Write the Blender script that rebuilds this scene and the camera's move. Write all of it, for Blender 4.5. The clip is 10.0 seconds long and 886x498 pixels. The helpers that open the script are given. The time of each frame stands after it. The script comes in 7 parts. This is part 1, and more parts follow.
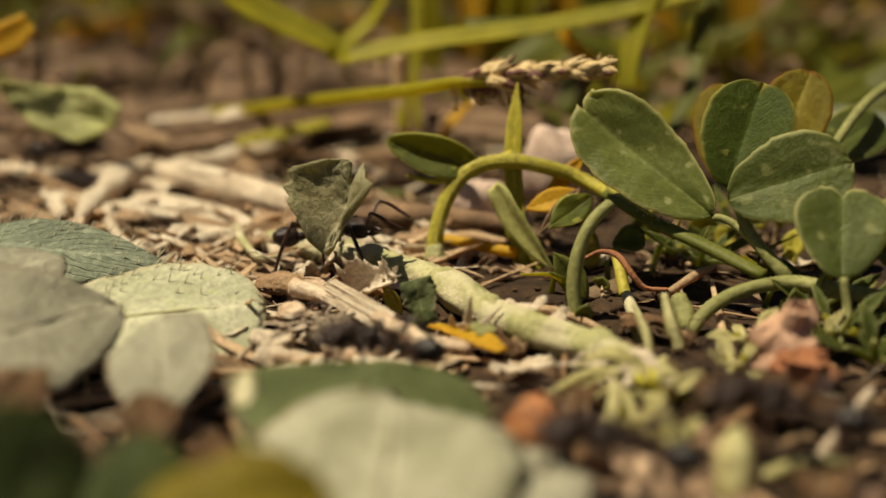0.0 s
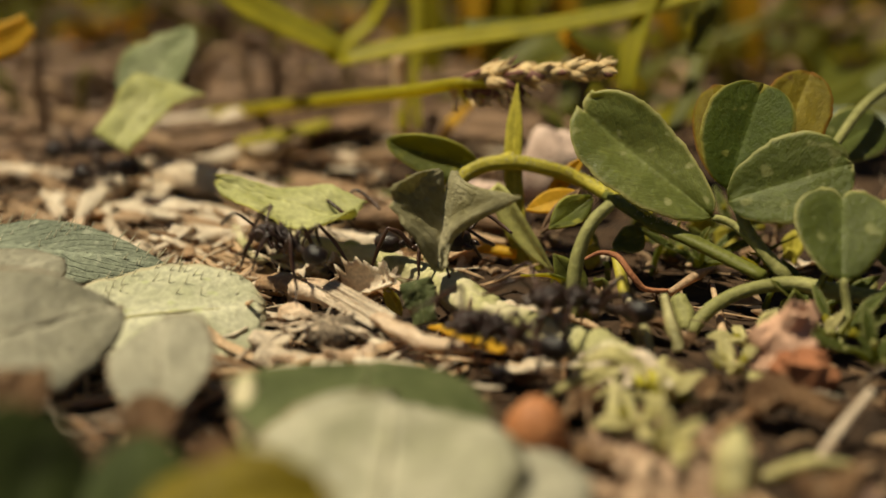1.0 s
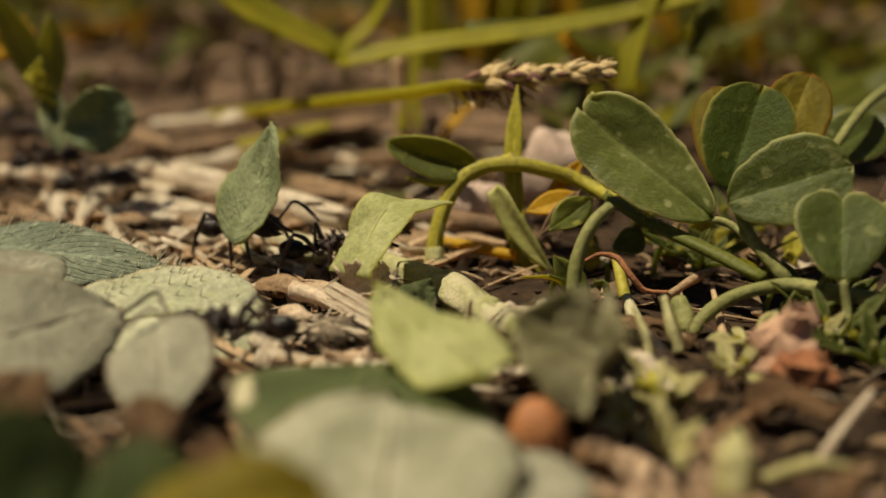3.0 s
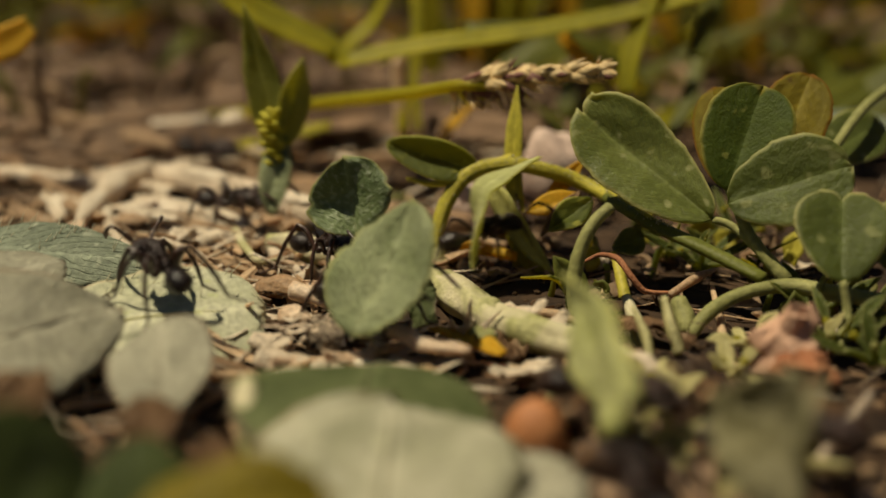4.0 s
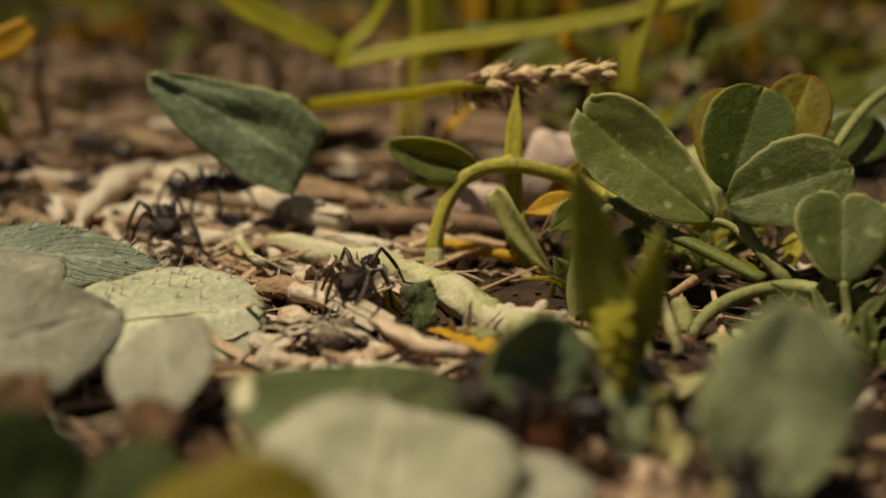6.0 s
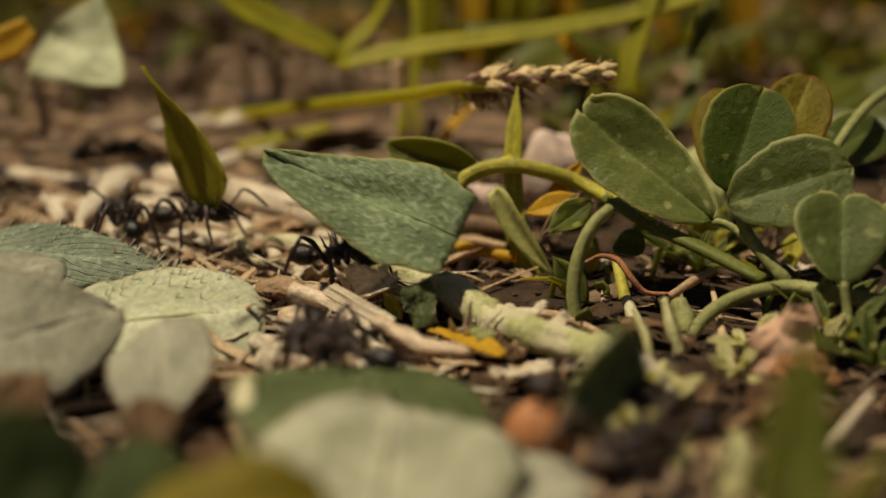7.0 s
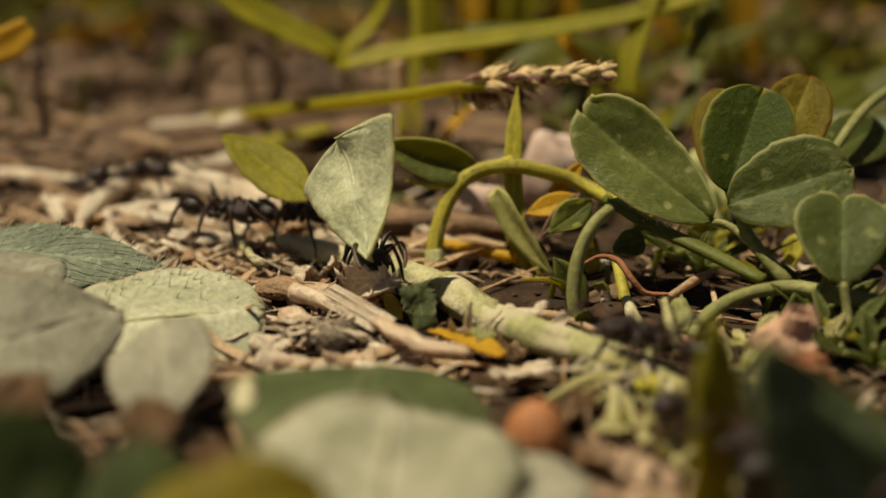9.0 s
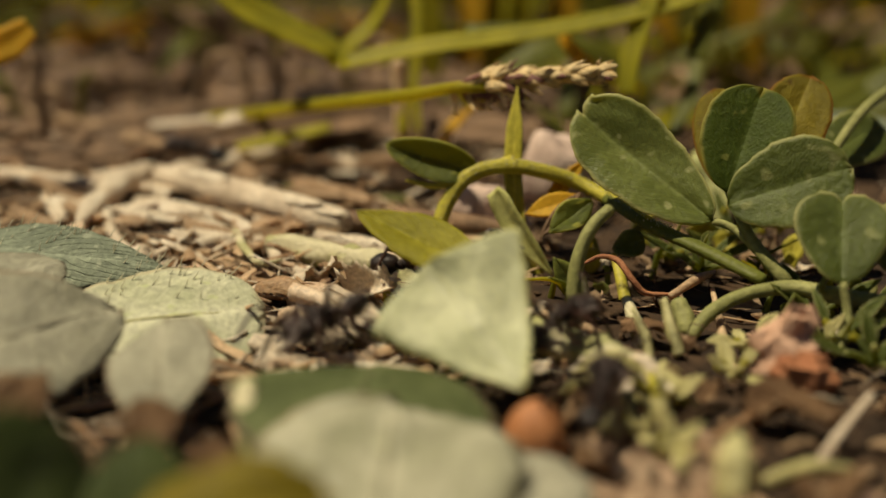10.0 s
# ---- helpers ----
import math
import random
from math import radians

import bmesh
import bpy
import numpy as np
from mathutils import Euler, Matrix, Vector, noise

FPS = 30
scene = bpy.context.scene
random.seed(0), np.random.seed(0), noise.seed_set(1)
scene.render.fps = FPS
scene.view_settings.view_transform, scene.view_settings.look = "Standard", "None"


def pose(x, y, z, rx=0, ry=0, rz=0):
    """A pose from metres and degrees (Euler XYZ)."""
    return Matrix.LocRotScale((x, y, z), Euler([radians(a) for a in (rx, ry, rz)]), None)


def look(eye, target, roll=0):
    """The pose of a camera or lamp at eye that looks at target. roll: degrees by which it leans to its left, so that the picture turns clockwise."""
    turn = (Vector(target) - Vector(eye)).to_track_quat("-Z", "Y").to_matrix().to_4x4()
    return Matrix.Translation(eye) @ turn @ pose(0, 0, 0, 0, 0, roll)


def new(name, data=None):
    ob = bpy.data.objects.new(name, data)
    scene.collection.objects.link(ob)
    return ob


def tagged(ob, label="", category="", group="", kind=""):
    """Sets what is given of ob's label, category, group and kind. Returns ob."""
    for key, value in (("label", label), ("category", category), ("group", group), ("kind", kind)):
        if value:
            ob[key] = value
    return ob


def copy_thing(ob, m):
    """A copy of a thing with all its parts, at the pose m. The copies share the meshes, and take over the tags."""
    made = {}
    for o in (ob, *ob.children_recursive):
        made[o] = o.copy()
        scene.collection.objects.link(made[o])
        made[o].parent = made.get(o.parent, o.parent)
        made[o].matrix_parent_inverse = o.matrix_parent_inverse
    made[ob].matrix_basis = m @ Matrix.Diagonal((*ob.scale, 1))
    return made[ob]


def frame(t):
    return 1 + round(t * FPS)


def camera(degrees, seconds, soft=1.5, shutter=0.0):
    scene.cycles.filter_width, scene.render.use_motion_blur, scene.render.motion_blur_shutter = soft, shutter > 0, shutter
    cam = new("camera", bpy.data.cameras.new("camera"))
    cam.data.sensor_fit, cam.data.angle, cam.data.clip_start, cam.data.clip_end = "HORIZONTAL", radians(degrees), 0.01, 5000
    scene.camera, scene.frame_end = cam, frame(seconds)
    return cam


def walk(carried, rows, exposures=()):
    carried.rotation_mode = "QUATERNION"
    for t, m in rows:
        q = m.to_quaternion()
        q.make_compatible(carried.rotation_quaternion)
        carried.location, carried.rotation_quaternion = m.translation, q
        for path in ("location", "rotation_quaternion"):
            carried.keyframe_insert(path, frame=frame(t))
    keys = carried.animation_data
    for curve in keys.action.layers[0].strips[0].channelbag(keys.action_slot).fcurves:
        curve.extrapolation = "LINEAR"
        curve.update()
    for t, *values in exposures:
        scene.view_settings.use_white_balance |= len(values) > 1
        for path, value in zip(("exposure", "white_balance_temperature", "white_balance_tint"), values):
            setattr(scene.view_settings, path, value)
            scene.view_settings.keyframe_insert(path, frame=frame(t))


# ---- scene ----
# All places and sizes below are in millimetres; U turns them into metres.
U = 0.001

# ---- camera: a macro lens just above the ground, creeping upwards by a fraction of a degree ----
cam = camera(40, 10.0, soft=1.5, shutter=0.5)
cam.data.dof.use_dof = True
cam.data.dof.focus_distance = 0.0745
cam.data.dof.aperture_fstop = 18.5
TILT = 90 - 17.786
walk(cam, [(0.0, pose(0, 0, 0.026, TILT - 0.11)), (2.5, pose(0, 0, 0.026, TILT)),
           (5.0, pose(0, 0, 0.026, TILT + 0.06)), (7.5, pose(0, 0, 0.026, TILT + 0.105)),
           (10.0, pose(0, 0, 0.026, TILT + 0.12))],
     exposures=[(0.0, 0.12, 6550, 8), (2.5, -0.09, 6550, 8), (5.0, -0.27, 6550, 8), (7.5, -0.25, 6550, 8), (10.0, -0.09, 6550, 8)])

# ---- light: a warm sun high over the trail, a little to its left, clear sky ----
SUN = Vector((-0.36, 0.02, 0.93)).normalized()
world = bpy.data.worlds.new("sky")
scene.world = world
world.use_nodes = True
sky = world.node_tree.nodes.new("ShaderNodeTexSky")
sky.sky_type, sky.sun_disc = "NISHITA", False
sky.sun_elevation = math.asin(SUN.z)
sky.sun_rotation = math.atan2(SUN.x, SUN.y)
background = world.node_tree.nodes["Background"]
background.inputs["Strength"].default_value = 0.024
world.node_tree.links.new(sky.outputs["Color"], background.inputs["Color"])
lamp = bpy.data.lights.new("sun", "SUN")
lamp.energy, lamp.angle, lamp.color = 5.6, radians(0.6), (1.0, 0.875, 0.63)
sun = new("sun", lamp)
sun.matrix_world = look(SUN * 2.0, (0, 0, 0))


# ---- materials ----
def nodes_of(name):
    m = bpy.data.materials.new(name)
    m.use_nodes = True
    t = m.node_tree
    b = t.nodes["Principled BSDF"]
    return m, t, b


def noise_tex(t, scale, detail=4.0, rough=0.55, coord="Object"):
    c = t.nodes.new("ShaderNodeTexCoord")
    n = t.nodes.new("ShaderNodeTexNoise")
    n.inputs["Scale"].default_value = scale
    n.inputs["Detail"].default_value = detail
    n.inputs["Roughness"].default_value = rough
    t.links.new(c.outputs[coord], n.inputs["Vector"])
    return n


def ramp(t, fac, stops):
    r = t.nodes.new("ShaderNodeValToRGB")
    e = r.color_ramp.elements
    while len(e) < len(stops):
        e.new(0.5)
    for el, (p, col) in zip(e, stops):
        el.position, el.color = p, (*col, 1)
    t.links.new(fac, r.inputs["Fac"])
    return r.outputs["Color"]


def mix(t, fac, a, b, how="MIX"):
    n = t.nodes.new("ShaderNodeMix")
    n.data_type, n.blend_type = "RGBA", how
    for key, v in ((0, fac), (6, a), (7, b)):
        if isinstance(v, (int, float)):
            n.inputs[key].default_value = v
        elif isinstance(v, tuple):
            n.inputs[key].default_value = (*v, 1)
        else:
            t.links.new(v, n.inputs[key])
    return n.outputs[2]


def maths(t, op, a, b=0.0):
    n = t.nodes.new("ShaderNodeMath")
    n.operation = op
    for i, v in enumerate((a, b)):
        if isinstance(v, (int, float)):
            n.inputs[i].default_value = v
        else:
            t.links.new(v, n.inputs[i])
    return n.outputs[0]


def bump(t, b, height, strength, distance):
    n = t.nodes.new("ShaderNodeBump")
    n.inputs["Strength"].default_value = strength
    n.inputs["Distance"].default_value = distance
    t.links.new(height, n.inputs["Height"])
    t.links.new(n.outputs["Normal"], b.inputs["Normal"])
    return n.outputs["Normal"]


def leaf_material(name, dark, light, glow, through_share=0.4, rough=0.5, vein=0.5, spots=0.0, spot_colour=(0.5, 0.5, 0.25), ribs=14.0, relief=0.6, margin=None, spot_scale=1300, spot_from=0.66, spec=0.2):
    """Plant tissue: reflects in its own colour, lets a share of the light through in a yellower one; veins follow the leaf."""
    m, t, b = nodes_of(name)
    uv = t.nodes.new("ShaderNodeUVMap")
    s = t.nodes.new("ShaderNodeSeparateXYZ")
    t.links.new(uv.outputs["UV"], s.inputs[0])
    across = maths(t, "ABSOLUTE", maths(t, "SUBTRACT", s.outputs["X"], 0.5))
    wob = noise_tex(t, 700, 2)
    along = maths(t, "ADD", maths(t, "SUBTRACT", s.outputs["Y"], maths(t, "MULTIPLY", across, 0.8)), maths(t, "MULTIPLY", wob.outputs["Fac"], 0.06))
    side = maths(t, "POWER", maths(t, "SUBTRACT", 1.0, maths(t, "ABSOLUTE", maths(t, "SINE", maths(t, "MULTIPLY", along, ribs * math.pi)))), 5.0)
    mid = maths(t, "POWER", maths(t, "SUBTRACT", 1.0, maths(t, "MINIMUM", maths(t, "MULTIPLY", across, 9.0), 1.0)), 2.0)
    veins = maths(t, "MAXIMUM", maths(t, "MULTIPLY", side, vein), maths(t, "MULTIPLY", mid, max(vein, 0.7) if ribs > 1 else vein))
    big = noise_tex(t, 260, 3)
    fine = noise_tex(t, 2600, 5, 0.65)
    base = ramp(t, big.outputs["Fac"], [(0.3, dark), (0.7, light)])
    base = mix(t, maths(t, "MULTIPLY", veins, 0.6), base, tuple(min(1, c * 1.5 + 0.03) for c in light))
    base = mix(t, 0.55, base, ramp(t, fine.outputs["Fac"], [(0.3, (0.45, 0.45, 0.45)), (0.7, (1.4, 1.4, 1.3))]), "MULTIPLY")
    if spots:
        sp = noise_tex(t, spot_scale, 1, 0.3)
        base = mix(t, ramp(t, sp.outputs["Fac"], [(spot_from, (0, 0, 0)), (spot_from + 0.08, (spots,) * 3)]), base, spot_colour)
    if margin:
        rim = maths(t, "MAXIMUM", maths(t, "MULTIPLY", maths(t, "SUBTRACT", across, 0.455), 24.0), maths(t, "MULTIPLY", maths(t, "SUBTRACT", s.outputs["Y"], 0.955), 24.0))
        rim = maths(t, "MULTIPLY", maths(t, "MINIMUM", maths(t, "MAXIMUM", rim, 0.0), 1.0), maths(t, "ADD", 0.3, wob.outputs["Fac"]))
        base = mix(t, rim, base, margin)
    t.links.new(base, b.inputs["Base Color"])
    b.inputs["Roughness"].default_value = rough
    b.inputs["Specular IOR Level"].default_value = spec
    h = maths(t, "ADD", maths(t, "MULTIPLY", veins, -0.6), fine.outputs["Fac"])
    nrm = bump(t, b, h, relief, 0.0002)
    tr = t.nodes.new("ShaderNodeBsdfTranslucent")
    t.links.new(mix(t, 0.8, mix(t, 0.5, base, glow), glow), tr.inputs["Color"])
    t.links.new(nrm, tr.inputs["Normal"])
    ms = t.nodes.new("ShaderNodeMixShader")
    ms.inputs[0].default_value = through_share
    t.links.new(b.outputs[0], ms.inputs[1])
    t.links.new(tr.outputs[0], ms.inputs[2])
    t.links.new(ms.outputs[0], t.nodes["Material Output"].inputs["Surface"])
    return m


def plain_material(name, dark, light, scale=900, rough=0.6, stretch=None, relief=0.5, fine_scale=4000, island=0.0, spec=0.3, through_share=0.0, glow=(0.4, 0.3, 0.1)):
    """Soil, wood, straw, chitin: two scales of colour and relief; island varies each loose piece of a joined mesh."""
    m, t, b = nodes_of(name)
    n1 = noise_tex(t, scale, 4)
    n2 = noise_tex(t, fine_scale, 6, 0.65)
    if stretch:
        for n in (n1, n2):
            mp = t.nodes.new("ShaderNodeMapping")
            mp.inputs["Scale"].default_value = stretch
            src = n.inputs["Vector"].links[0].from_socket
            t.links.new(src, mp.inputs["Vector"])
            t.links.new(mp.outputs["Vector"], n.inputs["Vector"])
    f = n1.outputs["Fac"]
    if island:
        g = t.nodes.new("ShaderNodeNewGeometry")
        f = maths(t, "ADD", maths(t, "MULTIPLY", f, 1.0 - island), maths(t, "MULTIPLY", g.outputs["Random Per Island"], island))
    base = ramp(t, f, [(0.3 - 0.25 * island, dark), (0.7 + 0.2 * island, light)])
    base = mix(t, 0.6, base, ramp(t, n2.outputs["Fac"], [(0.3, (0.4, 0.38, 0.36)), (0.7, (1.45, 1.42, 1.35))]), "MULTIPLY")
    t.links.new(base, b.inputs["Base Color"])
    b.inputs["Roughness"].default_value = rough
    b.inputs["Specular IOR Level"].default_value = spec
    bump(t, b, n2.outputs["Fac"], relief, 0.0002)
    if through_share:
        tr = t.nodes.new("ShaderNodeBsdfTranslucent")
        t.links.new(mix(t, 0.6, base, glow), tr.inputs["Color"])
        ms = t.nodes.new("ShaderNodeMixShader")
        ms.inputs[0].default_value = through_share
        t.links.new(b.outputs[0], ms.inputs[1])
        t.links.new(tr.outputs[0], ms.inputs[2])
        t.links.new(ms.outputs[0], t.nodes["Material Output"].inputs["Surface"])
    return m


M_SOIL = plain_material("soil", (0.012, 0.007, 0.004), (0.075, 0.043, 0.022), 350, 0.95, relief=1.0, fine_scale=2500)
M_CRUMB = plain_material("soil_crumb", (0.012, 0.007, 0.004), (0.12, 0.07, 0.036), 900, 0.95, relief=1.0, island=0.6)
M_STRAW = plain_material("straw", (0.26, 0.135, 0.060), (0.80, 0.60, 0.37), 500, 0.38, relief=0.7, island=0.6, through_share=0.28, glow=(0.85, 0.45, 0.14), spec=0.5)
M_CHIP = plain_material("plant_chip", (0.05, 0.026, 0.013), (0.72, 0.52, 0.32), 700, 0.6, relief=0.9, island=0.7, through_share=0.28, glow=(0.75, 0.36, 0.11))
M_TAN_CHIP = plain_material("tan_chip", (0.26, 0.16, 0.10), (0.72, 0.53, 0.37), 500, 0.6, relief=0.8, island=0.5, through_share=0.2, glow=(0.8, 0.45, 0.2))
M_PALE = plain_material("bleached_stalk", (0.54, 0.43, 0.30), (0.93, 0.85, 0.69), 300, 0.38, relief=0.6, through_share=0.24, glow=(0.92, 0.58, 0.26), spec=0.5)
M_HUSK = plain_material("pink_husk", (0.56, 0.38, 0.23), (0.88, 0.73, 0.55), 350, 0.38, relief=0.6, through_share=0.22, glow=(0.9, 0.5, 0.25), spec=0.5)
M_CLOD = plain_material("fibrous_clod", (0.07, 0.05, 0.035), (0.42, 0.34, 0.25), 1500, 0.9, relief=1.0, fine_scale=5000)
M_TAN = plain_material("tan_straw", (0.16, 0.095, 0.05), (0.46, 0.31, 0.18), 350, 0.6, relief=0.7, through_share=0.15, glow=(0.6, 0.3, 0.1))
M_WOOD = plain_material("grey_twig", (0.36, 0.265, 0.18), (0.76, 0.64, 0.49), 260, 0.55, relief=0.8)
M_BROWN = plain_material("brown_twig", (0.07, 0.04, 0.022), (0.30, 0.185, 0.105), 400, 0.6, relief=0.8)
M_RED = plain_material("red_brown_bark", (0.20, 0.065, 0.026), (0.48, 0.21, 0.10), 300, 0.6, relief=0.8)
M_SEED = plain_material("tan_seed", (0.32, 0.12, 0.045), (0.50, 0.22, 0.09), 250, 0.55, relief=0.4)
M_STEM = leaf_material("fresh_stem", (0.36, 0.32, 0.035), (0.58, 0.50, 0.08), (0.55, 0.50, 0.06), 0.22, 0.45, 0.1, relief=0.3)
M_RUNNER = leaf_material("pale_runner", (0.34, 0.34, 0.11), (0.66, 0.61, 0.36), (0.5, 0.48, 0.12), 0.16, 0.38, 0.0, 0.5, (0.74, 0.64, 0.46), relief=0.9, spot_scale=420, spot_from=0.50)
M_FOLD = leaf_material("pale_folded_blade", (0.46, 0.46, 0.14), (0.66, 0.63, 0.26), (0.7, 0.66, 0.12), 0.35, 0.42, 0.1, ribs=0.01, relief=0.3)
M_DARK_STEM = leaf_material("deep_green_stem", (0.10, 0.115, 0.022), (0.19, 0.20, 0.045), (0.4, 0.38, 0.04), 0.2, 0.42, 0.1, relief=0.4)
M_GREY_STEM = leaf_material("grey_green_stem", (0.22, 0.22, 0.075), (0.36, 0.35, 0.14), (0.4, 0.42, 0.1), 0.15, 0.5, 0.1, relief=0.5)
M_SPROUT = leaf_material("yellow_green_sprout", (0.42, 0.38, 0.15), (0.72, 0.65, 0.37), (0.7, 0.6, 0.2), 0.28, 0.5, 0.1, relief=0.5)
# Leaf green darkened almost to black: the shade at lower left is in the colour.
M_DEEP_SHADE = leaf_material("shade_toned_leaf", (0.022, 0.032, 0.007), (0.055, 0.07, 0.016), (0.2, 0.2, 0.02), 0.1, 0.55, 0.2, relief=0.5)
M_GOLD_LEAF = leaf_material("golden_leaf", (0.13, 0.10, 0.006), (0.26, 0.20, 0.012), (0.5, 0.37, 0.01), 0.3, 0.5, 0.3, relief=0.5)
M_PALE_STONE = plain_material("pale_stone", (0.46, 0.33, 0.27), (0.68, 0.53, 0.45), 300, 0.7, relief=0.5)
# The bright margins of these three clover materials paint in sunlight glowing at the rims.
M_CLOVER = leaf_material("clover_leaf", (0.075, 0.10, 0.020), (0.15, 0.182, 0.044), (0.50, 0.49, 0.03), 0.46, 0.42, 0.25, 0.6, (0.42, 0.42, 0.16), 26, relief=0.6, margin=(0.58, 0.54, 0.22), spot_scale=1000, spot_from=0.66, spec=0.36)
M_CLOVER_PALE = leaf_material("clover_leaf_pale", (0.118, 0.147, 0.034), (0.238, 0.268, 0.078), (0.55, 0.53, 0.05), 0.46, 0.40, 0.32, 0.85, (0.46, 0.46, 0.20), 20, relief=0.4, margin=(0.58, 0.54, 0.22), spot_scale=1000, spot_from=0.67, spec=0.36)
M_CLOVER_DEEP = leaf_material("clover_leaf_deep", (0.045, 0.074, 0.010), (0.10, 0.135, 0.020), (0.42, 0.44, 0.02), 0.50, 0.5, 0.25, 0.5, (0.42, 0.40, 0.10), 22, relief=0.6, margin=(0.46, 0.38, 0.08), spot_scale=1300, spot_from=0.70, spec=0.22)
M_HAIRY = leaf_material("grey_hairy_leaf", (0.15, 0.175, 0.125), (0.29, 0.32, 0.235), (0.35, 0.4, 0.15), 0.15, 0.6, 0.6, 0.6, (0.42, 0.44, 0.32), 12, relief=1.2)
# The yellow spots are painted patches of sun shining through the dark green.
M_OLIVE = leaf_material("olive_leaf", (0.06, 0.08, 0.012), (0.14, 0.16, 0.025), (0.55, 0.50, 0.02), 0.4, 0.45, 0.5, 0.6, (0.42, 0.40, 0.06), 12, margin=(0.50, 0.48, 0.10))
M_CLOVER_OLD = leaf_material("clover_leaf_old", (0.16, 0.135, 0.012), (0.30, 0.24, 0.025), (0.56, 0.40, 0.015), 0.48, 0.5, 0.6, 0.8, (0.10, 0.05, 0.02), 26, margin=(0.30, 0.10, 0.02))
M_BLADE = leaf_material("grass_blade", (0.15, 0.16, 0.010), (0.36, 0.34, 0.020), (0.85, 0.70, 0.015), 0.52, 0.42, 0.4, ribs=0.01, relief=0.3)
# Darker copy of grass_blade; in the meadow and tufts its darkness replaces plant shade.
M_BLADE_DARK = leaf_material("deep_grass", (0.055, 0.07, 0.008), (0.13, 0.135, 0.014), (0.50, 0.40, 0.015), 0.42, 0.42, 0.3, ribs=0.01, relief=0.3)
M_YELLOW = leaf_material("yellowed_blade", (0.44, 0.25, 0.012), (0.64, 0.41, 0.025), (0.85, 0.50, 0.015), 0.45, 0.5, 0.3, ribs=0.01, relief=0.3)
M_PALE_LEAF = leaf_material("pale_hairy_leaf", (0.40, 0.41, 0.26), (0.63, 0.61, 0.45), (0.55, 0.56, 0.25), 0.18, 0.55, 0.2, 0.6, (0.50, 0.54, 0.26), 10, relief=0.6, margin=(0.50, 0.42, 0.26))
M_GREY_LEAF = leaf_material("grey_leaf", (0.245, 0.232, 0.168), (0.41, 0.385, 0.295), (0.5, 0.46, 0.3), 0.14, 0.6, 0.3, 0.3, (0.5, 0.48, 0.36), 12, relief=0.8, margin=(0.16, 0.085, 0.045))
# Pale tone for the sunlit sheen on the broad green leaf.
M_SHEEN_LEAF = leaf_material("pale_sheen_leaf", (0.21, 0.21, 0.13), (0.49, 0.46, 0.345), (0.42, 0.42, 0.2), 0.15, 0.6, 0.3, 0.3, (0.5, 0.5, 0.3), 12, relief=0.6, margin=(0.22, 0.17, 0.08))
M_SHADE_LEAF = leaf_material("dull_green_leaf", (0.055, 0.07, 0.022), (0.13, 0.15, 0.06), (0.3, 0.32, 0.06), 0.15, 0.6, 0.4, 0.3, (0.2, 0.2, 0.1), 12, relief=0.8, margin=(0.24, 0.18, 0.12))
M_DEAD = leaf_material("dead_leaf", (0.085, 0.042, 0.02), (0.28, 0.165, 0.085), (0.45, 0.25, 0.08), 0.2, 0.6, 0.6, 0.5, (0.5, 0.36, 0.22), 10, relief=1.2, margin=(0.08, 0.045, 0.025))
M_BUD = leaf_material("yellow_bud", (0.46, 0.42, 0.04), (0.62, 0.56, 0.08), (0.8, 0.7, 0.05), 0.3, 0.5, 0.2, ribs=4)
M_HAIR = plain_material("plant_hair", (0.6, 0.58, 0.45), (0.8, 0.78, 0.62), 300, 0.5, through_share=0.4, glow=(0.8, 0.78, 0.6))
M_SPIKE = plain_material("spikelet", (0.56, 0.38, 0.15), (0.90, 0.71, 0.40), 700, 0.5, relief=0.5, through_share=0.2, glow=(0.7, 0.6, 0.2))
M_PURPLE = plain_material("purple_glume", (0.10, 0.03, 0.03), (0.30, 0.14, 0.10), 700, 0.5)
M_PEBBLE = plain_material("pink_pebble", (0.46, 0.25, 0.155), (0.72, 0.47, 0.34), 300, 0.7, relief=0.5)
M_CLAY = plain_material("clay_stone", (0.13, 0.075, 0.05), (0.27, 0.175, 0.13), 300, 0.8, relief=0.6)
M_ANT = plain_material("ant_shell", (0.007, 0.004, 0.003), (0.036, 0.016, 0.010), 900, 0.32, relief=0.6, fine_scale=9000, spec=0.4)
M_GASTER = plain_material("ant_gaster", (0.006, 0.005, 0.005), (0.026, 0.014, 0.010), 900, 0.34, relief=0.3, fine_scale=9000, spec=0.35)
M_LEG = plain_material("ant_leg", (0.012, 0.006, 0.004), (0.06, 0.024, 0.012), 900, 0.35, relief=0.3, spec=0.5)
M_CUT_GREEN = leaf_material("cut_leaf_green", (0.30, 0.37, 0.13), (0.44, 0.50, 0.20), (0.6, 0.66, 0.14), 0.4, 0.5, 0.5, 0.2, (0.45, 0.5, 0.25), 12, relief=0.9, margin=(0.55, 0.54, 0.20))
M_CUT_FRESH = leaf_material("cut_leaf_fresh", (0.42, 0.44, 0.17), (0.63, 0.63, 0.33), (0.72, 0.70, 0.14), 0.42, 0.5, 0.35, 0.2, (0.6, 0.62, 0.3), 8, relief=0.7, margin=(0.62, 0.58, 0.16))
M_CUT_PALE = leaf_material("cut_leaf_pale", (0.56, 0.58, 0.37), (0.74, 0.74, 0.52), (0.70, 0.69, 0.28), 0.36, 0.5, 0.12, 0.2, (0.6, 0.62, 0.4), 12, relief=0.45, margin=(0.60, 0.56, 0.20))
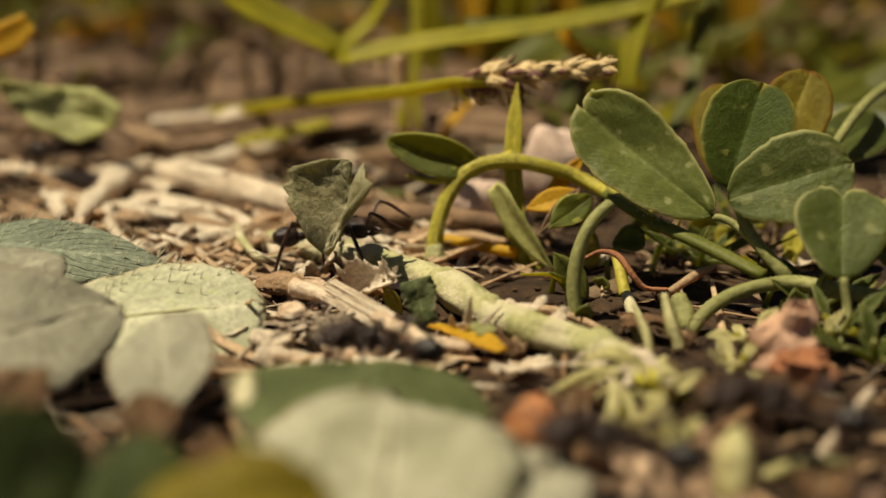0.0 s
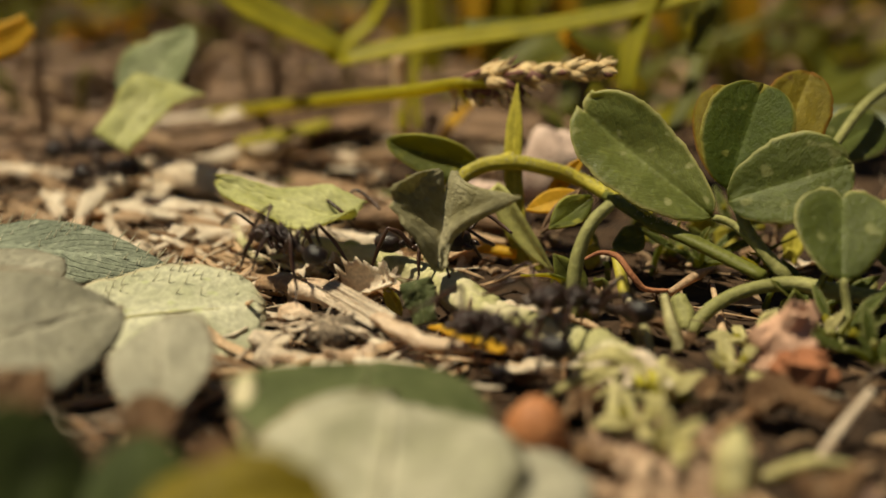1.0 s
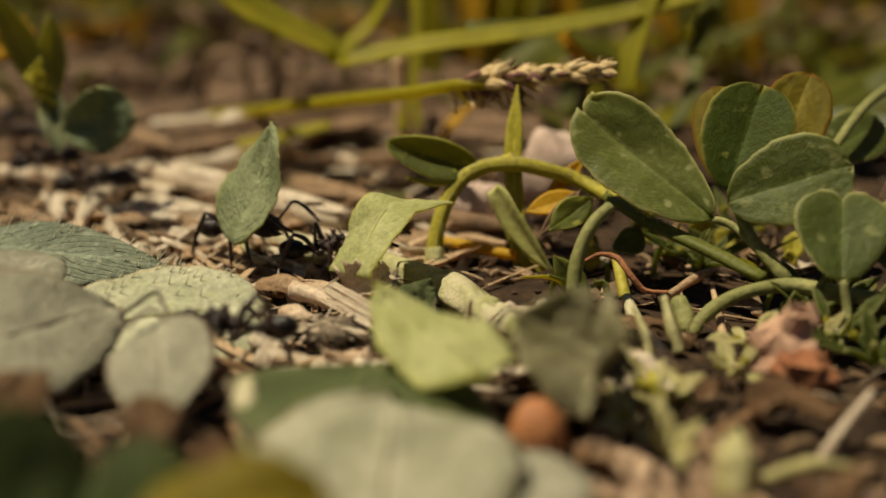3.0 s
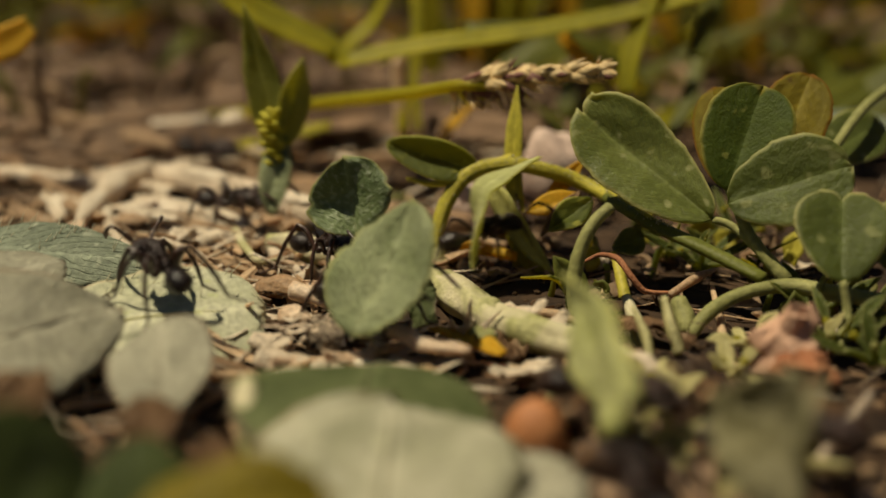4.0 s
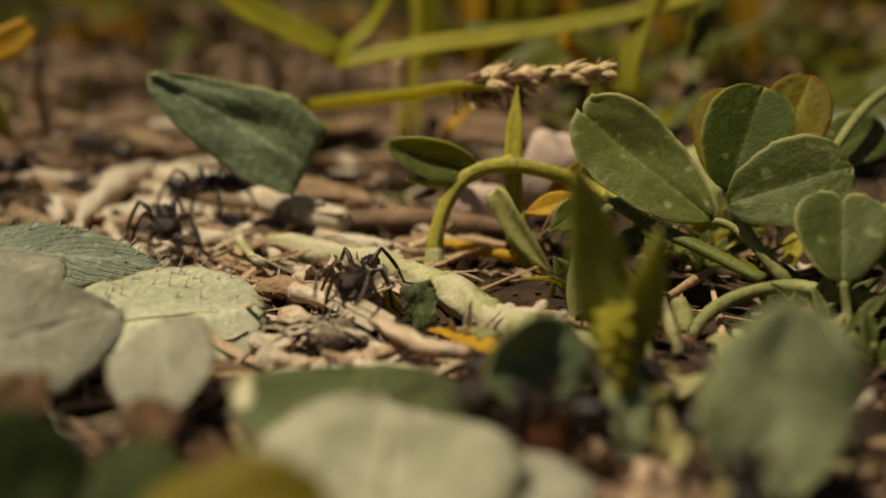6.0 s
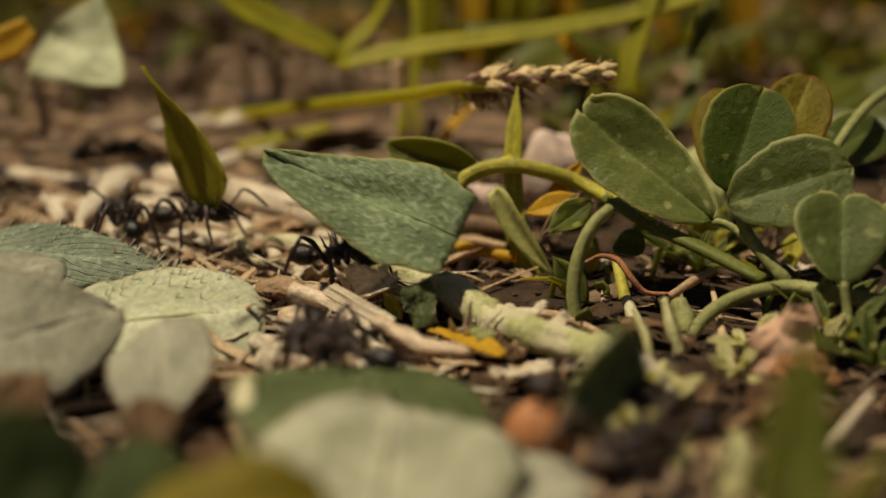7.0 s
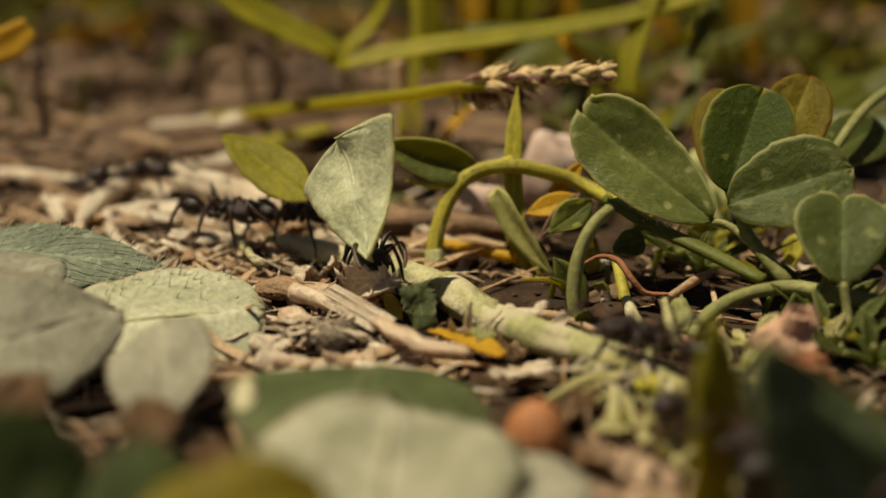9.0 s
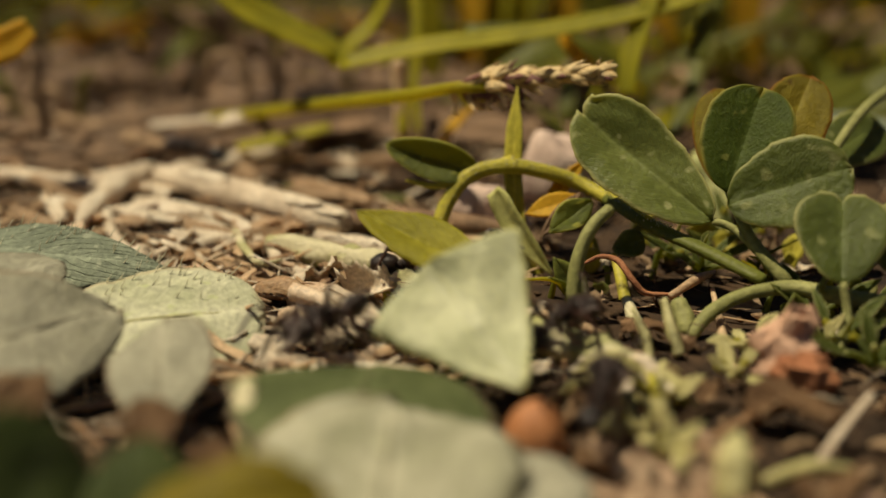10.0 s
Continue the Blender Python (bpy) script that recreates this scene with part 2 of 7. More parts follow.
# Pale specks paint the glossy face's sparkle, the yellowish margin its backlit edge.
M_CUT_DARK = leaf_material("cut_leaf_dark", (0.09, 0.135, 0.045), (0.23, 0.295, 0.125), (0.34, 0.36, 0.05), 0.22, 0.34, 0.25, 0.5, (0.38, 0.42, 0.27), 12, relief=1.0, margin=(0.36, 0.34, 0.10), spot_scale=2600, spot_from=0.55, spec=0.5)
M_CUT_GREY = leaf_material("cut_leaf_grey", (0.23, 0.27, 0.13), (0.40, 0.43, 0.25), (0.42, 0.45, 0.12), 0.28, 0.5, 0.4, 0.3, (0.32, 0.34, 0.22), 12, relief=1.2, margin=(0.42, 0.42, 0.16))
M_CUT_BROWN = leaf_material("cut_leaf_withered", (0.22, 0.20, 0.09), (0.50, 0.46, 0.30), (0.50, 0.44, 0.10), 0.34, 0.6, 0.25, 0.4, (0.4, 0.38, 0.25), 10, relief=1.2)
M_CUT_YELLOW = leaf_material("cut_leaf_yellow", (0.25, 0.235, 0.016), (0.38, 0.345, 0.035), (0.62, 0.51, 0.02), 0.45, 0.45, 0.3, ribs=10)


# ---- mesh helpers (millimetres) ----
def rnd(a, b):
    return random.uniform(a, b)


def height(x, y):
    """The lie of the soil."""
    r = math.hypot(x, y - 80)
    amp = 0.55 + 3.0 * min(1.0, max(0.0, (r - 150) / 600))
    return amp * (noise.noise((x * 0.07, y * 0.07, 0.3)) + 0.45 * noise.noise((x * 0.22, y * 0.22, 1.7))) - 0.35


def spline(pts, n):
    """n + 1 places along a smooth line through pts."""
    p = [Vector(q) for q in pts]
    p = [2 * p[0] - p[1]] + p + [2 * p[-1] - p[-2]]
    out, k = [], len(p) - 3
    for i in range(n + 1):
        f = min(i / n * k, k - 1e-6)
        j = int(f)
        u = f - j
        a, b, c, d = p[j:j + 4]
        out.append(0.5 * (2 * b + (c - a) * u + (2 * a - 5 * b + 4 * c - d) * u * u + (3 * b - a - 3 * c + d) * u ** 3))
    return out


def along(values, n):
    """Values spread evenly over n + 1 places."""
    if isinstance(values, (int, float)):
        return [values] * (n + 1)
    k = len(values) - 1
    out = []
    for i in range(n + 1):
        f = min(i / n * k, k - 1e-9)
        j = int(f)
        out.append(values[j] + (values[j + 1] - values[j]) * (f - j))
    return out


def tube(pts, radii, n=16, sides=10, lumps=0.0, bm=None, open_end=False, flat=1.0, ridges=0):
    """A round stalk along a smooth line, rounded off at its ends."""
    bm = bm or bmesh.new()
    line, rad = spline(pts, n), along(radii, n)
    uv = bm.loops.layers.uv.verify()
    seed = rnd(0, 50)
    tang = [(line[min(i + 1, n)] - line[max(i - 1, 0)]).normalized() for i in range(n + 1)]
    ref = Vector((0, 0, 1)) if abs(tang[0].z) < 0.8 else Vector((0, 1, 0))
    rings = []
    rows = [(line[0] - tang[0] * rad[0] * 0.35, tang[0], rad[0] * 0.6, 0)] if not open_end else []
    rows += [(line[i], tang[i], rad[i], i / n) for i in range(n + 1)]
    rows.append((line[n] + tang[n] * rad[n] * 0.35, tang[n], rad[n] * 0.6, 1))
    if open_end:
        rows.insert(0, (line[0], tang[0], rad[0] * 0.62, 0))
        rows.insert(0, (line[0] + tang[0] * rad[0] * 2.0, tang[0], rad[0] * 0.55, 0))
    for c, tg, r, f in rows:
        ref = (ref - tg * ref.dot(tg)).normalized()
        other = tg.cross(ref)
        ring = []
        for s in range(sides):
            a = 2 * math.pi * s / sides
            k = r * (1 + lumps * noise.noise((f * len(pts) * 1.5 + seed, 1.5 * math.cos(a), 1.5 * math.sin(a) + seed))) * (1 + (0.09 * math.cos(ridges * a) if ridges else 0))
            ring.append(bm.verts.new(c + ref * (k * flat * math.cos(a)) + other * (k * math.sin(a))))
        rings.append((ring, f))
    for (ra, fa), (rb, fb) in zip(rings, rings[1:]):
        for s in range(sides):
            q = (s + 1) % sides
            face = bm.faces.new((ra[s], ra[q], rb[q], rb[s]))
            face.smooth = True
            for lp, w in zip(face.loops, ((s / sides, fa), ((s + 1) / sides, fa), ((s + 1) / sides, fb), (s / sides, fb))):
                lp[uv].uv = w
    bm.faces.new(rings[0][0][::-1])
    bm.faces.new(rings[-1][0])
    return bm


def sheet(n, m, place, thick, bm=None):
    """A thin closed sheet: place(u, v) for u along 0..1 and v across -1..1, thickened both ways along its normal."""
    bm = bm or bmesh.new()
    uv = bm.loops.layers.uv.verify()
    pts = [[Vector(place(i / n, 2 * j / m - 1)) for j in range(m + 1)] for i in range(n + 1)]
    top, low = [], []
    for i in range(n + 1):
        a, b = [], []
        for j in range(m + 1):
            du = pts[min(i + 1, n)][j] - pts[max(i - 1, 0)][j]
            dv = pts[i][min(j + 1, m)] - pts[i][max(j - 1, 0)]
            nr = dv.cross(du)
            nr = nr.normalized() if nr.length > 1e-9 else Vector((0, 0, 1))
            e = thick * (0.35 if j in (0, m) or i in (0, n) else 1.0) * 0.5
            a.append(bm.verts.new(pts[i][j] + nr * e))
            b.append(bm.verts.new(pts[i][j] - nr * e))
        top.append(a)
        low.append(b)

    def quad(vs, ws):
        f = bm.faces.new(vs)
        f.smooth = True
        for lp, w in zip(f.loops, ws):
            lp[uv].uv = w

    for i in range(n):
        for j in range(m):
            w = [(j / m, i / n), ((j + 1) / m, i / n), ((j + 1) / m, (i + 1) / n), (j / m, (i + 1) / n)]
            quad((top[i][j], top[i][j + 1], top[i + 1][j + 1], top[i + 1][j]), w)
            quad((low[i + 1][j], low[i + 1][j + 1], low[i][j + 1], low[i][j]), w[::-1])
        for j in (0, m):
            w = [(j / m, i / n), (j / m, (i + 1) / n)]
            vs = (top[i][j], top[i + 1][j], low[i + 1][j], low[i][j])
            quad(vs if j == 0 else vs[::-1], [w[0], w[1], w[1], w[0]] if j == 0 else [w[0], w[1], w[1], w[0]])
    for i in (0, n):
        for j in range(m):
            w = [(j / m, i / n), ((j + 1) / m, i / n)]
            vs = (top[i][j + 1], top[i][j], low[i][j], low[i][j + 1])
            quad(vs if i == 0 else vs[::-1], [w[1], w[0], w[0], w[1]])
    return bm


def blade(pts, widths, facing, fold=0.25, thick=0.22, twist=0.0, n=22, bm=None):
    """A grass blade along a smooth line; facing is the way its upper side looks, fold how deep its midrib is creased."""
    line, wid = spline(pts, n), along(widths, n)
    face = Vector(facing).normalized()

    def place(u, v):
        i = min(int(round(u * n)), n)
        tg = (line[min(i + 1, n)] - line[max(i - 1, 0)]).normalized()
        side = tg.cross(face)
        side = side.normalized() if side.length > 1e-6 else Vector((1, 0, 0))
        nr = side.cross(tg)
        a = twist * u
        side, nr = side * math.cos(a) + nr * math.sin(a), nr * math.cos(a) - side * math.sin(a)
        w = max(wid[i], 0.06) * 0.5
        return line[i] + side * (w * v) + nr * (w * fold * abs(v))

    return sheet(n, 6 if n > 6 else 2, place, thick, bm)


def profile(kind, u):
    if kind == "round":
        return (max(0.0, 4 * u * (1 - u)) ** 0.5) * (0.82 + 0.3 * u)
    if kind == "heart":
        return (max(0.0, 4 * u * (1 - u)) ** 0.45) * (0.55 + 0.62 * u) if u < 0.97 else 0.42
    if kind == "lens":
        return max(0.0, math.sin(math.pi * min(1, u * 1.02))) ** 0.8
    if kind == "egg":
        return max(0.0, math.sin(math.pi * u ** 0.8)) ** 0.6
    if kind == "drop":
        return max(0.0, math.sin(math.pi * u ** 0.55)) ** 0.7
    if kind == "wedge":
        return 1.0 - 0.88 * u
    if kind == "fan":
        return math.sin(math.pi * min(0.5, u * 3.2)) if u < 0.16 else max(0.0, 1 - (u - 0.16) / 0.84) ** 0.85
    if kind == "tip":
        return (0.72 + 1.1 * u) if u < 0.25 else max(0.0, 1.333 * (1 - u)) ** 0.72
    if kind == "oval":
        return max(0.0, 4 * u * (1 - u)) ** 0.5
    if kind == "slab":
        return (0.72 + 1.1 * u) if u < 0.25 else max(0.0, min(1.0, 1.333 * (1 - u))) ** 0.42
    if kind == "lobe":
        return max(0.05, math.sin(math.pi * min(1.0, 0.12 + 0.86 * u)) ** 0.7 * (0.35 + 0.75 * u))
    if kind == "claw":
        return 0.12 + 0.95 * math.exp(-((u - 0.62) / 0.2) ** 2)
    if kind == "strip":
        return 0.9 + 0.1 * math.sin(5 * u)
    return 1.0


def leaf_place(length, width, shape="egg", left=None, right=None, bend=0.0, fold=0.0, cup=0.0, wave=0.0, ragged=0.0, seed=0.0, waves=2.0, notch=0.0, kink=None, curl=None):
    """How a leaf lies from its base at 0 to its tip on +y, upper side +z. bend curves it along, fold creases the midrib, cup rolls the sides.
    kink (u, radians) bends the leaf back across its width beyond u; curl (v, radians) turns its right-hand side back beyond v."""
    left, right = left or shape, right or shape
    stretch = (bend / 2) / math.sin(bend / 2) if abs(bend) > 1e-3 else 1.0
    co, si = math.cos(bend / 2), math.sin(bend / 2)

    def place(u, v):
        half = profile(left if v < 0 else right, u) * width * 0.5
        half *= 1 + ragged * noise.noise((u * 9 + seed, 3.1 if v < 0 else 7.7, seed)) + ragged * 0.7 * noise.noise((u * 31, seed, 1.3 if v < 0 else 4.4))
        x = v * half
        yy = u * length * (1 + ragged * 0.25 * noise.noise((v * 5, seed, u))) - notch * length * max(0.0, u - 0.8) * 5 * (1 - min(1.0, abs(v) * 2.2)) ** 2
        z = fold * abs(x) + cup * x * x / max(width, 0.1)
        z += wave * (math.sin(waves * math.pi * u + seed) * (v if v < 0 else v * 0.8) + noise.noise((u * 3 + seed, v * 2, seed)))
        z += wave * 0.35 * noise.noise((u * 11 + seed, v * 7, seed + 3))
        if curl and v > curl[0]:
            e = (v - curl[0]) * half
            r = max(0.2, (1 - curl[0]) * width * 0.5) / curl[1]
            x = curl[0] * half + r * math.sin(e / r)
            z -= r * (1 - math.cos(e / r))
        if kink and yy > kink[0] * length:
            e, r = yy - kink[0] * length, 0.12 * length
            a = min(abs(kink[1]), e / r) * (1 if kink[1] > 0 else -1)
            past = max(0.0, e - abs(a) * r)
            yy = kink[0] * length + r * math.sin(abs(a)) + past * math.cos(a) - z * math.sin(a) * -1
            z = z * math.cos(a) - (r * (1 - math.cos(a)) + past * math.sin(abs(a))) * (1 if kink[1] > 0 else -1)
        if abs(bend) > 1e-3:
            r = length * stretch / bend
            a = yy * stretch / r
            yy, z = math.sin(a) * (r - z), r - math.cos(a) * (r - z)
            yy, z = yy * co + z * si, z * co - yy * si
        return Vector((x, yy, z))

    return place


def leaf(length, width, shape="egg", thick=0.2, n=22, m=14, **kw):
    return sheet(n, m, leaf_place(length, width, shape, **kw), thick)


def midrib(length, width, radius, side=1, **kw):
    """The raised rib of the same leaf, tapering to its tip."""
    place = leaf_place(length, width, **kw)
    pts = [place(0.02 + 0.9 * k / 7, 0.0) + Vector((0, 0, side * radius * 0.35)) for k in range(8)]
    return tube(pts, [radius * (1 - 0.8 * k / 7) for k in range(8)], 16, 7)


def blob(size, lumps=0.15, freq=1.0, n=12, m=8, seed=None, bm=None, at=(0, 0, 0), turn=None):
    """A rounded lump of the given half-sizes."""
    bm = bm or bmesh.new()
    seed = rnd(0, 99) if seed is None else seed
    turn = turn or Matrix.Identity(3)
    rows = []
    for i in range(1, m):
        th = math.pi * i / m
        row = []
        for j in range(n):
            ph = 2 * math.pi * j / n
            d = Vector((math.sin(th) * math.cos(ph), math.sin(th) * math.sin(ph), math.cos(th)))
            k = 1 + lumps * noise.noise(d * freq * 1.6 + Vector((seed, seed, 0)))
            row.append(bm.verts.new(Vector(at) + turn @ Vector((d.x * size[0] * k, d.y * size[1] * k, d.z * size[2] * k))))
        rows.append(row)
    north = bm.verts.new(Vector(at) + turn @ Vector((0, 0, size[2])))
    south = bm.verts.new(Vector(at) + turn @ Vector((0, 0, -size[2])))
    for j in range(n):
        q = (j + 1) % n
        bm.faces.new((north, rows[0][j], rows[0][q])).smooth = True
        bm.faces.new((south, rows[-1][q], rows[-1][j])).smooth = True
        for a, b in zip(rows, rows[1:]):
            bm.faces.new((a[j], b[j], b[q], a[q])).smooth = True
    return bm


def mesh_of(name, bm, material, origin=(0, 0, 0)):
    me = bpy.data.meshes.new(name)
    o = Vector(origin)
    for v in bm.verts:
        v.co = (v.co - o) * U
    bm.to_mesh(me)
    bm.free()
    me.materials.append(material)
    return me


def thing(name, bm, material, origin, label, category, group="", kind="", turn=None):
    """A top-level thing in one mesh; bm in world places unless turn (a pose in millimetres) sets its own."""
    if turn is None:
        ob = new(name, mesh_of(name, bm, material, origin))
        ob.location = Vector(origin) * U
    else:
        ob = new(name, mesh_of(name, bm, material))
        ob.matrix_basis = Matrix.Translation(Vector(turn.translation) * U) @ turn.to_3x3().to_4x4()
    return tagged(ob, label, category, group, kind)


def base(name, origin, label, category, group="", kind=""):
    """An empty that carries the parts of a thing."""
    ob = new(name)
    ob.empty_display_size = 0.002
    ob.location = Vector(origin) * U
    return tagged(ob, label, category, group, kind)


def part(name, bm, material, parent, label="", origin=None, turn=None):
    """One mesh under a thing; bm in the same places as its thing unless turn sets its own."""
    if turn is not None:
        ob = new(name, mesh_of(name, bm, material))
        ob.matrix_basis = Matrix.Translation(Vector(turn.translation) * U) @ turn.to_3x3().to_4x4()
    else:
        ob = new(name, mesh_of(name, bm, material, origin or (0, 0, 0)))
    ob.parent = parent
    if turn is None and origin is not None:
        ob.location = Vector(origin) * U - absolute(parent)
    return tagged(ob, label)


def absolute(ob):
    v = Vector((0, 0, 0))
    while ob:
        v += Vector(ob.location)
        ob = ob.parent
    return v


def stand(at, tip, facing):
    """A pose whose +y points from at to tip and whose +z looks as nearly as it can the way facing does."""
    y = (Vector(tip) - Vector(at)).normalized()
    x = y.cross(Vector(facing)).normalized()
    z = x.cross(y)
    return Matrix.Translation(at) @ Matrix((x, y, z)).transposed().to_4x4()


# ---- the ground: one sheet to the horizon ----
def ground():
    bm = bmesh.new()
    n, rows = 220, []

    def far(k):
        s = k / (n / 2)
        return 130 * s + 300000 * abs(s) ** 9 * (1 if s > 0 else -1)

    for i in range(n + 1):
        row = []
        for j in range(n + 1):
            x, y = far(i - n / 2), 95 + far(j - n / 2)
            z = height(x, y) + (0.35 * noise.noise((x * 0.8, y * 0.8, 5)) if abs(x) < 150 and abs(y - 95) < 150 else 0)
            row.append(bm.verts.new((x, y, z)))
        rows.append(row)
    for i in range(n):
        for j in range(n):
            bm.faces.new((rows[i][j], rows[i + 1][j], rows[i + 1][j + 1], rows[i][j + 1])).smooth = True
    return thing("ground", bm, M_SOIL, (0, 0, 0), "dark brown crumbly soil strewn with dry plant litter", "soil", kind="structure")


ground()


# ---- the pale runner that lies along the trail, and its shoots ----
def stalk(name, pts, radii, material, label, category, n=24, sides=12, lumps=0.12, group="", open_end=False, ridges=0):
    return thing(name, tube(pts, radii, n, sides, lumps, open_end=open_end, ridges=ridges), material, pts[0], label, category, group)


def runner():
    """The creeping stem with its swollen nodes, papery sheath scraps and rootlets."""
    pts = [Vector(p) for p in ((-11.9, 79.9, 0.8), (-9.4, 78.8, 0.8), (-6.1, 76.6, 0.8), (-3.1, 74.6, 0.8), (0.2, 71.0, 0.7), (2.5, 66.0, 0.8), (5.2, 63.1, 0.8), (8.4, 60.5, 0.8), (11.2, 57.2, 0.8))]
    ob = base("creeping_runner", pts[0], "thick pale green creeping stem lying on the soil", "stem")
    part("stem", tube(pts, [0.7, 0.9, 1.0, 0.95, 1.1, 1.0, 1.05, 0.95, 0.6], 70, 18, 0.4), M_RUNNER, ob, origin=pts[0])
    for k in (2, 4, 5, 7):
        q, d = pts[k], (pts[k + 1] - pts[k - 1]).normalized()
        part("node", tube([q - d * 0.7, q - d * 0.2, q + d * 0.25, q + d * 0.8], [0.9, 1.14, 1.12, 0.9], 10, 16, 0.2), M_RUNNER, ob, "swollen paler node", origin=q)
        for s in range(3):
            e = q + Vector((rnd(-1.5, 1.5), rnd(-1.8, -0.6), -0.3))
            part("rootlet", tube([q, q.lerp(e, 0.5) + Vector((0, 0, 0.3)), e], [0.16, 0.12, 0.05], 6, 6, 0.2), M_PALE, ob, origin=q)
    for k in range(5):
        q = pts[5].lerp(pts[7], k / 8) + Vector((rnd(-0.3, 0.3), rnd(-0.4, 0.5), 0.75))
        part("sheath_scrap", leaf(rnd(1.4, 3.0), rnd(0.7, 1.3), "lens", ragged=0.4, wave=0.25, bend=rnd(-0.8, 0.8), cup=-0.9, seed=k * 3.0, thick=0.08, n=10, m=6), M_PALE, ob, "papery bleached sheath scrap",
             turn=Matrix.Translation(q - pts[0]) @ pose(0, 0, 0, rnd(-15, 25), rnd(-25, 25), rnd(200, 280)))
    return ob


runner()
def arch():
    """The clover stalk that arches over the trail, with fine pale hairs and a sheath at its foot."""
    pts = [Vector(p) for p in ((-0.5, 76.6, 0.3), (-0.5, 77.1, 1.9), (0.2, 77.9, 4.2), (1.7, 78.5, 6.1), (4.0, 78.7, 6.7), (6.6, 78.6, 6.4), (9.8, 78.2, 5.3), (12.9, 72.9, 4.4), (16.0, 70.5, 3.4), (18.9, 68.1, 2.4))]
    ob = base("arched_stalk", pts[0], "smooth yellow-green clover stalk arching over the trail", "stalk")
    part("stalk", tube(pts[:8], [0.62, 0.55, 0.52, 0.50, 0.50, 0.5, 0.48, 0.42], 50, 14, 0.08), M_STEM, ob, origin=pts[0])
    part("lower_stalk", tube([pts[6].lerp(pts[7], 0.3)] + pts[7:], [0.5, 0.53, 0.55, 0.5], 24, 14, 0.08, flat=0.7), M_DARK_STEM, ob, "deep green lower stretch", origin=pts[0])
    part("sheath", tube([pts[0] - Vector((0, 0, 0.4)), pts[0].lerp(pts[1], 0.3), pts[0].lerp(pts[1], 0.7)], [0.85, 0.78, 0.62], 8, 12, 0.25), M_RUNNER, ob, "pale sheath at the foot", origin=pts[0])
    line = spline(pts, 90)
    bm = bmesh.new()
    for k in range(340):
        i = random.randrange(6, 74)
        out = Vector((rnd(-0.6, 0.6), rnd(-0.8, 0.3), rnd(0.1, 1))).normalized()
        q = line[i] + out * 0.47
        tube([q, q + out * 0.09, q + (out + Vector((0.3, 0, 0.2))) * 0.18], [0.028, 0.022, 0.01], 2, 4, 0, bm)
    h = part("hairs", bm, M_HAIR, ob, "fine pale hairs", origin=pts[0])
    tagged(h, kind="stuff")
    return ob


arch()
stalk("bent_stalk", [(9.8, 68.7, 6.6), (8.8, 68.3, 5.7), (8.1, 67.9, 4.4), (7.7, 67.4, 2.7), (7.7, 66.9, 1.1), (8.1, 66.5, -0.2)], [0.36, 0.38, 0.42, 0.42, 0.42, 0.42], M_GREY_STEM, "grey-green bent stalk rooted in the soil", "stalk", 30, 12, 0.1)
stalk("side_runner", [(14.3, 65.2, 0.0), (15.4, 66.0, 1.0), (17.3, 66.8, 1.8), (20.0, 67.0, 2.3), (22.6, 65.9, 2.2), (24.4, 65.3, 2.1), (27.4, 64.8, 2.1)], [0.38, 0.42, 0.4, 0.45, 0.5, 0.45, 0.45],
      M_GREY_STEM, "yellow-green runner looping low over the soil", "stem", 40, 12, 0.15)
stalk("dry_tendril", [(8.7, 71.2, 2.4), (9.7, 71.3, 2.8), (10.7, 70.8, 2.7), (11.5, 69.9, 1.8), (12.3, 69.7, 1.0), (13.9, 69.7, 0.9)], [0.10, 0.16, 0.2, 0.2, 0.18, 0.1], M_RED, "curled reddish dry tendril", "tendril", 30, 8)
stalk("small_shoot", [(11.0, 68.6, 1.0), (11.3, 66.3, 0.1), (11.5, 63.9, -0.8)], [0.3, 0.5, 0.42], M_RUNNER, "short pale green shoot standing in the litter", "shoot", 12, 10)
stalk("small_shoot", [(10.9, 74.2, 2.0), (11.2, 72.8, 1.0), (11.4, 71.4, -0.2)], [0.2, 0.35, 0.4], M_STEM, "short green shoot beside the clover", "shoot", 12, 10)
stalk("pale_stub", [(13.9, 67.6, 1.2), (14.2, 66.9, 0.4), (14.3, 66.2, -0.2)], [0.5, 0.62, 0.5], M_GREY_STEM, "cut grey-green stalk stub", "stalk", 10, 10)
stalk("pale_stub", [(-8.9, 51.0, 3.3), (-8.8, 49.6, 2.6), (-8.2, 47.6, 1.2)], [0.45, 0.65, 0.5], M_RUNNER, "short pale green stalk stub in the litter", "stalk", 10, 10)
stalk("thin_straw", [(0.2, 80.2, 0.8), (2.5, 78.7, 0.8), (4.8, 77.2, 0.8)], [0.42, 0.4, 0.36], M_YELLOW, "straight yellowish straw below the arching stalk", "straw", 10, 10)

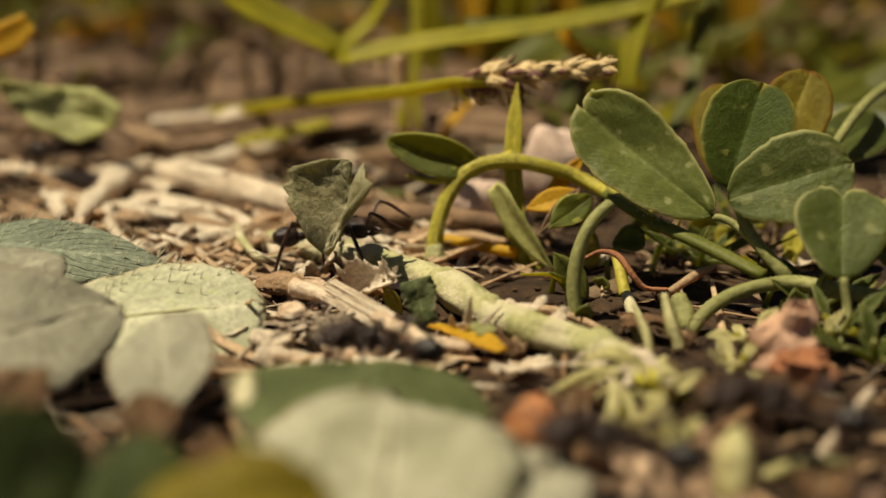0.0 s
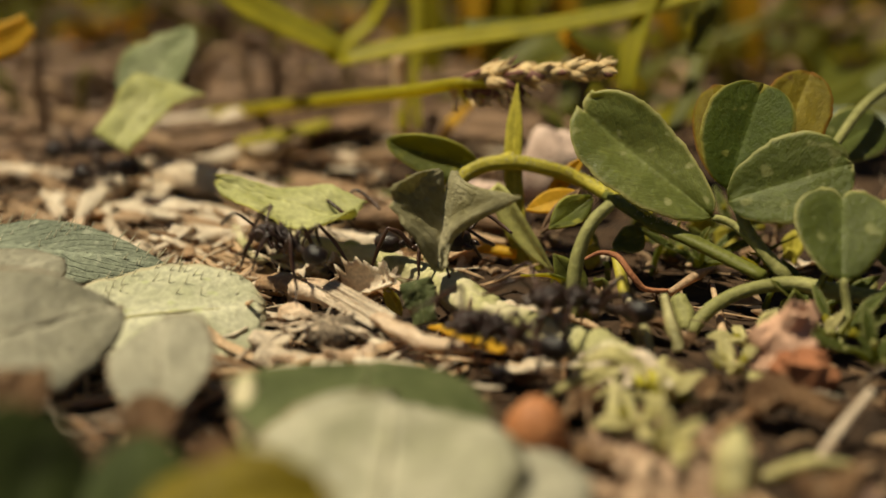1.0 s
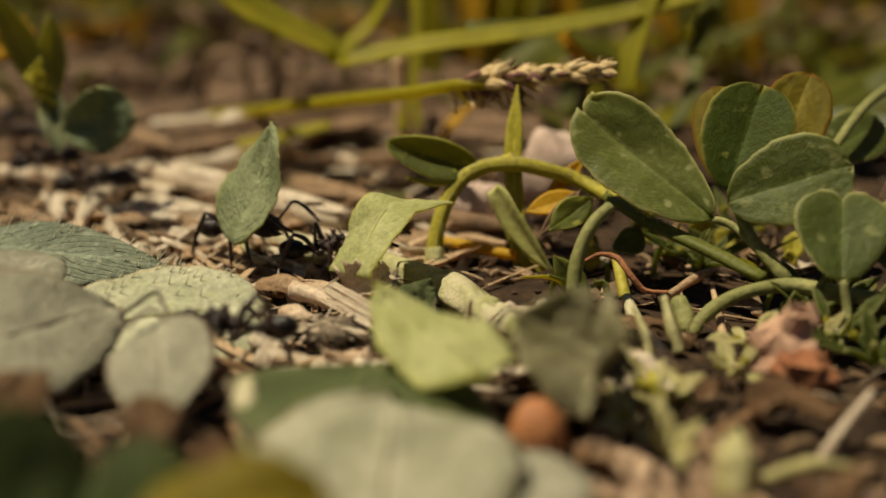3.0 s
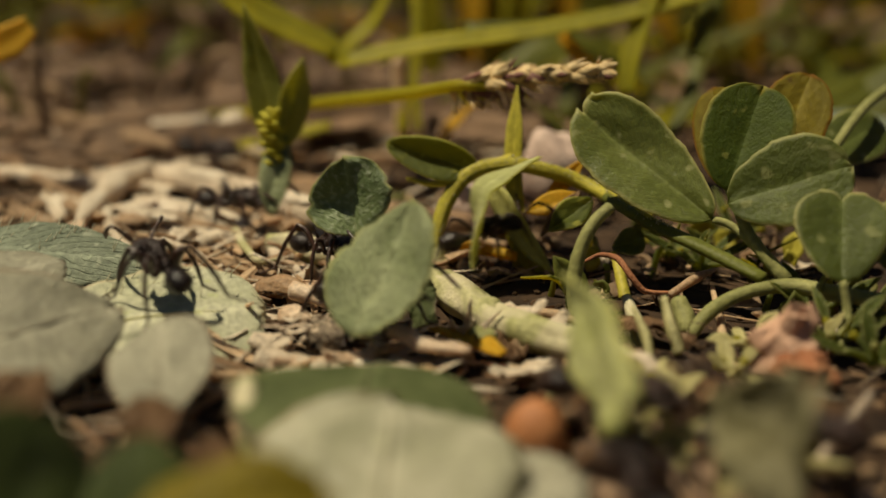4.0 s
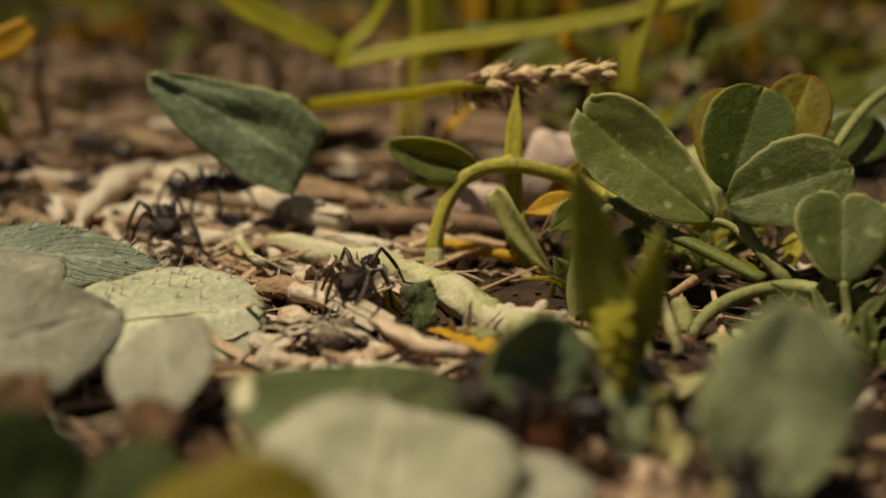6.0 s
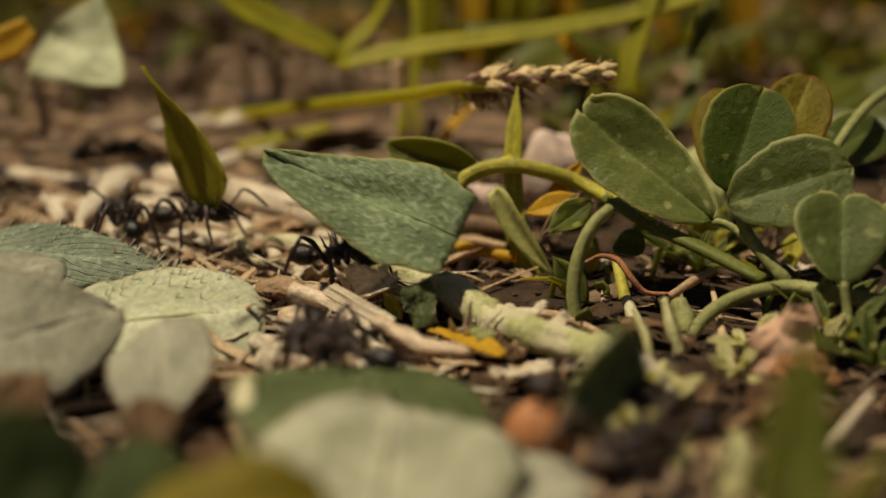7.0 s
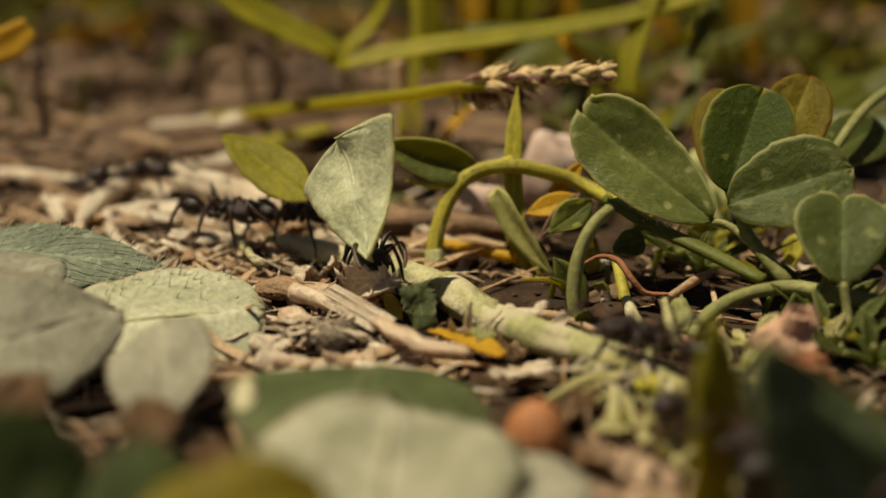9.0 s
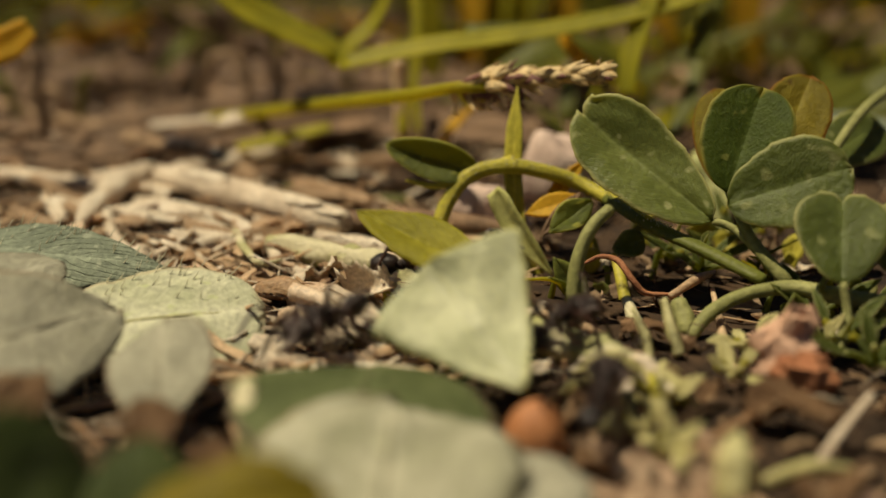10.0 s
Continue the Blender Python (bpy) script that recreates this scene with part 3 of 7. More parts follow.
# ---- sticks and straw that can be told apart ----
def grey_twig():
    """A bleached twig in worn, overlapping layers of bark."""
    pts = [Vector(p) for p in ((-23.1, 96.8, 1.5), (-19.7, 93.9, 1.5), (-15.8, 90.5, 1.5), (-11.9, 87.1, 1.5), (-9.2, 84.8, 1.5), (-7.0, 83.1, 1.5))]
    ob = base("grey_twig", pts[0], "bleached grey twig lying across the trail", "twig")
    part("wood", tube(pts, [0.9, 1.15, 1.2, 1.15, 1.1, 0.85], 60, 20, 0.14, ridges=9), M_WOOD, ob, origin=pts[0])
    for k, (f, ln, wd, up) in enumerate(((0.4, 7.0, 1.3, 0.35), (1.5, 6.0, 1.0, -0.2), (2.6, 6.5, 1.2, 0.3), (3.4, 5.0, 0.9, 0.0))):
        q = pts[int(f)].lerp(pts[int(f) + 1], f % 1) - pts[0] + Vector((0.25, -0.75, 0.75 + up))
        d = (pts[4] - pts[1]).normalized() + Vector((0, 0, 0.03))
        part("bark_strip", leaf(ln, wd, "lens", cup=-1.0, bend=-0.12, ragged=0.2, wave=0.08, seed=70.0 + k, thick=0.1, n=20, m=8), M_PALE, ob, "pale peeling strip of bark", turn=stand(q, q + d, (0.2, -0.6, 0.8)))
    return ob


grey_twig()
stalk("brown_twig", [(-7.2, 84.1, 1.2), (-3.8, 84.4, 1.2), (0.2, 84.1, 1.2), (5.0, 82.4, 1.2)], [0.85, 0.95, 0.85, 0.6], M_BROWN, "smooth dark brown twig", "twig", 20, 12, 0.2)
stalk("pale_root", [(-26.0, 83.5, 1.3), (-26.2, 88.9, 1.3), (-25.9, 95.0, 1.3), (-24.7, 99.2, 1.3)], [0.4, 0.95, 1.25, 0.9], M_PALE, "knotty bleached root at the end of a twig", "root", 18, 14, 0.5)
stalk("pale_root", [(-26.6, 94.8, 0.8), (-25.4, 88.2, 0.8), (-22.8, 81.3, 0.8), (-20.7, 78.4, 0.8)], [0.7, 0.5, 0.38, 0.2], M_PALE, "thin bleached root fork", "root", 16, 10, 0.3)
stalk("pale_twig", [(-22.3, 98.4, 1.2), (-18.6, 101.6, 1.2), (-15.3, 105.8, 1.2), (-13.0, 112.3, 1.2), (-11.1, 118.5, 1.2)], [0.8, 1.05, 1.1, 1.1, 0.8], M_PALE, "pale peeled twig with a green tip", "twig", 20, 12, 0.3)
stalk("pale_twig", [(-47.5, 127.5, 1.6), (-36.6, 117.5, 1.6), (-28.6, 110.0, 1.6), (-21.9, 104.5, 1.5)], [0.55, 0.75, 0.75, 0.5], M_TAN, "long tan dry stalk on the litter", "twig", 24, 12, 0.2)
stalk("pale_twig", [(-39.6, 100.8, 0.8), (-34.2, 98.8, 0.8), (-27.3, 96.0, 0.8)], [0.6, 0.7, 0.5], M_WOOD, "thin dry stalk on the litter", "twig", 16, 10, 0.2)
stalk("straw_tube", [(-8.9, 68.4, 1.5), (-7.7, 67.6, 1.5), (-6.4, 66.5, 1.3)], [0.6, 0.5, 0.42], M_HUSK, "hollow brown straw with an open end", "straw", 14, 14, 0.15, open_end=True)
def ridged_straw():
    """A flattened straw: fine lengthwise ridges, one split end, and the rounder stretch that it broke from."""
    at, tip = Vector((-7.1, 67.6, 1.9)), Vector((-3.1, 62.4, 1.7))
    ob = base("ridged_straw", at, "flattened ridged pale straw, split along its length", "straw")
    m = stand((0, 0, 0), tip - at, (-0.15, -0.45, 0.85))
    for k, (off, wd) in enumerate(((-0.52, 0.62), (0.02, 0.55), (0.5, 0.5))):
        part("strip", leaf((tip - at).length * (1.0 - 0.06 * k), wd, "strip", cup=-0.8, ragged=0.12, wave=0.06, seed=60.0 + k, thick=0.12, n=18, m=6), M_PALE, ob, turn=m @ Matrix.Translation((off, 0.15 * k, -0.12 * abs(off))))
    for k in range(9):
        x = -0.8 + 0.2 * k
        part("rib", tube([(x, 0.1, 0.08 - 0.15 * abs(x)), (x * 0.95, 3.0, 0.1 - 0.15 * abs(x)), (x * 0.9, 6.0, 0.08 - 0.15 * abs(x))], [0.035, 0.05, 0.03], 8, 5, 0.3), M_WOOD if k % 2 else M_PALE, ob, turn=m)
    part("tube", tube([(3.4, -4.4, -0.3), (4.8, -6.2, -0.3), (6.4, -7.8, -0.4), (8.4, -8.4, -0.5)], [0.5, 0.56, 0.5, 0.36], 24, 14, 0.7, open_end=True, flat=0.75), M_HUSK, ob, "pinkish round stretch with an open end")
    return ob


ridged_straw()
for at, tip, wd, sd in (((-18.8, 83.0, 0.9), (-14.5, 82.0, 1.0), 2.0, 3.0), ((-24.1, 92.2, 0.9), (-16.2, 87.2, 1.0), 2.2, 8.0), ((-28.8, 100.0, 1.0), (-21.5, 92.8, 1.2), 2.6, 11.0), ((-22.0, 87.8, 0.9), (-15.8, 83.6, 1.0), 2.0, 13.0), ((-14.5, 84.7, 0.8), (-16.9, 80.3, 0.9), 1.8, 15.0), ((-30.6, 91.8, 1.0), (-24.7, 87.5, 1.0), 2.2, 17.0), ((-9.1, 83.3, 0.8), (-3.6, 79.6, 0.9), 1.9, 19.0)):
    thing("split_straw", leaf((Vector(tip) - Vector(at)).length, wd, "strip", cup=-2.6, ragged=0.3, wave=0.2, seed=sd, thick=0.16, n=20, m=12), M_PALE, at,
          "short split bleached straw, open along its side", "straw", turn=stand(at, tip, (0.0, -0.5, 0.9)))
stalk("green_stub", [(-14.6, 82.2, 1.0), (-13.3, 78.3, 1.0), (-11.9, 75.4, 1.0), (-10.6, 76.2, 1.0)], [0.34, 0.3, 0.22, 0.1], M_RUNNER, "forked green stalk stub", "stalk", 14, 10, 0.2)
stalk("leaning_straw", [(16.1, 48.3, -0.3), (18.1, 50.7, 0.7), (20.4, 53.1, 1.8)], [0.18, 0.24, 0.2], M_WOOD, "thin straw leaning in the litter", "straw", 14, 10, 0.15)
stalk("leaning_straw", [(16.6, 70.7, 0.9), (16.1, 65.2, 0.0), (15.8, 60.8, -0.6)], [0.14, 0.3, 0.4], M_STRAW, "split straw standing in the soil", "straw", 14, 10, 0.3)
stalk("thin_straw", [(2.9, 68.3, 0.4), (4.9, 67.8, 0.4), (7.2, 66.9, 0.4), (8.9, 64.6, 0.4)], [0.2, 0.3, 0.3, 0.2], M_STRAW, "thin bleached straw beside the runner", "straw", 12, 8, 0.3)
stalk("thin_straw", [(13.8, 69.6, 0.8), (15.7, 70.9, 1.5), (17.0, 72.0, 1.6)], [0.25, 0.3, 0.12], M_STRAW, "thin pointed straw beside the clover", "straw", 12, 8, 0.2)

# ---- leaves ----
LOOK_BACK = Vector((-0.55, -0.80, 0.25))


def leaf_thing(name, at, tip, facing, width, material, label, category="leaf", group="", rib=M_RUNNER, rib_radius=0.0, side=1, **kw):
    """A leaf of a blade and its midrib."""
    at, tip = Vector(at), Vector(tip)
    ob = base(name, at, label, category, group)
    m = stand((0, 0, 0), tip - at, facing)
    part("blade", leaf((tip - at).length, width, **kw), material, ob, turn=m)
    for k in ("thick", "n", "m"):
        kw.pop(k, None)
    part("midrib", midrib((tip - at).length, width, rib_radius or 0.02 * width + 0.05, side, **kw), rib, ob, turn=m)
    return ob


def hairs(ob, count, length, spots):
    """Short stiff hairs along a leaf's upper side and margin."""
    bm = bmesh.new()
    for k in range(count):
        at, way = spots()
        side = Vector((rnd(-1, 1), rnd(-1, 1), rnd(-0.3, 0.3))) * 0.35
        tip = at + (way + side).normalized() * length * rnd(0.5, 1.2)
        tube([at, (at + tip) / 2 + side * 0.1, tip], [0.045, 0.035, 0.012], 3, 4, 0, bm)
    h = new("hairs", mesh_of("hairs", bm, M_HAIR))
    h.parent = ob
    return h


# clover: one long folded leaflet before the arching stalk, then two leaves of three leaflets on their own stalks
def clover():
    root = (20.1, 68.0, 2.4)
    ob = base("clover_plant", root, "green clover plant with rounded spotted leaflets", "clover")

    def leaflet(at, tip, facing, width, material, label="", **kw):
        at, tip = Vector(at), Vector(tip)
        m = stand(at - Vector(root), tip - Vector(root), facing)
        return part("leaflet", leaf((tip - at).length, width, **kw), material, ob, label, turn=m)

    leaflet((16.5, 71.5, 5.1), (8.5, 76.1, 11.0), (-0.40, -0.68, 0.72), 6.0, M_CLOVER_PALE, "broad green leaflet with pale specks", shape="heart", left="round", notch=0.05, fold=0.36, bend=0.3, wave=0.22, ragged=0.05, thick=0.22, seed=2.2, n=40, m=18)
    leaflet((17.2, 71.1, 6.9), (19.6, 74.0, 12.8), (-0.3, -0.9, 0.25), 5.6, M_CLOVER_DEEP, "deep green rounded leaflet", shape="round", fold=0.28, wave=0.10, ragged=0.03, seed=4.1, n=36, m=16, notch=0.10)
    leaflet((17.1, 70.3, 6.3), (24.0, 69.4, 8.9), (0.0, -0.80, 0.58), 5.6, M_CLOVER, "", shape="round", fold=0.22, bend=-0.25, wave=0.16, ragged=0.06, seed=6.3, n=36, m=16)
    leaflet((20.2, 74.0, 6.4), (23.9, 78.7, 12.7), (-0.25, -0.95, 0.1), 4.6, M_CLOVER_OLD, "yellowing leaflet lit from behind", shape="round", fold=0.1, cup=0.3, wave=0.15, ragged=0.06, seed=8.0, n=36, m=16)
    leaflet((17.9, 74.0, 6.4), (17.5, 78.4, 11.9), (-0.5, -0.85, 0.1), 3.4, M_CLOVER_OLD, "yellowing rounded leaflet", shape="round", fold=0.2, wave=0.08, seed=9.0, n=20)
    leaflet((22.1, 63.7, 3.6), (22.8, 67.2, 7.9), (-0.15, -0.93, 0.35), 5.9, M_CLOVER, "", shape="heart", fold=0.1, cup=0.12, wave=0.1, seed=11.0, n=24, notch=0.1)
    leaflet((24.7, 64.9, 4.2), (27.9, 66.8, 6.6), (-0.15, -0.93, 0.35), 5.0, M_CLOVER, "", shape="round", fold=0.1, wave=0.1, seed=12.0, n=20)
    leaflet((25.4, 80.0, 6.8), (31.0, 84.6, 8.3), (-0.25, -0.85, 0.5), 4.2, M_CLOVER, "", shape="round", fold=0.1, wave=0.1, seed=13.0, n=20)
    for pts, r in (([(17.0, 73.0, 8.1), (17.5, 71.5, 6.7), (18.5, 69.7, 4.4), (20.3, 68.0, 2.3)], [0.2, 0.32, 0.36, 0.45]),
                   ([(16.6, 71.5, 5.0), (17.7, 70.9, 4.7), (19.2, 69.4, 3.4), (20.3, 68.0, 2.2)], [0.25, 0.25, 0.3, 0.4]),
                   ([(22.2, 63.7, 3.7), (22.4, 63.1, 1.8), (21.5, 61.6, 0.4)], [0.22, 0.28, 0.3]),
                   ([(25.1, 77.9, 7.1), (29.1, 83.0, 9.7), (34.1, 89.5, 10.5)], [0.3, 0.35, 0.4])):
        part("petiole", tube(pts, r, 16, 10, 0.06), M_DARK_STEM if pts[0][1] > 78 else M_GREY_STEM, ob, "", origin=pts[0])
    return ob


clover()
leaf_thing("small_leaf", (2.3, 78.8, 6.3), (-3.8, 79.8, 7.9), (0.12, -0.96, 0.12), 2.7, M_OLIVE, "small dark green leaf with a yellow rim", rib=M_STEM, shape="egg", fold=0.55, bend=-0.35, wave=0.12, seed=3.0)
stalk("leaf_stalk", [(-2.4, 78.9, 5.7), (-0.6, 78.5, 5.4), (1.6, 78.5, 5.7), (3.2, 79.0, 6.6), (4.6, 79.6, 7.0)], [0.14, 0.22, 0.26, 0.28, 0.3], M_STEM, "thin yellow-green leaf stalk beside the arch", "stalk", 24, 10, 0.1)
leaf_thing("yellow_leaf", (9.1, 77.3, 5.0), (5.4, 76.9, 3.9), (-0.3, -0.7, 0.6), 1.7, M_YELLOW, "narrow yellowed leaf behind the stalk", shape="lens", fold=0.3, bend=0.2)
leaf_thing("yellow_leaf", (9.6, 80.0, 6.8), (6.6, 78.1, 4.2), (0.2, -0.9, 0.4), 1.1, M_YELLOW, "narrow orange-yellow leaf behind the stalk", shape="lens", fold=0.3)
leaf_thing("small_leaf", (9.6, 75.3, 5.2), (6.7, 73.7, 3.6), (0.1, -0.7, 0.7), 2.0, M_OLIVE, "small yellow-green leaf under the stalk", shape="lens", fold=0.35, wave=0.15)
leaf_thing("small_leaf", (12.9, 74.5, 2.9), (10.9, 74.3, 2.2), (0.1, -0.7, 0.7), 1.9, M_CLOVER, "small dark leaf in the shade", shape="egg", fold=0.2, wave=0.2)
leaf_thing("dry_leaf_curl", (6.3, 75.5, 2.7), (9.1, 77.4, 5.3), (-0.3, -0.8, 0.5), 0.9, M_BROWN, "thin curled brown leaf", shape="lens", fold=0.8)
leaf_thing("yellow_chip", (-0.4, 64.2, 0.8), (3.4, 60.3, 0.9), (0.0, -0.25, 1.0), 1.3, M_YELLOW, "orange-yellow leaf scrap on the litter", shape="strip", left="lens", fold=0.2, wave=0.15, ragged=0.2)
leaf_thing("torn_leaf", (-1.6, 67.0, 2.5), (-1.0, 65.6, 0.3), (-0.2, -0.9, 0.25), 2.0, M_SHADE_LEAF, "small torn grey-green leaf scrap", rib=M_SHADE_LEAF, shape="strip", ragged=0.16, wave=0.25, n=26, m=14)
def torn_stalk():
    """A split stalk end, frayed into fibres, with a green scrap inside."""
    at, tip = Vector((-5.6, 68.2, 1.0)), Vector((-3.0, 68.0, 2.2))
    ob = base("torn_stalk", at, "torn pale stalk end with frayed fibres", "stalk")
    m = stand((0, 0, 0), tip - at, (-0.2, -0.6, 0.8))
    part("sheath", leaf((tip - at).length, 2.3, "strip", cup=2.4, ragged=0.35, wave=0.15, seed=41.0, thick=0.14, n=20, m=12), M_PALE, ob, "bleached split sheath", turn=m)
    part("scrap", leaf(2.2, 0.9, "lens", cup=1.2, bend=0.5, seed=42.0, thick=0.12, n=12, m=6), M_STEM, ob, "green scrap of the stalk", turn=stand(tip - at - Vector((0.5, 0.4, 0.2)), tip - at + Vector((0.3, -0.6, -1.6)), (-0.3, -0.9, 0.3)))
    for k in range(9):
        q = tip - at + Vector((rnd(-0.5, 0.2), rnd(-0.5, 0.5), rnd(-0.5, 0.5)))
        e = q + Vector((rnd(-0.4, 0.9), rnd(-0.6, 0.4), rnd(-0.3, 1.0))) * 0.9
        part("fibre", leaf((e - q).length, 0.35, "lens", bend=rnd(-0.8, 0.8), cup=0.8, thick=0.06, n=8, m=4, seed=k * 1.3), M_PALE, ob, turn=stand(q, e, (-0.2, -0.8, 0.5)))
    return ob


torn_stalk()


def pale_leaf():
    """A hairy leaf: its broad pale end lies beside the trail, a greyer lobe rises behind it."""
    at, tip = Vector((-22.4, 61.8, 1.0)), Vector((-10.3, 66.1, 1.2))
    ob = base("hairy_leaf", at, "pale green hairy leaf lying flat beside the trail", "leaf")
    shape = dict(shape="round", fold=-0.05, bend=-0.25, wave=0.28, ragged=0.04, seed=5.0)
    m = stand((0, 0, 0), tip - at, (0.0, -0.42, 0.91))
    part("blade", leaf((tip - at).length, 9.4, thick=0.22, n=30, m=18, **shape), M_PALE_LEAF, ob, turn=m)
    part("midrib", midrib((tip - at).length, 9.4, 0.2, **shape), M_RUNNER, ob, turn=m)
    a2, t2 = Vector((-33.8, 74.3, 2.4)), Vector((-17.0, 71.5, 1.7))
    shape2 = dict(shape="egg", fold=-0.1, bend=-0.3, wave=0.3, ragged=0.04, seed=7.0)
    m2 = stand(a2 - at, t2 - at, (0.0, -0.42, 0.91))
    part("far_lobe", leaf((t2 - a2).length, 5.4, thick=0.22, n=28, m=16, **shape2), M_HAIRY, ob, "grey-green lobe edge with stiff hairs", turn=m2)
    lie = leaf_place((tip - at).length, 9.4, **shape)
    lie2 = leaf_place((t2 - a2).length, 5.4, **shape2)

    def spots():
        if rnd(0, 1) < 0.6:
            q = m2 @ lie2(rnd(0.25, 0.98), -1.0 + 1.6 * rnd(0, 1) ** 2)
        else:
            q = m @ lie(rnd(0.3, 0.9), -1.0 + 0.9 * rnd(0, 1) ** 2)
        return q, Vector((0.5, 0.2, 0.8))

    tagged(hairs(ob, 80, 0.85, spots), "stiff pale hairs", kind="stuff")
    return ob


pale_leaf()
leaf_thing("grey_leaf", (-24.6, 53.5, 2.9), (-17.1, 60.5, 3.3), (0.05, -0.62, 0.78), 8.2, M_GREY_LEAF, "grey-green leaf lobe with a thin brown margin", rib=M_GREY_LEAF, shape="egg", ragged=0.05, cup=-0.12, wave=0.35, thick=0.18, seed=1.0, bend=-0.5)
leaf_thing("grey_leaf", (-12.9, 50.4, 1.5), (-14.1, 57.5, 3.8), (-0.05, -0.65, 0.76), 5.3, M_GREY_LEAF, "small grey-green leaf lobe", rib=M_GREY_LEAF, shape="round", ragged=0.05, cup=-0.15, wave=0.3, thick=0.18, seed=2.0, bend=-0.6)
leaf_thing("grey_leaf", (-26.9, 60.0, 3.6), (-21.6, 66.0, 4.1), (0.05, -0.5, 0.86), 5.8, M_GREY_LEAF, "grey-green leaf lobe overlapped by another", rib=M_GREY_LEAF, shape="egg", cup=-0.2, wave=0.2, thick=0.3, seed=3.0, bend=-0.4)
leaf_thing("green_leaf", (-4.3, 44.9, 2.1), (-3.3, 55.4, 2.2), (0.0, -0.55, 0.85), 12.6, M_SHADE_LEAF, "broad green leaf, its sunlit sheen added as a pale sheet", rib=M_SHADE_LEAF, shape="round", ragged=0.08, cup=-0.15, bend=-0.5, wave=0.2, thick=0.3, seed=14.0)
# Added sheet: its pale colour is the sunlit sheen of the green leaf above.
leaf_thing("broad_leaf", (-2.7, 37.5, 2.0), (-2.1, 49.8, 2.8), (0.05, -0.5, 0.86), 11.5, M_SHEEN_LEAF, "pale sheet standing in for the green leaf's sunlit sheen", rib=M_SHEEN_LEAF, shape="round", ragged=0.07, cup=-0.15, bend=-0.45, wave=0.55, thick=0.2, seed=4.0, n=30, m=20)
leaf_thing("broad_leaf", (3.8, 40.4, 1.4), (3.5, 46.9, 1.9), (0.05, -0.5, 0.86), 5.0, M_GREY_LEAF, "pale curled leaf lying before a seed", rib=M_GREY_LEAF, shape="round", cup=-0.3, bend=-0.5, wave=0.3, thick=0.3, seed=24.0)
# These two leaves get their shade from M_DEEP_SHADE's colour; the sun reaches them.
leaf_thing("dark_leaf", (-13.8, 35.0, 4.1), (-14.2, 40.1, 6.8), (0.45, -0.88, -0.12), 6.0, M_DEEP_SHADE, "deep green leaf with shade put into its colour", rib=M_DEEP_SHADE, shape="round", cup=-0.2, wave=0.2, seed=6.0)
leaf_thing("dark_leaf", (-10.4, 36.7, 2.8), (-11.4, 42.6, 4.8), (0.3, -0.9, 0.1), 4.6, M_DEEP_SHADE, "low deep green leaf with shade put into its colour", rib=M_DEEP_SHADE, shape="egg", cup=-0.2, wave=0.2, seed=16.0)
leaf_thing("yellow_green_leaf", (-6.6, 34.9, 3.7), (-7.3, 38.7, 5.9), (0.15, -0.85, 0.40), 6.6, M_GOLD_LEAF, "dull golden-green leaf in the shade", rib=M_GOLD_LEAF, shape="round", cup=-0.2, wave=0.35, ragged=0.22, seed=7.0)

# ---- grass ----
def grass(pts, widths, facing, material, label, **kw):
    if pts[0][1] > 100 and min(q[2] for q in pts) > 5:
        near = 0.86
        pts = [(q[0] * near, q[1] * near, 26 + (q[2] - 26) * near) for q in pts]
        widths = [v * near for v in widths]
    return thing("tall_grass", blade(pts, widths, facing, **kw), material, pts[0], label, "grass", "grass round the trail")


grass([(5.3, 77.4, 0.0), (5.1, 78.3, 2.5), (4.8, 79.4, 6.1), (4.9, 80.3, 9.0), (5.0, 81.2, 11.6)], [1.1, 1.3, 1.4, 1.25, 0.05], LOOK_BACK, M_STEM, "upright green grass blade with a sharp tip", fold=0.35)
grass([(3.3, 77.6, 5.3), (3.9, 77.3, 4.6), (4.8, 76.8, 3.1), (6.0, 76.2, 1.5), (7.3, 75.7, 0.0)], [1.0, 1.6, 1.7, 1.2, 0.1], (-0.65, -0.45, 0.6), M_FOLD, "grass blade folded over towards the soil", fold=0.4)
grass([(6.7, 77.1, -0.3), (5.7, 77.4, 0.6), (4.6, 78.0, 2.6), (4.0, 78.7, 4.6)], [1.2, 1.4, 1.1, 0.5], (-0.1, -0.9, 0.2), M_STEM, "sheath at the foot of a grass shoot", fold=0.5)
FAR = "long green grass blade behind the trail"
grass([(-24.2, 117.9, 17.9), (-19.4, 116.4, 13.3), (-15.1, 115.7, 11.0), (-10.6, 115.0, 9.0), (-9.8, 114.9, 7.7)], [1.9, 2.8, 3.1, 2.4, 1.4], (-0.3, -0.5, 0.85), M_BLADE, FAR, fold=0.25)
grass([(-10.6, 114.8, 7.5), (-8.7, 115.1, 9.3), (-6.3, 115.8, 11.5), (-4.5, 117.0, 15.4)], [1.2, 2, 2, 1.6], (-0.7, -0.6, 0.4), M_BLADE, FAR, fold=0.4)
grass([(-9.7, 113.6, 8.0), (-1.3, 113.8, 9.5), (6.1, 114.1, 10.4), (15.6, 114.4, 12.0), (24.9, 114.7, 14.3)], [2, 2.3, 2.1, 2, 1.6], (0, -0.6, 0.8), M_BLADE, FAR, fold=0.25)
grass([(2.0, 118.7, 10.3), (11.8, 118.2, 10.6), (22.0, 118.5, 12.6)], [1.8, 2, 1.8], (0, -0.6, 0.8), M_BLADE_DARK, FAR, fold=0.25)
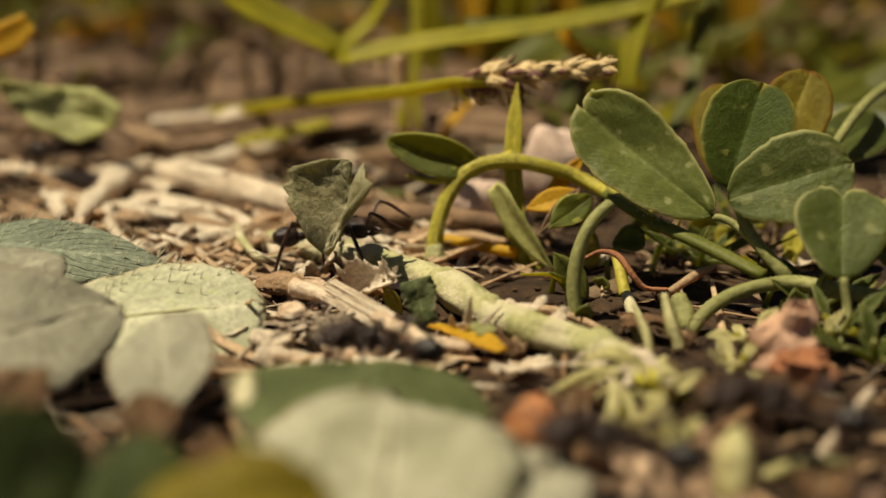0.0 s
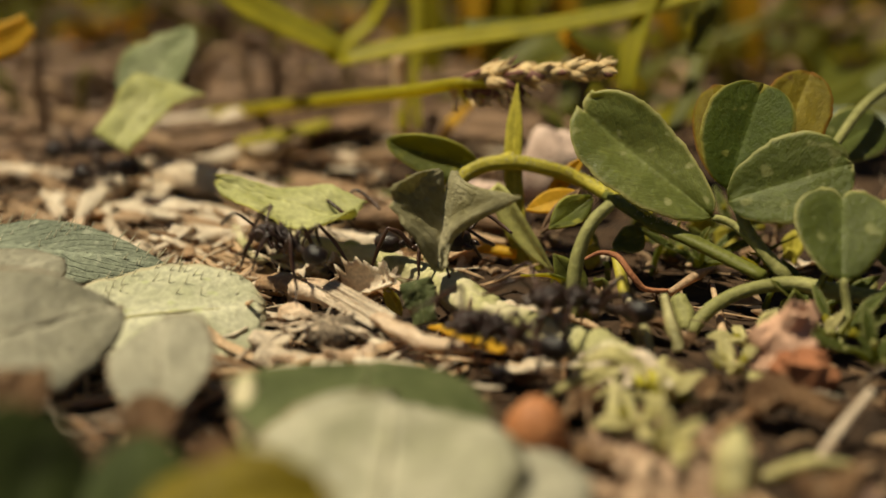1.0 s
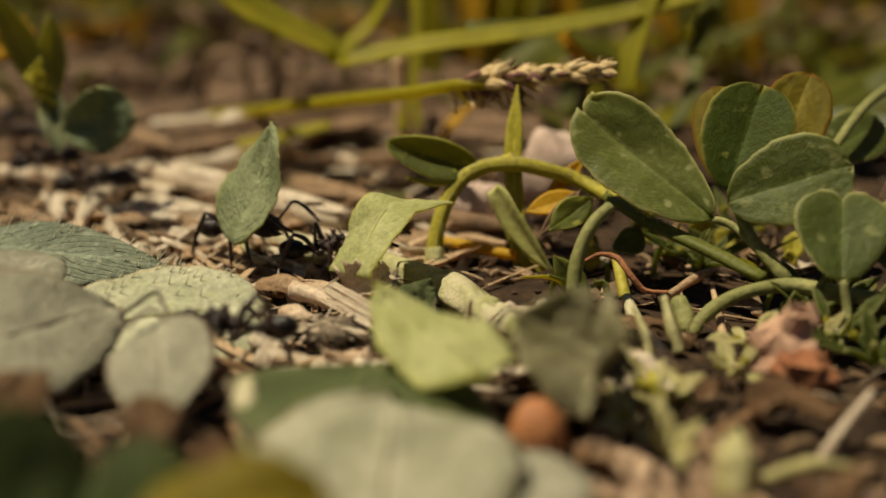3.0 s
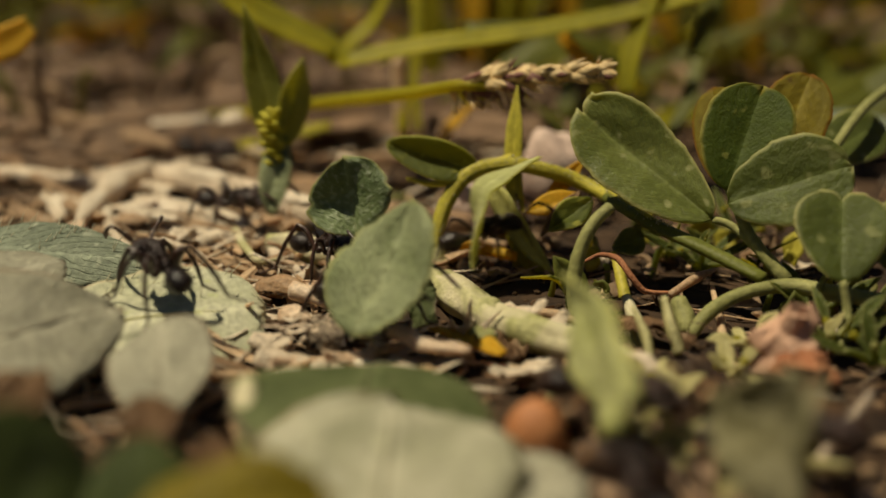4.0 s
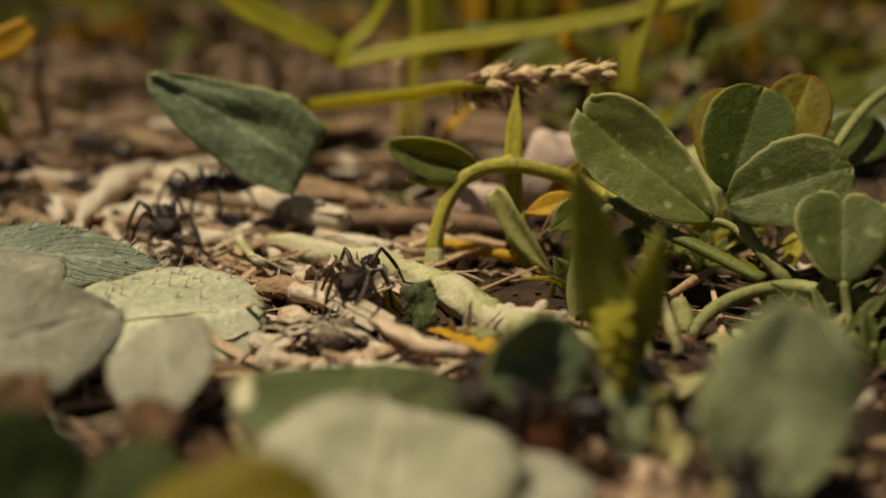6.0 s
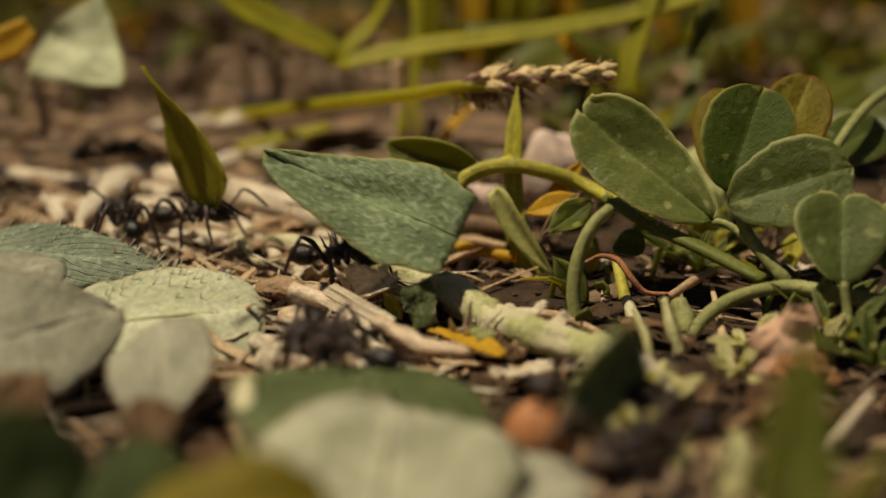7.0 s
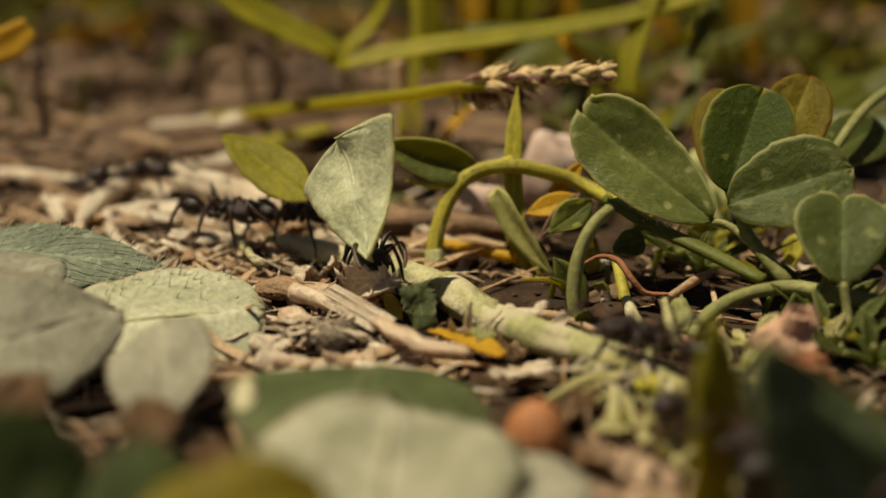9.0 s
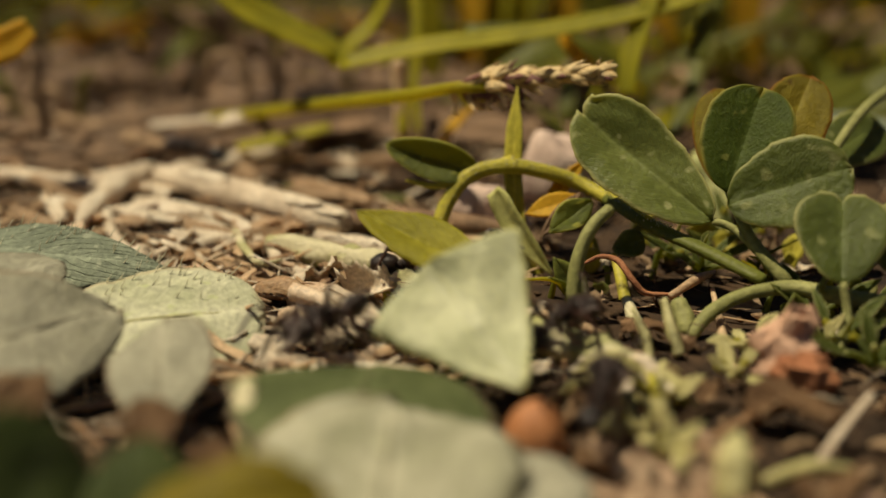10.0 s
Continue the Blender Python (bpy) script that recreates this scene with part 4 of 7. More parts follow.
grass([(-2.1, 105.6, 2.9), (-2.5, 107.7, 6.8), (-2.3, 109.9, 11.0), (-2.5, 113.1, 16.7)], [0.8, 1.1, 1.1, 1.0], LOOK_BACK, M_BLADE, "upright yellow-green grass blade", fold=0.3)
for x0, x1, mat in ((830, 845, 0), (905, 940, 1), (1010, 985, 0), (870, 900, 1), (770, 752, 1), (1180, 1150, 0), (1330, 1300, 0)):
    foot = Vector(((x0 - 784) * 0.066, 142, 0))
    grass([foot, foot + Vector(((x1 - x0) * 0.03, 0, 10)), foot + Vector(((x1 - x0) * 0.10, 2, 24))], [2.6, 3.6, 1.0], LOOK_BACK, (M_YELLOW, M_BLADE)[mat], "broad golden grass blade behind the trail", fold=0.2)
grass([(-3.5, 103.1, 3.5), (-3.4, 104.5, 6.4), (-3.5, 105.9, 9.6)], [0.98, 1.2, 0.66], LOOK_BACK, M_BLADE, FAR, fold=0.3)
grass([(-0.2, 100.0, 3.4), (1.0, 100.9, 4.9), (2.7, 101.4, 6.5)], [0.82, 1.1, 0.33], LOOK_BACK, M_YELLOW, "short yellow-green grass blade", fold=0.3)
grass([(17.0, 111.2, 5.4), (17.3, 112.3, 8.1), (18.1, 113.4, 10.6), (19.8, 115.3, 15.0)], [1.6, 2, 2, 1.8], LOOK_BACK, M_BLADE, FAR, fold=0.3)
grass([(23.6, 113.5, 8.4), (24.6, 114.6, 11.2), (25.4, 115.8, 13.9), (26.0, 116.9, 16.4)], [1.8, 2, 2, 1.6], LOOK_BACK, M_BLADE_DARK, FAR, fold=0.3)
grass([(11.2, 115.4, 10.3), (12.5, 114.7, 8.8), (14.1, 113.9, 7.7)], [1.1, 1.5, 0.98], LOOK_BACK, M_YELLOW, "yellowed grass blade", fold=0.3)
grass([(22.1, 104.4, 10.3), (20.7, 101.1, 7.0), (18.8, 98.1, 4.3)], [1.3, 1.5, 1.3], LOOK_BACK, M_BLADE_DARK, FAR, fold=0.3)
grass([(-42.4, 112.3, 8.9), (-39.8, 112.7, 10.1), (-38.0, 113.1, 11.4)], [2.5, 3.3, 2.1], (0, -0.9, 0.3), M_YELLOW, "orange-yellow dead grass blade", fold=0.2)
grass([(-17.6, 102.0, 2.7), (-13.8, 103.0, 3.2), (-9.8, 104.1, 4.0)], [1.1, 1.6, 0.98], (0, -0.5, 0.9), M_BLADE, "green grass blade lying on the litter", fold=0.2)
grass([(-13.2, 96.8, 0.4), (-8.5, 96.6, -0.3), (-2.9, 94.6, 0.0)], [0.82, 1.1, 0.82], (0, -0.5, 0.9), M_BLADE_DARK, "thin green blade on the litter", fold=0.3)

stalk("looped_straw", [(-25.5, 124.0, 1.0), (-24.2, 123.5, 5.0), (-22.6, 123.0, 7.2), (-20.4, 122.5, 6.8), (-19.8, 122.0, 3.6), (-20.6, 121.5, 1.0)], [0.6, 0.6, 0.6, 0.55, 0.5, 0.5], M_TAN, "looped dry straw beyond the trail", "straw", 30, 10, 0.15)
thing("husk_ball", blob((1.7, 1.3, 2.0), 0.3, 1.0, 16, 12, 21.0), M_PALE, (0, 0, 0), "pale round husk knob beyond the trail", "husk", turn=Matrix.Translation((-18.9, 108.0, 2.4)))
stalk("upright_straw", [(-3.4, 104.0, 1.0), (-3.6, 104.6, 5.0), (-3.9, 105.2, 9.6)], [0.75, 0.75, 0.6], M_STRAW, "upright tan dead straw beyond the trail", "straw", 14, 10, 0.15)

# ---- the seed head ----
def seed_head():
    foot, neck, end = Vector((-25.7, 120.1, 1.1)), Vector((0.6, 83.4, 11.1)), Vector((10.1, 80.2, 12.5))
    ob = base("grass_seed_head", foot, "straw-coloured grass seed head on a green stalk", "seed head")
    mid = Vector((-10.3, 97.9, 7.1))
    part("stalk", tube([foot, mid, Vector((-2.6, 88.2, 9.7)), neck, Vector((2.9, 82.0, 11.4))], [0.5, 0.5, 0.48, 0.42, 0.36], 24, 10, 0.06), M_BLADE, ob, "green grass stalk", origin=foot)
    part("spine", tube([neck, neck.lerp(end, 0.5) + Vector((0, 0, 0.2)), end], [0.35, 0.28, 0.12], 14, 8, 0.1), M_SPIKE, ob, origin=neck)
    rng = random.Random(5)
    for k in range(26):
        f = 0.02 + 0.96 * k / 25
        at = neck.lerp(end, f) + Vector((0, 0, 0.25 * math.sin(math.pi * f)))
        a = k * 2.4
        out = Vector((0, math.cos(a), math.sin(a)))
        way = ((end - neck).normalized() * 1.3 + out * (0.6 if f < 0.35 else 0.32)).normalized()
        ln = rng.uniform(1.6, 2.3) * (1.2 if f < 0.35 else 1.0)
        bm = tube([(0, 0, 0), (0, ln * 0.25, 0.05), (0, ln * 0.55, 0.05), (0, ln * 0.85, 0.0), (0, ln * 1.05, 0.05)], [0.12, 0.37, 0.43, 0.29, 0.05], 12, 10, 0.25)
        dark = k % 5 == 2 and k < 14
        sp = part("spikelet", bm, M_PURPLE if dark else M_SPIKE, ob, "purple-tinged spikelet" if dark else "", turn=stand(at - foot, at - foot + way, out))
        part("glume", leaf(ln * 0.95, 0.55, "lens", cup=-1.4, bend=-0.35, thick=0.05, n=8, m=6), M_PURPLE if k % 4 == 1 else M_SPIKE, sp, turn=pose(0, 0.05, 0.30, 4, 0, 0))
        if k % 7 == 0:
            part("awn", tube([(0, ln * 0.8, 0), (0.1, ln * 1.2, 0.1), (0.25, ln * 1.5, 0.3)], [0.07, 0.05, 0.015], 4, 5), M_PURPLE if k % 2 else M_SPIKE, sp, turn=Matrix.Identity(4))
    for k in range(16):
        at = neck.lerp(end, 0.0 + 0.034 * k) - Vector((0, 0, 0.2)) - foot
        way = Vector((rng.uniform(0.1, 1.0), rng.uniform(-0.7, 0.5), -rng.uniform(0.3, 1.0)))
        part("scale", leaf(rng.uniform(1.2, 2.4), rng.uniform(0.3, 0.6), "lens", cup=-1.0, bend=rng.uniform(-0.8, 0.8), thick=0.05, n=10, m=4), (M_SPIKE, M_BUD, M_PURPLE, M_SPIKE)[k % 4], ob, ("", "yellow-green scale", "purplish scale", "")[k % 4], turn=stand(at, at + way, (-0.2, -0.9, 0.3)))
    at = neck.lerp(end, 0.36) + Vector((0, -0.2, 0.4)) - foot
    for dx, dz, mat in ((0.55, 0.9, M_PURPLE), (0.8, 0.6, M_PURPLE), (0.3, 0.8, M_SPIKE)):
        part("bristle", tube([at, at + Vector((dx * 0.9, -0.1, dz * 0.8)), at + Vector((dx * 1.9, -0.1, dz * 1.6))], [0.16, 0.14, 0.02], 8, 6), mat, ob)
    for dx, dz in ((0.35, 1.0), (0.55, 0.7), (0.15, 0.8)):
        part("bristle", tube([end - foot, end - foot + Vector((dx * 0.4, 0, dz * 0.5)), end - foot + Vector((dx * 0.7, -0.1, dz * 1.2))], [0.12, 0.1, 0.03], 6, 6), M_SPIKE, ob)
    for k in range(11):
        at = neck.lerp(end, 0.02 + 0.045 * k) - Vector((0, 0, 0.25))
        q = at + Vector((rng.uniform(-0.5, 1.0), rng.uniform(-0.8, 0.6), -rng.uniform(0.4, 1.4)))
        part("anther", tube([at - foot, (at + q) / 2 - foot + Vector((0.25, 0, 0)), q - foot, q - foot + Vector((0.35, 0, -0.25))], [0.06, 0.05, 0.17, 0.05], 8, 6), M_PURPLE if k % 2 else M_SPIKE, ob, "hanging purplish anther" if k % 2 else "")
    return ob


seed_head()

# ---- chunks ----
def rough_chunk(size, seed):
    """A broken lump with flat faces and sharp edges."""
    bm = blob(size, 0.7, 1.2, 8, 6, seed)
    bmesh.ops.triangulate(bm, faces=bm.faces)
    for f in bm.faces:
        f.smooth = False
    bmesh.ops.bevel(bm, geom=bm.edges[:], offset=0.05, segments=1, affect="EDGES")
    return bm


def bark_chunk(at):
    ob = base("bark_chunk", at, "angular red-brown bark chunk on the litter", "bark")
    part("core", rough_chunk((2.0, 1.6, 1.25), 3.0), M_RED, ob, turn=pose(0.8, -0.2, -0.4, 0, 8, 10))
    part("slab", rough_chunk((2.2, 0.8, 1.5), 9.0), M_PEBBLE, ob, "pale pinkish broken face", turn=pose(-0.1, 0.5, 0.7, -25, -32, 12))
    part("splinter", rough_chunk((0.75, 0.6, 1.3), 5.0), M_PEBBLE, ob, "pale splinter standing up", turn=pose(0.2, 0.7, 1.7, 0, 12, 0))
    return ob


bark_chunk((17.7, 58.0, 1.3))
leaf_thing("dead_leaf", (-11.9, 45.4, 2.7), (-12.7, 47.7, 4.1), (0.0, -0.6, 0.8), 2.6, M_DEAD, "orange-brown dead leaf under a grey lobe", "leaf", "dead leaves in the litter", rib=M_DEAD, shape="round", wave=0.3, cup=-0.3, seed=31.0)
leaf_thing("dead_leaf", (-8.8, 43.6, 2.6), (-9.7, 45.9, 3.2), (0.1, -0.6, 0.8), 1.9, M_DEAD, "brownish dry leaf scrap in the shade", "leaf", "dead leaves in the litter", rib=M_DEAD, shape="egg", wave=0.3, cup=-0.3, seed=32.0)
leaf_thing("dead_leaf", (-18.9, 45.5, 4.2), (-17.4, 48.9, 4.8), (0.1, -0.6, 0.8), 3.0, M_DEAD, "brown dead leaf under a grey lobe", "leaf", "dead leaves in the litter", rib=M_DEAD, shape="egg", wave=0.3, cup=-0.3, seed=33.0)
thing("far_stone", blob((11.0, 6.0, 5.0), 0.3, 1.0, 18, 12, 15.0), M_CLAY, (0, 0, 0), "dull pinkish stone in the far grass", "stone", turn=Matrix.Translation((55.7, 170.2, 0.1)))
leaf_thing("pale_green_leaf", (40.4, 102.1, 3.8), (30.4, 105.3, 4.1), (0.0, -0.6, 0.8), 4.0, M_HAIRY, "pale green leaf lying behind the clover", shape="egg", wave=0.3, cup=-0.2, seed=34.0)
thing("tan_seed", blob((1.5, 1.4, 1.85), 0.12, 1.0, 18, 12, 8.0), M_SEED, (0, 0, 0), "rounded tan seed lying beside a broad leaf", "seed", turn=Matrix.Translation((4.2, 50.2, 0.9)))
thing("pink_pebble", blob((2.7, 2.2, 3.3), 0.3, 1.0, 24, 16, 5.0), M_PALE_STONE, (0, 0, 0), "pale pinkish pebble behind the stalk", "pebble", turn=Matrix.Translation((8.3, 89.6, 3.3)))
thing("pale_pebble", blob((2.1, 1.6, 1.9), 0.35, 1.1, 20, 14, 9.0), M_PALE_STONE, (0, 0, 0), "pale pebble beyond the arching stalk", "pebble", turn=Matrix.Translation((2.6, 87.0, 1.5)))
thing("pale_pebble", blob((1.5, 1.2, 1.2), 0.35, 1.1, 20, 14, 11.0), M_PALE_STONE, (0, 0, 0), "small pale pebble beyond the arching stalk", "pebble", turn=Matrix.Translation((4.9, 84.2, 0.8)))


# ---- small sprouts and buds low in the litter ----
def bud_cluster(at, count, spread, label, material=M_SPROUT, bud=0.6):
    ob = base("sprout", at, label, "sprout", "sprouts in the litter")
    for k in range(count):
        a, el = k * 2.4, rnd(0.1, 1.1)
        way = Vector((math.cos(a) * math.cos(el), math.sin(a) * math.cos(el) * 0.8, math.sin(el)))
        q = way * spread * rnd(0.25, 0.7)
        if k % 2 == 0:
            part("leaflet", leaf(spread * rnd(0.7, 1.2), rnd(0.5, 0.95), shape="lens", fold=0.5, bend=rnd(-0.6, 0.6), thick=0.15, n=10, m=6), material, ob, turn=stand(q * 0.6, q * 0.6 + way, (-0.2, -0.4, 0.9)))
        else:
            part("bud", blob((0.36 * bud, 0.6 * bud, 0.36 * bud), 0.25, 1.2, 9, 7, k), M_CUT_YELLOW if k % 4 == 1 else material, ob, turn=stand(q, q + way, (0.1, 0.2, 1)))
        part("stalk", tube([(0, 0, -0.3), q * 0.5 + Vector((0, 0, 0.1)), q], [0.22, 0.2, 0.16], 5, 6), material, ob, origin=None)
    return ob


for pts, r in (([(5.2, 55.2, 0.6), (6.8, 56.2, 1.0), (8.4, 57.0, 1.1), (10.0, 56.7, 0.8)], [0.15, 0.3, 0.36, 0.34]), ([(8.2, 51.6, 0.2), (8.1, 52.6, 1.0), (8.4, 54.4, 1.6)], [0.3, 0.36, 0.2]),
               ([(13.0, 62.0, 0.2), (12.6, 62.6, 1.4), (12.3, 63.6, 2.8)], [0.34, 0.38, 0.2]), ([(11.2, 61.0, 0.2), (11.0, 61.8, 1.4), (10.4, 62.8, 2.6)], [0.28, 0.3, 0.1]),
               ([(12.6, 55.0, 0.3), (11.6, 55.8, 1.2), (11.0, 57.4, 1.3)], [0.2, 0.32, 0.22]), ([(14.0, 47.4, 0.3), (16.0, 47.9, 0.7), (18.0, 48.2, 0.5)], [0.25, 0.36, 0.15])):
    stalk("side_shoot", pts, r, M_SPROUT, "stubby yellow-green side shoot of the creeping stem", "shoot", 14, 10, 0.3, group="shoots at the end of the creeping stem")
for px in ((11.0, 54.9, 0.4), (15.2, 58.4, 0.4), (9.2, 52.0, 0.4), (10.3, 49.4, 0.4), (21.0, 62.8, 0.4), (16.9, 62.3, 0.4)):
    bud_cluster(px, 11, 1.7, "small pale yellow-green sprout low in the litter")
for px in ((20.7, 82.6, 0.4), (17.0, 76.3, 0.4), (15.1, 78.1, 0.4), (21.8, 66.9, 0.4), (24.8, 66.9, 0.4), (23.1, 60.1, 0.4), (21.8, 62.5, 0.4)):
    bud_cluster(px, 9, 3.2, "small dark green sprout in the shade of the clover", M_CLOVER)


def runner_end():
    """The frayed near end of the creeping stem: pale strands that fan out over the litter."""
    rng = random.Random(17)
    root = Vector((10.6, 56.6, 0.7))
    ob = base("frayed_stem_end", root, "frayed pale yellow-green strands at the end of the creeping stem", "stem")
    for k in range(17):
        a = math.radians(120 + 13.5 * k) if k < 13 else math.radians(20 + 22 * (k - 13))
        ln = rng.uniform(2.4, 5.2) if k < 9 else rng.uniform(1.6, 3.2)
        d = Vector((math.cos(a), math.sin(a) * 0.8, 0)) * ln
        up = Vector((0, 0, rng.uniform(0.2, 1.0)))
        off = Vector((rng.uniform(-0.5, 0.5), rng.uniform(-0.4, 0.4), rng.uniform(-0.2, 0.3)))
        part("strand", blade([off, off + d * 0.45 + up, off + d + up * 0.3], [rng.uniform(0.4, 0.9), rng.uniform(0.35, 0.8), 0.12], (-0.2, -0.5, 0.85), 0.35, 0.14, rng.uniform(-0.6, 0.6), 12), M_SPROUT if k % 3 else M_PALE, ob)
    for k in range(9):
        q = Vector((rng.uniform(-2.2, 2.4), rng.uniform(-2.6, 1.0), rng.uniform(0.2, 0.9)))
        part("bud", blob((0.3, 0.45, 0.3), 0.3, 1.2, 9, 7, k + 40.0), M_BUD if k % 3 == 0 else M_SPROUT, ob, "yellow bud" if k % 3 == 0 else "", turn=Matrix.Translation(q))
    return ob


runner_end()


def undergrowth():
    """Thin stems and small leaves that crowd the dark soil below the clover."""
    rng = random.Random(31)
    for k in range(46):
        y = rng.uniform(66, 88)
        x = rng.uniform(0.09, 0.36) * y
        q = Vector((x, y, height(x, y) - 0.1))
        h = rng.uniform(1.2, 3.6)
        lean = Vector((rng.uniform(-1, 1), rng.uniform(-0.6, 0.4), 0)) * h * rng.uniform(0.4, 1.2)
        mat = (M_DARK_STEM, M_BLADE, M_CLOVER, M_STEM, M_TAN, M_BLADE_DARK)[k % 6]
        pts = [q, q + Vector((0, 0, h * 0.6)) + lean * 0.3, q + Vector((0, 0, h * rng.uniform(0.5, 1.0))) + lean]
        if k % 3 == 0:
            leaf_thing("small_leaf", pts[0] + Vector((0, 0, 0.3)), pts[2] + Vector((0, 0, 0.6)), (rng.uniform(-0.4, 0.2), -0.7, 0.6), rng.uniform(0.9, 1.9), mat, "small leaf in the shade below the clover", "leaf", "undergrowth below the clover", rib=M_DARK_STEM, shape="lens", fold=0.3, bend=rng.uniform(-0.5, 0.5), wave=0.1, n=12, m=6)
        else:
            thing("seedling", tube(pts, [rng.uniform(0.12, 0.3), rng.uniform(0.12, 0.26), 0.06], 12, 7, 0.15), mat, pts[0], "thin seedling in the shade below the clover", "seedling", "undergrowth below the clover")


undergrowth()


# ---- litter that nobody could count ----
def near_spot(y0, y1, power=1.0):
    y = y0 + (y1 - y0) * rnd(0, 1) ** power
    x = rnd(-1, 1) * (y * 0.46 + 8)
    return x, y, height(x, y)


def laid(x, y):
    """The stretch before the runner, where the straw and the clod lie open."""
    return -10.5 < x < 0.5 and 58 < y < 72.5 and x + 0.85 * (y - 74.6) < -3.2


def litter():
    bm = bmesh.new()
    for k in range(5200):
        x, y, z = near_spot(38, 190, 1.4)
        s = rnd(0.10, 0.36) * (1.5 if rnd(0, 1) < 0.08 else 1.0)
        blob((s, s * rnd(0.6, 1.2), s * rnd(0.5, 0.9)), 0.6, 1.3, 6, 4, at=(x, y, z + s * 0.2), bm=bm)
    thing("soil_crumbs", bm, M_CRUMB, (0, 0, 0), "dark brown soil crumbs of many sizes", "soil", kind="stuff")
    bm = bmesh.new()
    for k in range(520):
        x, y, z = near_spot(40, 170, 1.3)
        if x > 0.06 * y and k % 3:
            continue
        a, ln, r = rnd(0, math.pi), rnd(1.5, 9), rnd(0.07, 0.3)
        d = Vector((math.cos(a), math.sin(a), 0)) * ln * 0.5
        c = Vector((x, y, z + rnd(0.1, 0.7)))
        lift = Vector((0, 0, rnd(-0.3, 0.6)))
        tube([c - d - lift * 0.3, c + Vector((rnd(-0.4, 0.4), rnd(-0.4, 0.4), 0.15)), c + d + lift], [r * rnd(0.5, 1), r, r * rnd(0.4, 1)], 4, 6, 0.3, bm, flat=rnd(0.4, 1))
    thing("straw_litter", bm, M_STRAW, (0, 0, 0), "broken straw and dry stalk pieces strewn over the soil", "litter", kind="stuff")
    bm = bmesh.new()
    for k in range(2600):
        x, y, z = near_spot(38, 165, 1.3)
        if noise.noise((x * 0.16, y * 0.16, 4.0)) < -0.12 or (y > 88 and k % 2) or (x > 0.06 * y and k % 5 > 2) or math.hypot(x + 10.5, y - 60) < 3.5 or (x < -0.1 * y and y < 58) or (laid(x, y) and k % 3):
            continue
        ln, w = rnd(0.5, 2.8), rnd(0.15, 1.0)
        if x < 0:
            ln, w = ln * 1.9, w * 0.62
        if k % 12 == 0:
            ln, w = ln * 1.8, w * 1.5
        sd, cu, wv, bw = rnd(0, 50), rnd(-1.6, 1.6), rnd(0, 0.4), rnd(0, 0.5)
        turn = Matrix.Translation((x, y, z + rnd(0.1, 0.6))) @ Euler((rnd(-0.5, 0.5), rnd(-0.7, 0.7), rnd(0.2, 1.5) + (math.pi if k % 2 else 0) if x < 0 and k % 4 else rnd(0, 6.3))).to_matrix().to_4x4()

        def place(u, v):
            h = w * 0.5 * (1 + 0.9 * noise.noise((u * 4, sd, v * 2))) * (0.25 + 0.75 * math.sin(math.pi * (0.08 + 0.84 * u)))
            return turn @ Vector((v * h + bw * math.sin(2.5 * u + sd), (u - 0.5) * ln * (1 + 0.5 * noise.noise((v * 3, sd, 2))), cu * v * v * h + wv * math.sin(5 * u + sd)))

        sheet(5, 3, place, 0.045, bm)
    thing("plant_scraps", bm, M_CHIP, (0, 0, 0), "curled brown and pale dry plant scraps", "litter", kind="stuff")


litter()


def near_litter():
    """Pale tan chips on the soil round the tan seed, and a stout sprout and a red-brown crumb beyond them."""
    rng = random.Random(77)
    bm = bmesh.new()
    for k in range(280):
        x, y = rng.uniform(4.6, 13.6), rng.uniform(43.0, 51.5)
        if math.hypot(x - 4.2, y - 50.2) < 1.9:
            continue
        ln, w, sd = rng.uniform(0.6, 1.9), rng.uniform(0.25, 0.9), rng.uniform(0, 50)
        turn = Matrix.Translation((x, y, height(x, y) + rng.uniform(0.15, 0.5))) @ Euler((rng.uniform(-0.4, 0.4), rng.uniform(-0.5, 0.5), rng.uniform(0, 6.3))).to_matrix().to_4x4()
        curl = rng.uniform(-1.2, 1.2)

        def place(u, v):
            h = w * 0.5 * (1 + 0.8 * noise.noise((u * 4, sd, v * 2))) * (0.3 + 0.7 * math.sin(math.pi * (0.1 + 0.8 * u)))
            return turn @ Vector((v * h, (u - 0.5) * ln, curl * v * v * h + 0.12 * math.sin(5 * u + sd)))

        sheet(5, 3, place, 0.05, bm)
    thing("tan_chips", bm, M_TAN_CHIP, (0, 0, 0), "pale tan dry chips on the soil round a seed", "litter", kind="stuff")
    stalk("stout_sprout", [(12.2, 45.6, -0.2), (12.3, 46.3, 1.0), (12.5, 46.9, 2.0), (12.6, 47.2, 2.7)], [0.55, 0.85, 0.75, 0.25], M_SPROUT, "stout pale green sprout low in the litter", "sprout", 16, 12, 0.35)
    thing("earth_crumb", rough_chunk((1.6, 1.0, 0.55), 12.0), M_CLAY, (0, 0, 0), "red-brown crumb of earth in the litter", "crumb", turn=pose(17.4, 45.4, 0.3, 0, 8, 20))


near_litter()


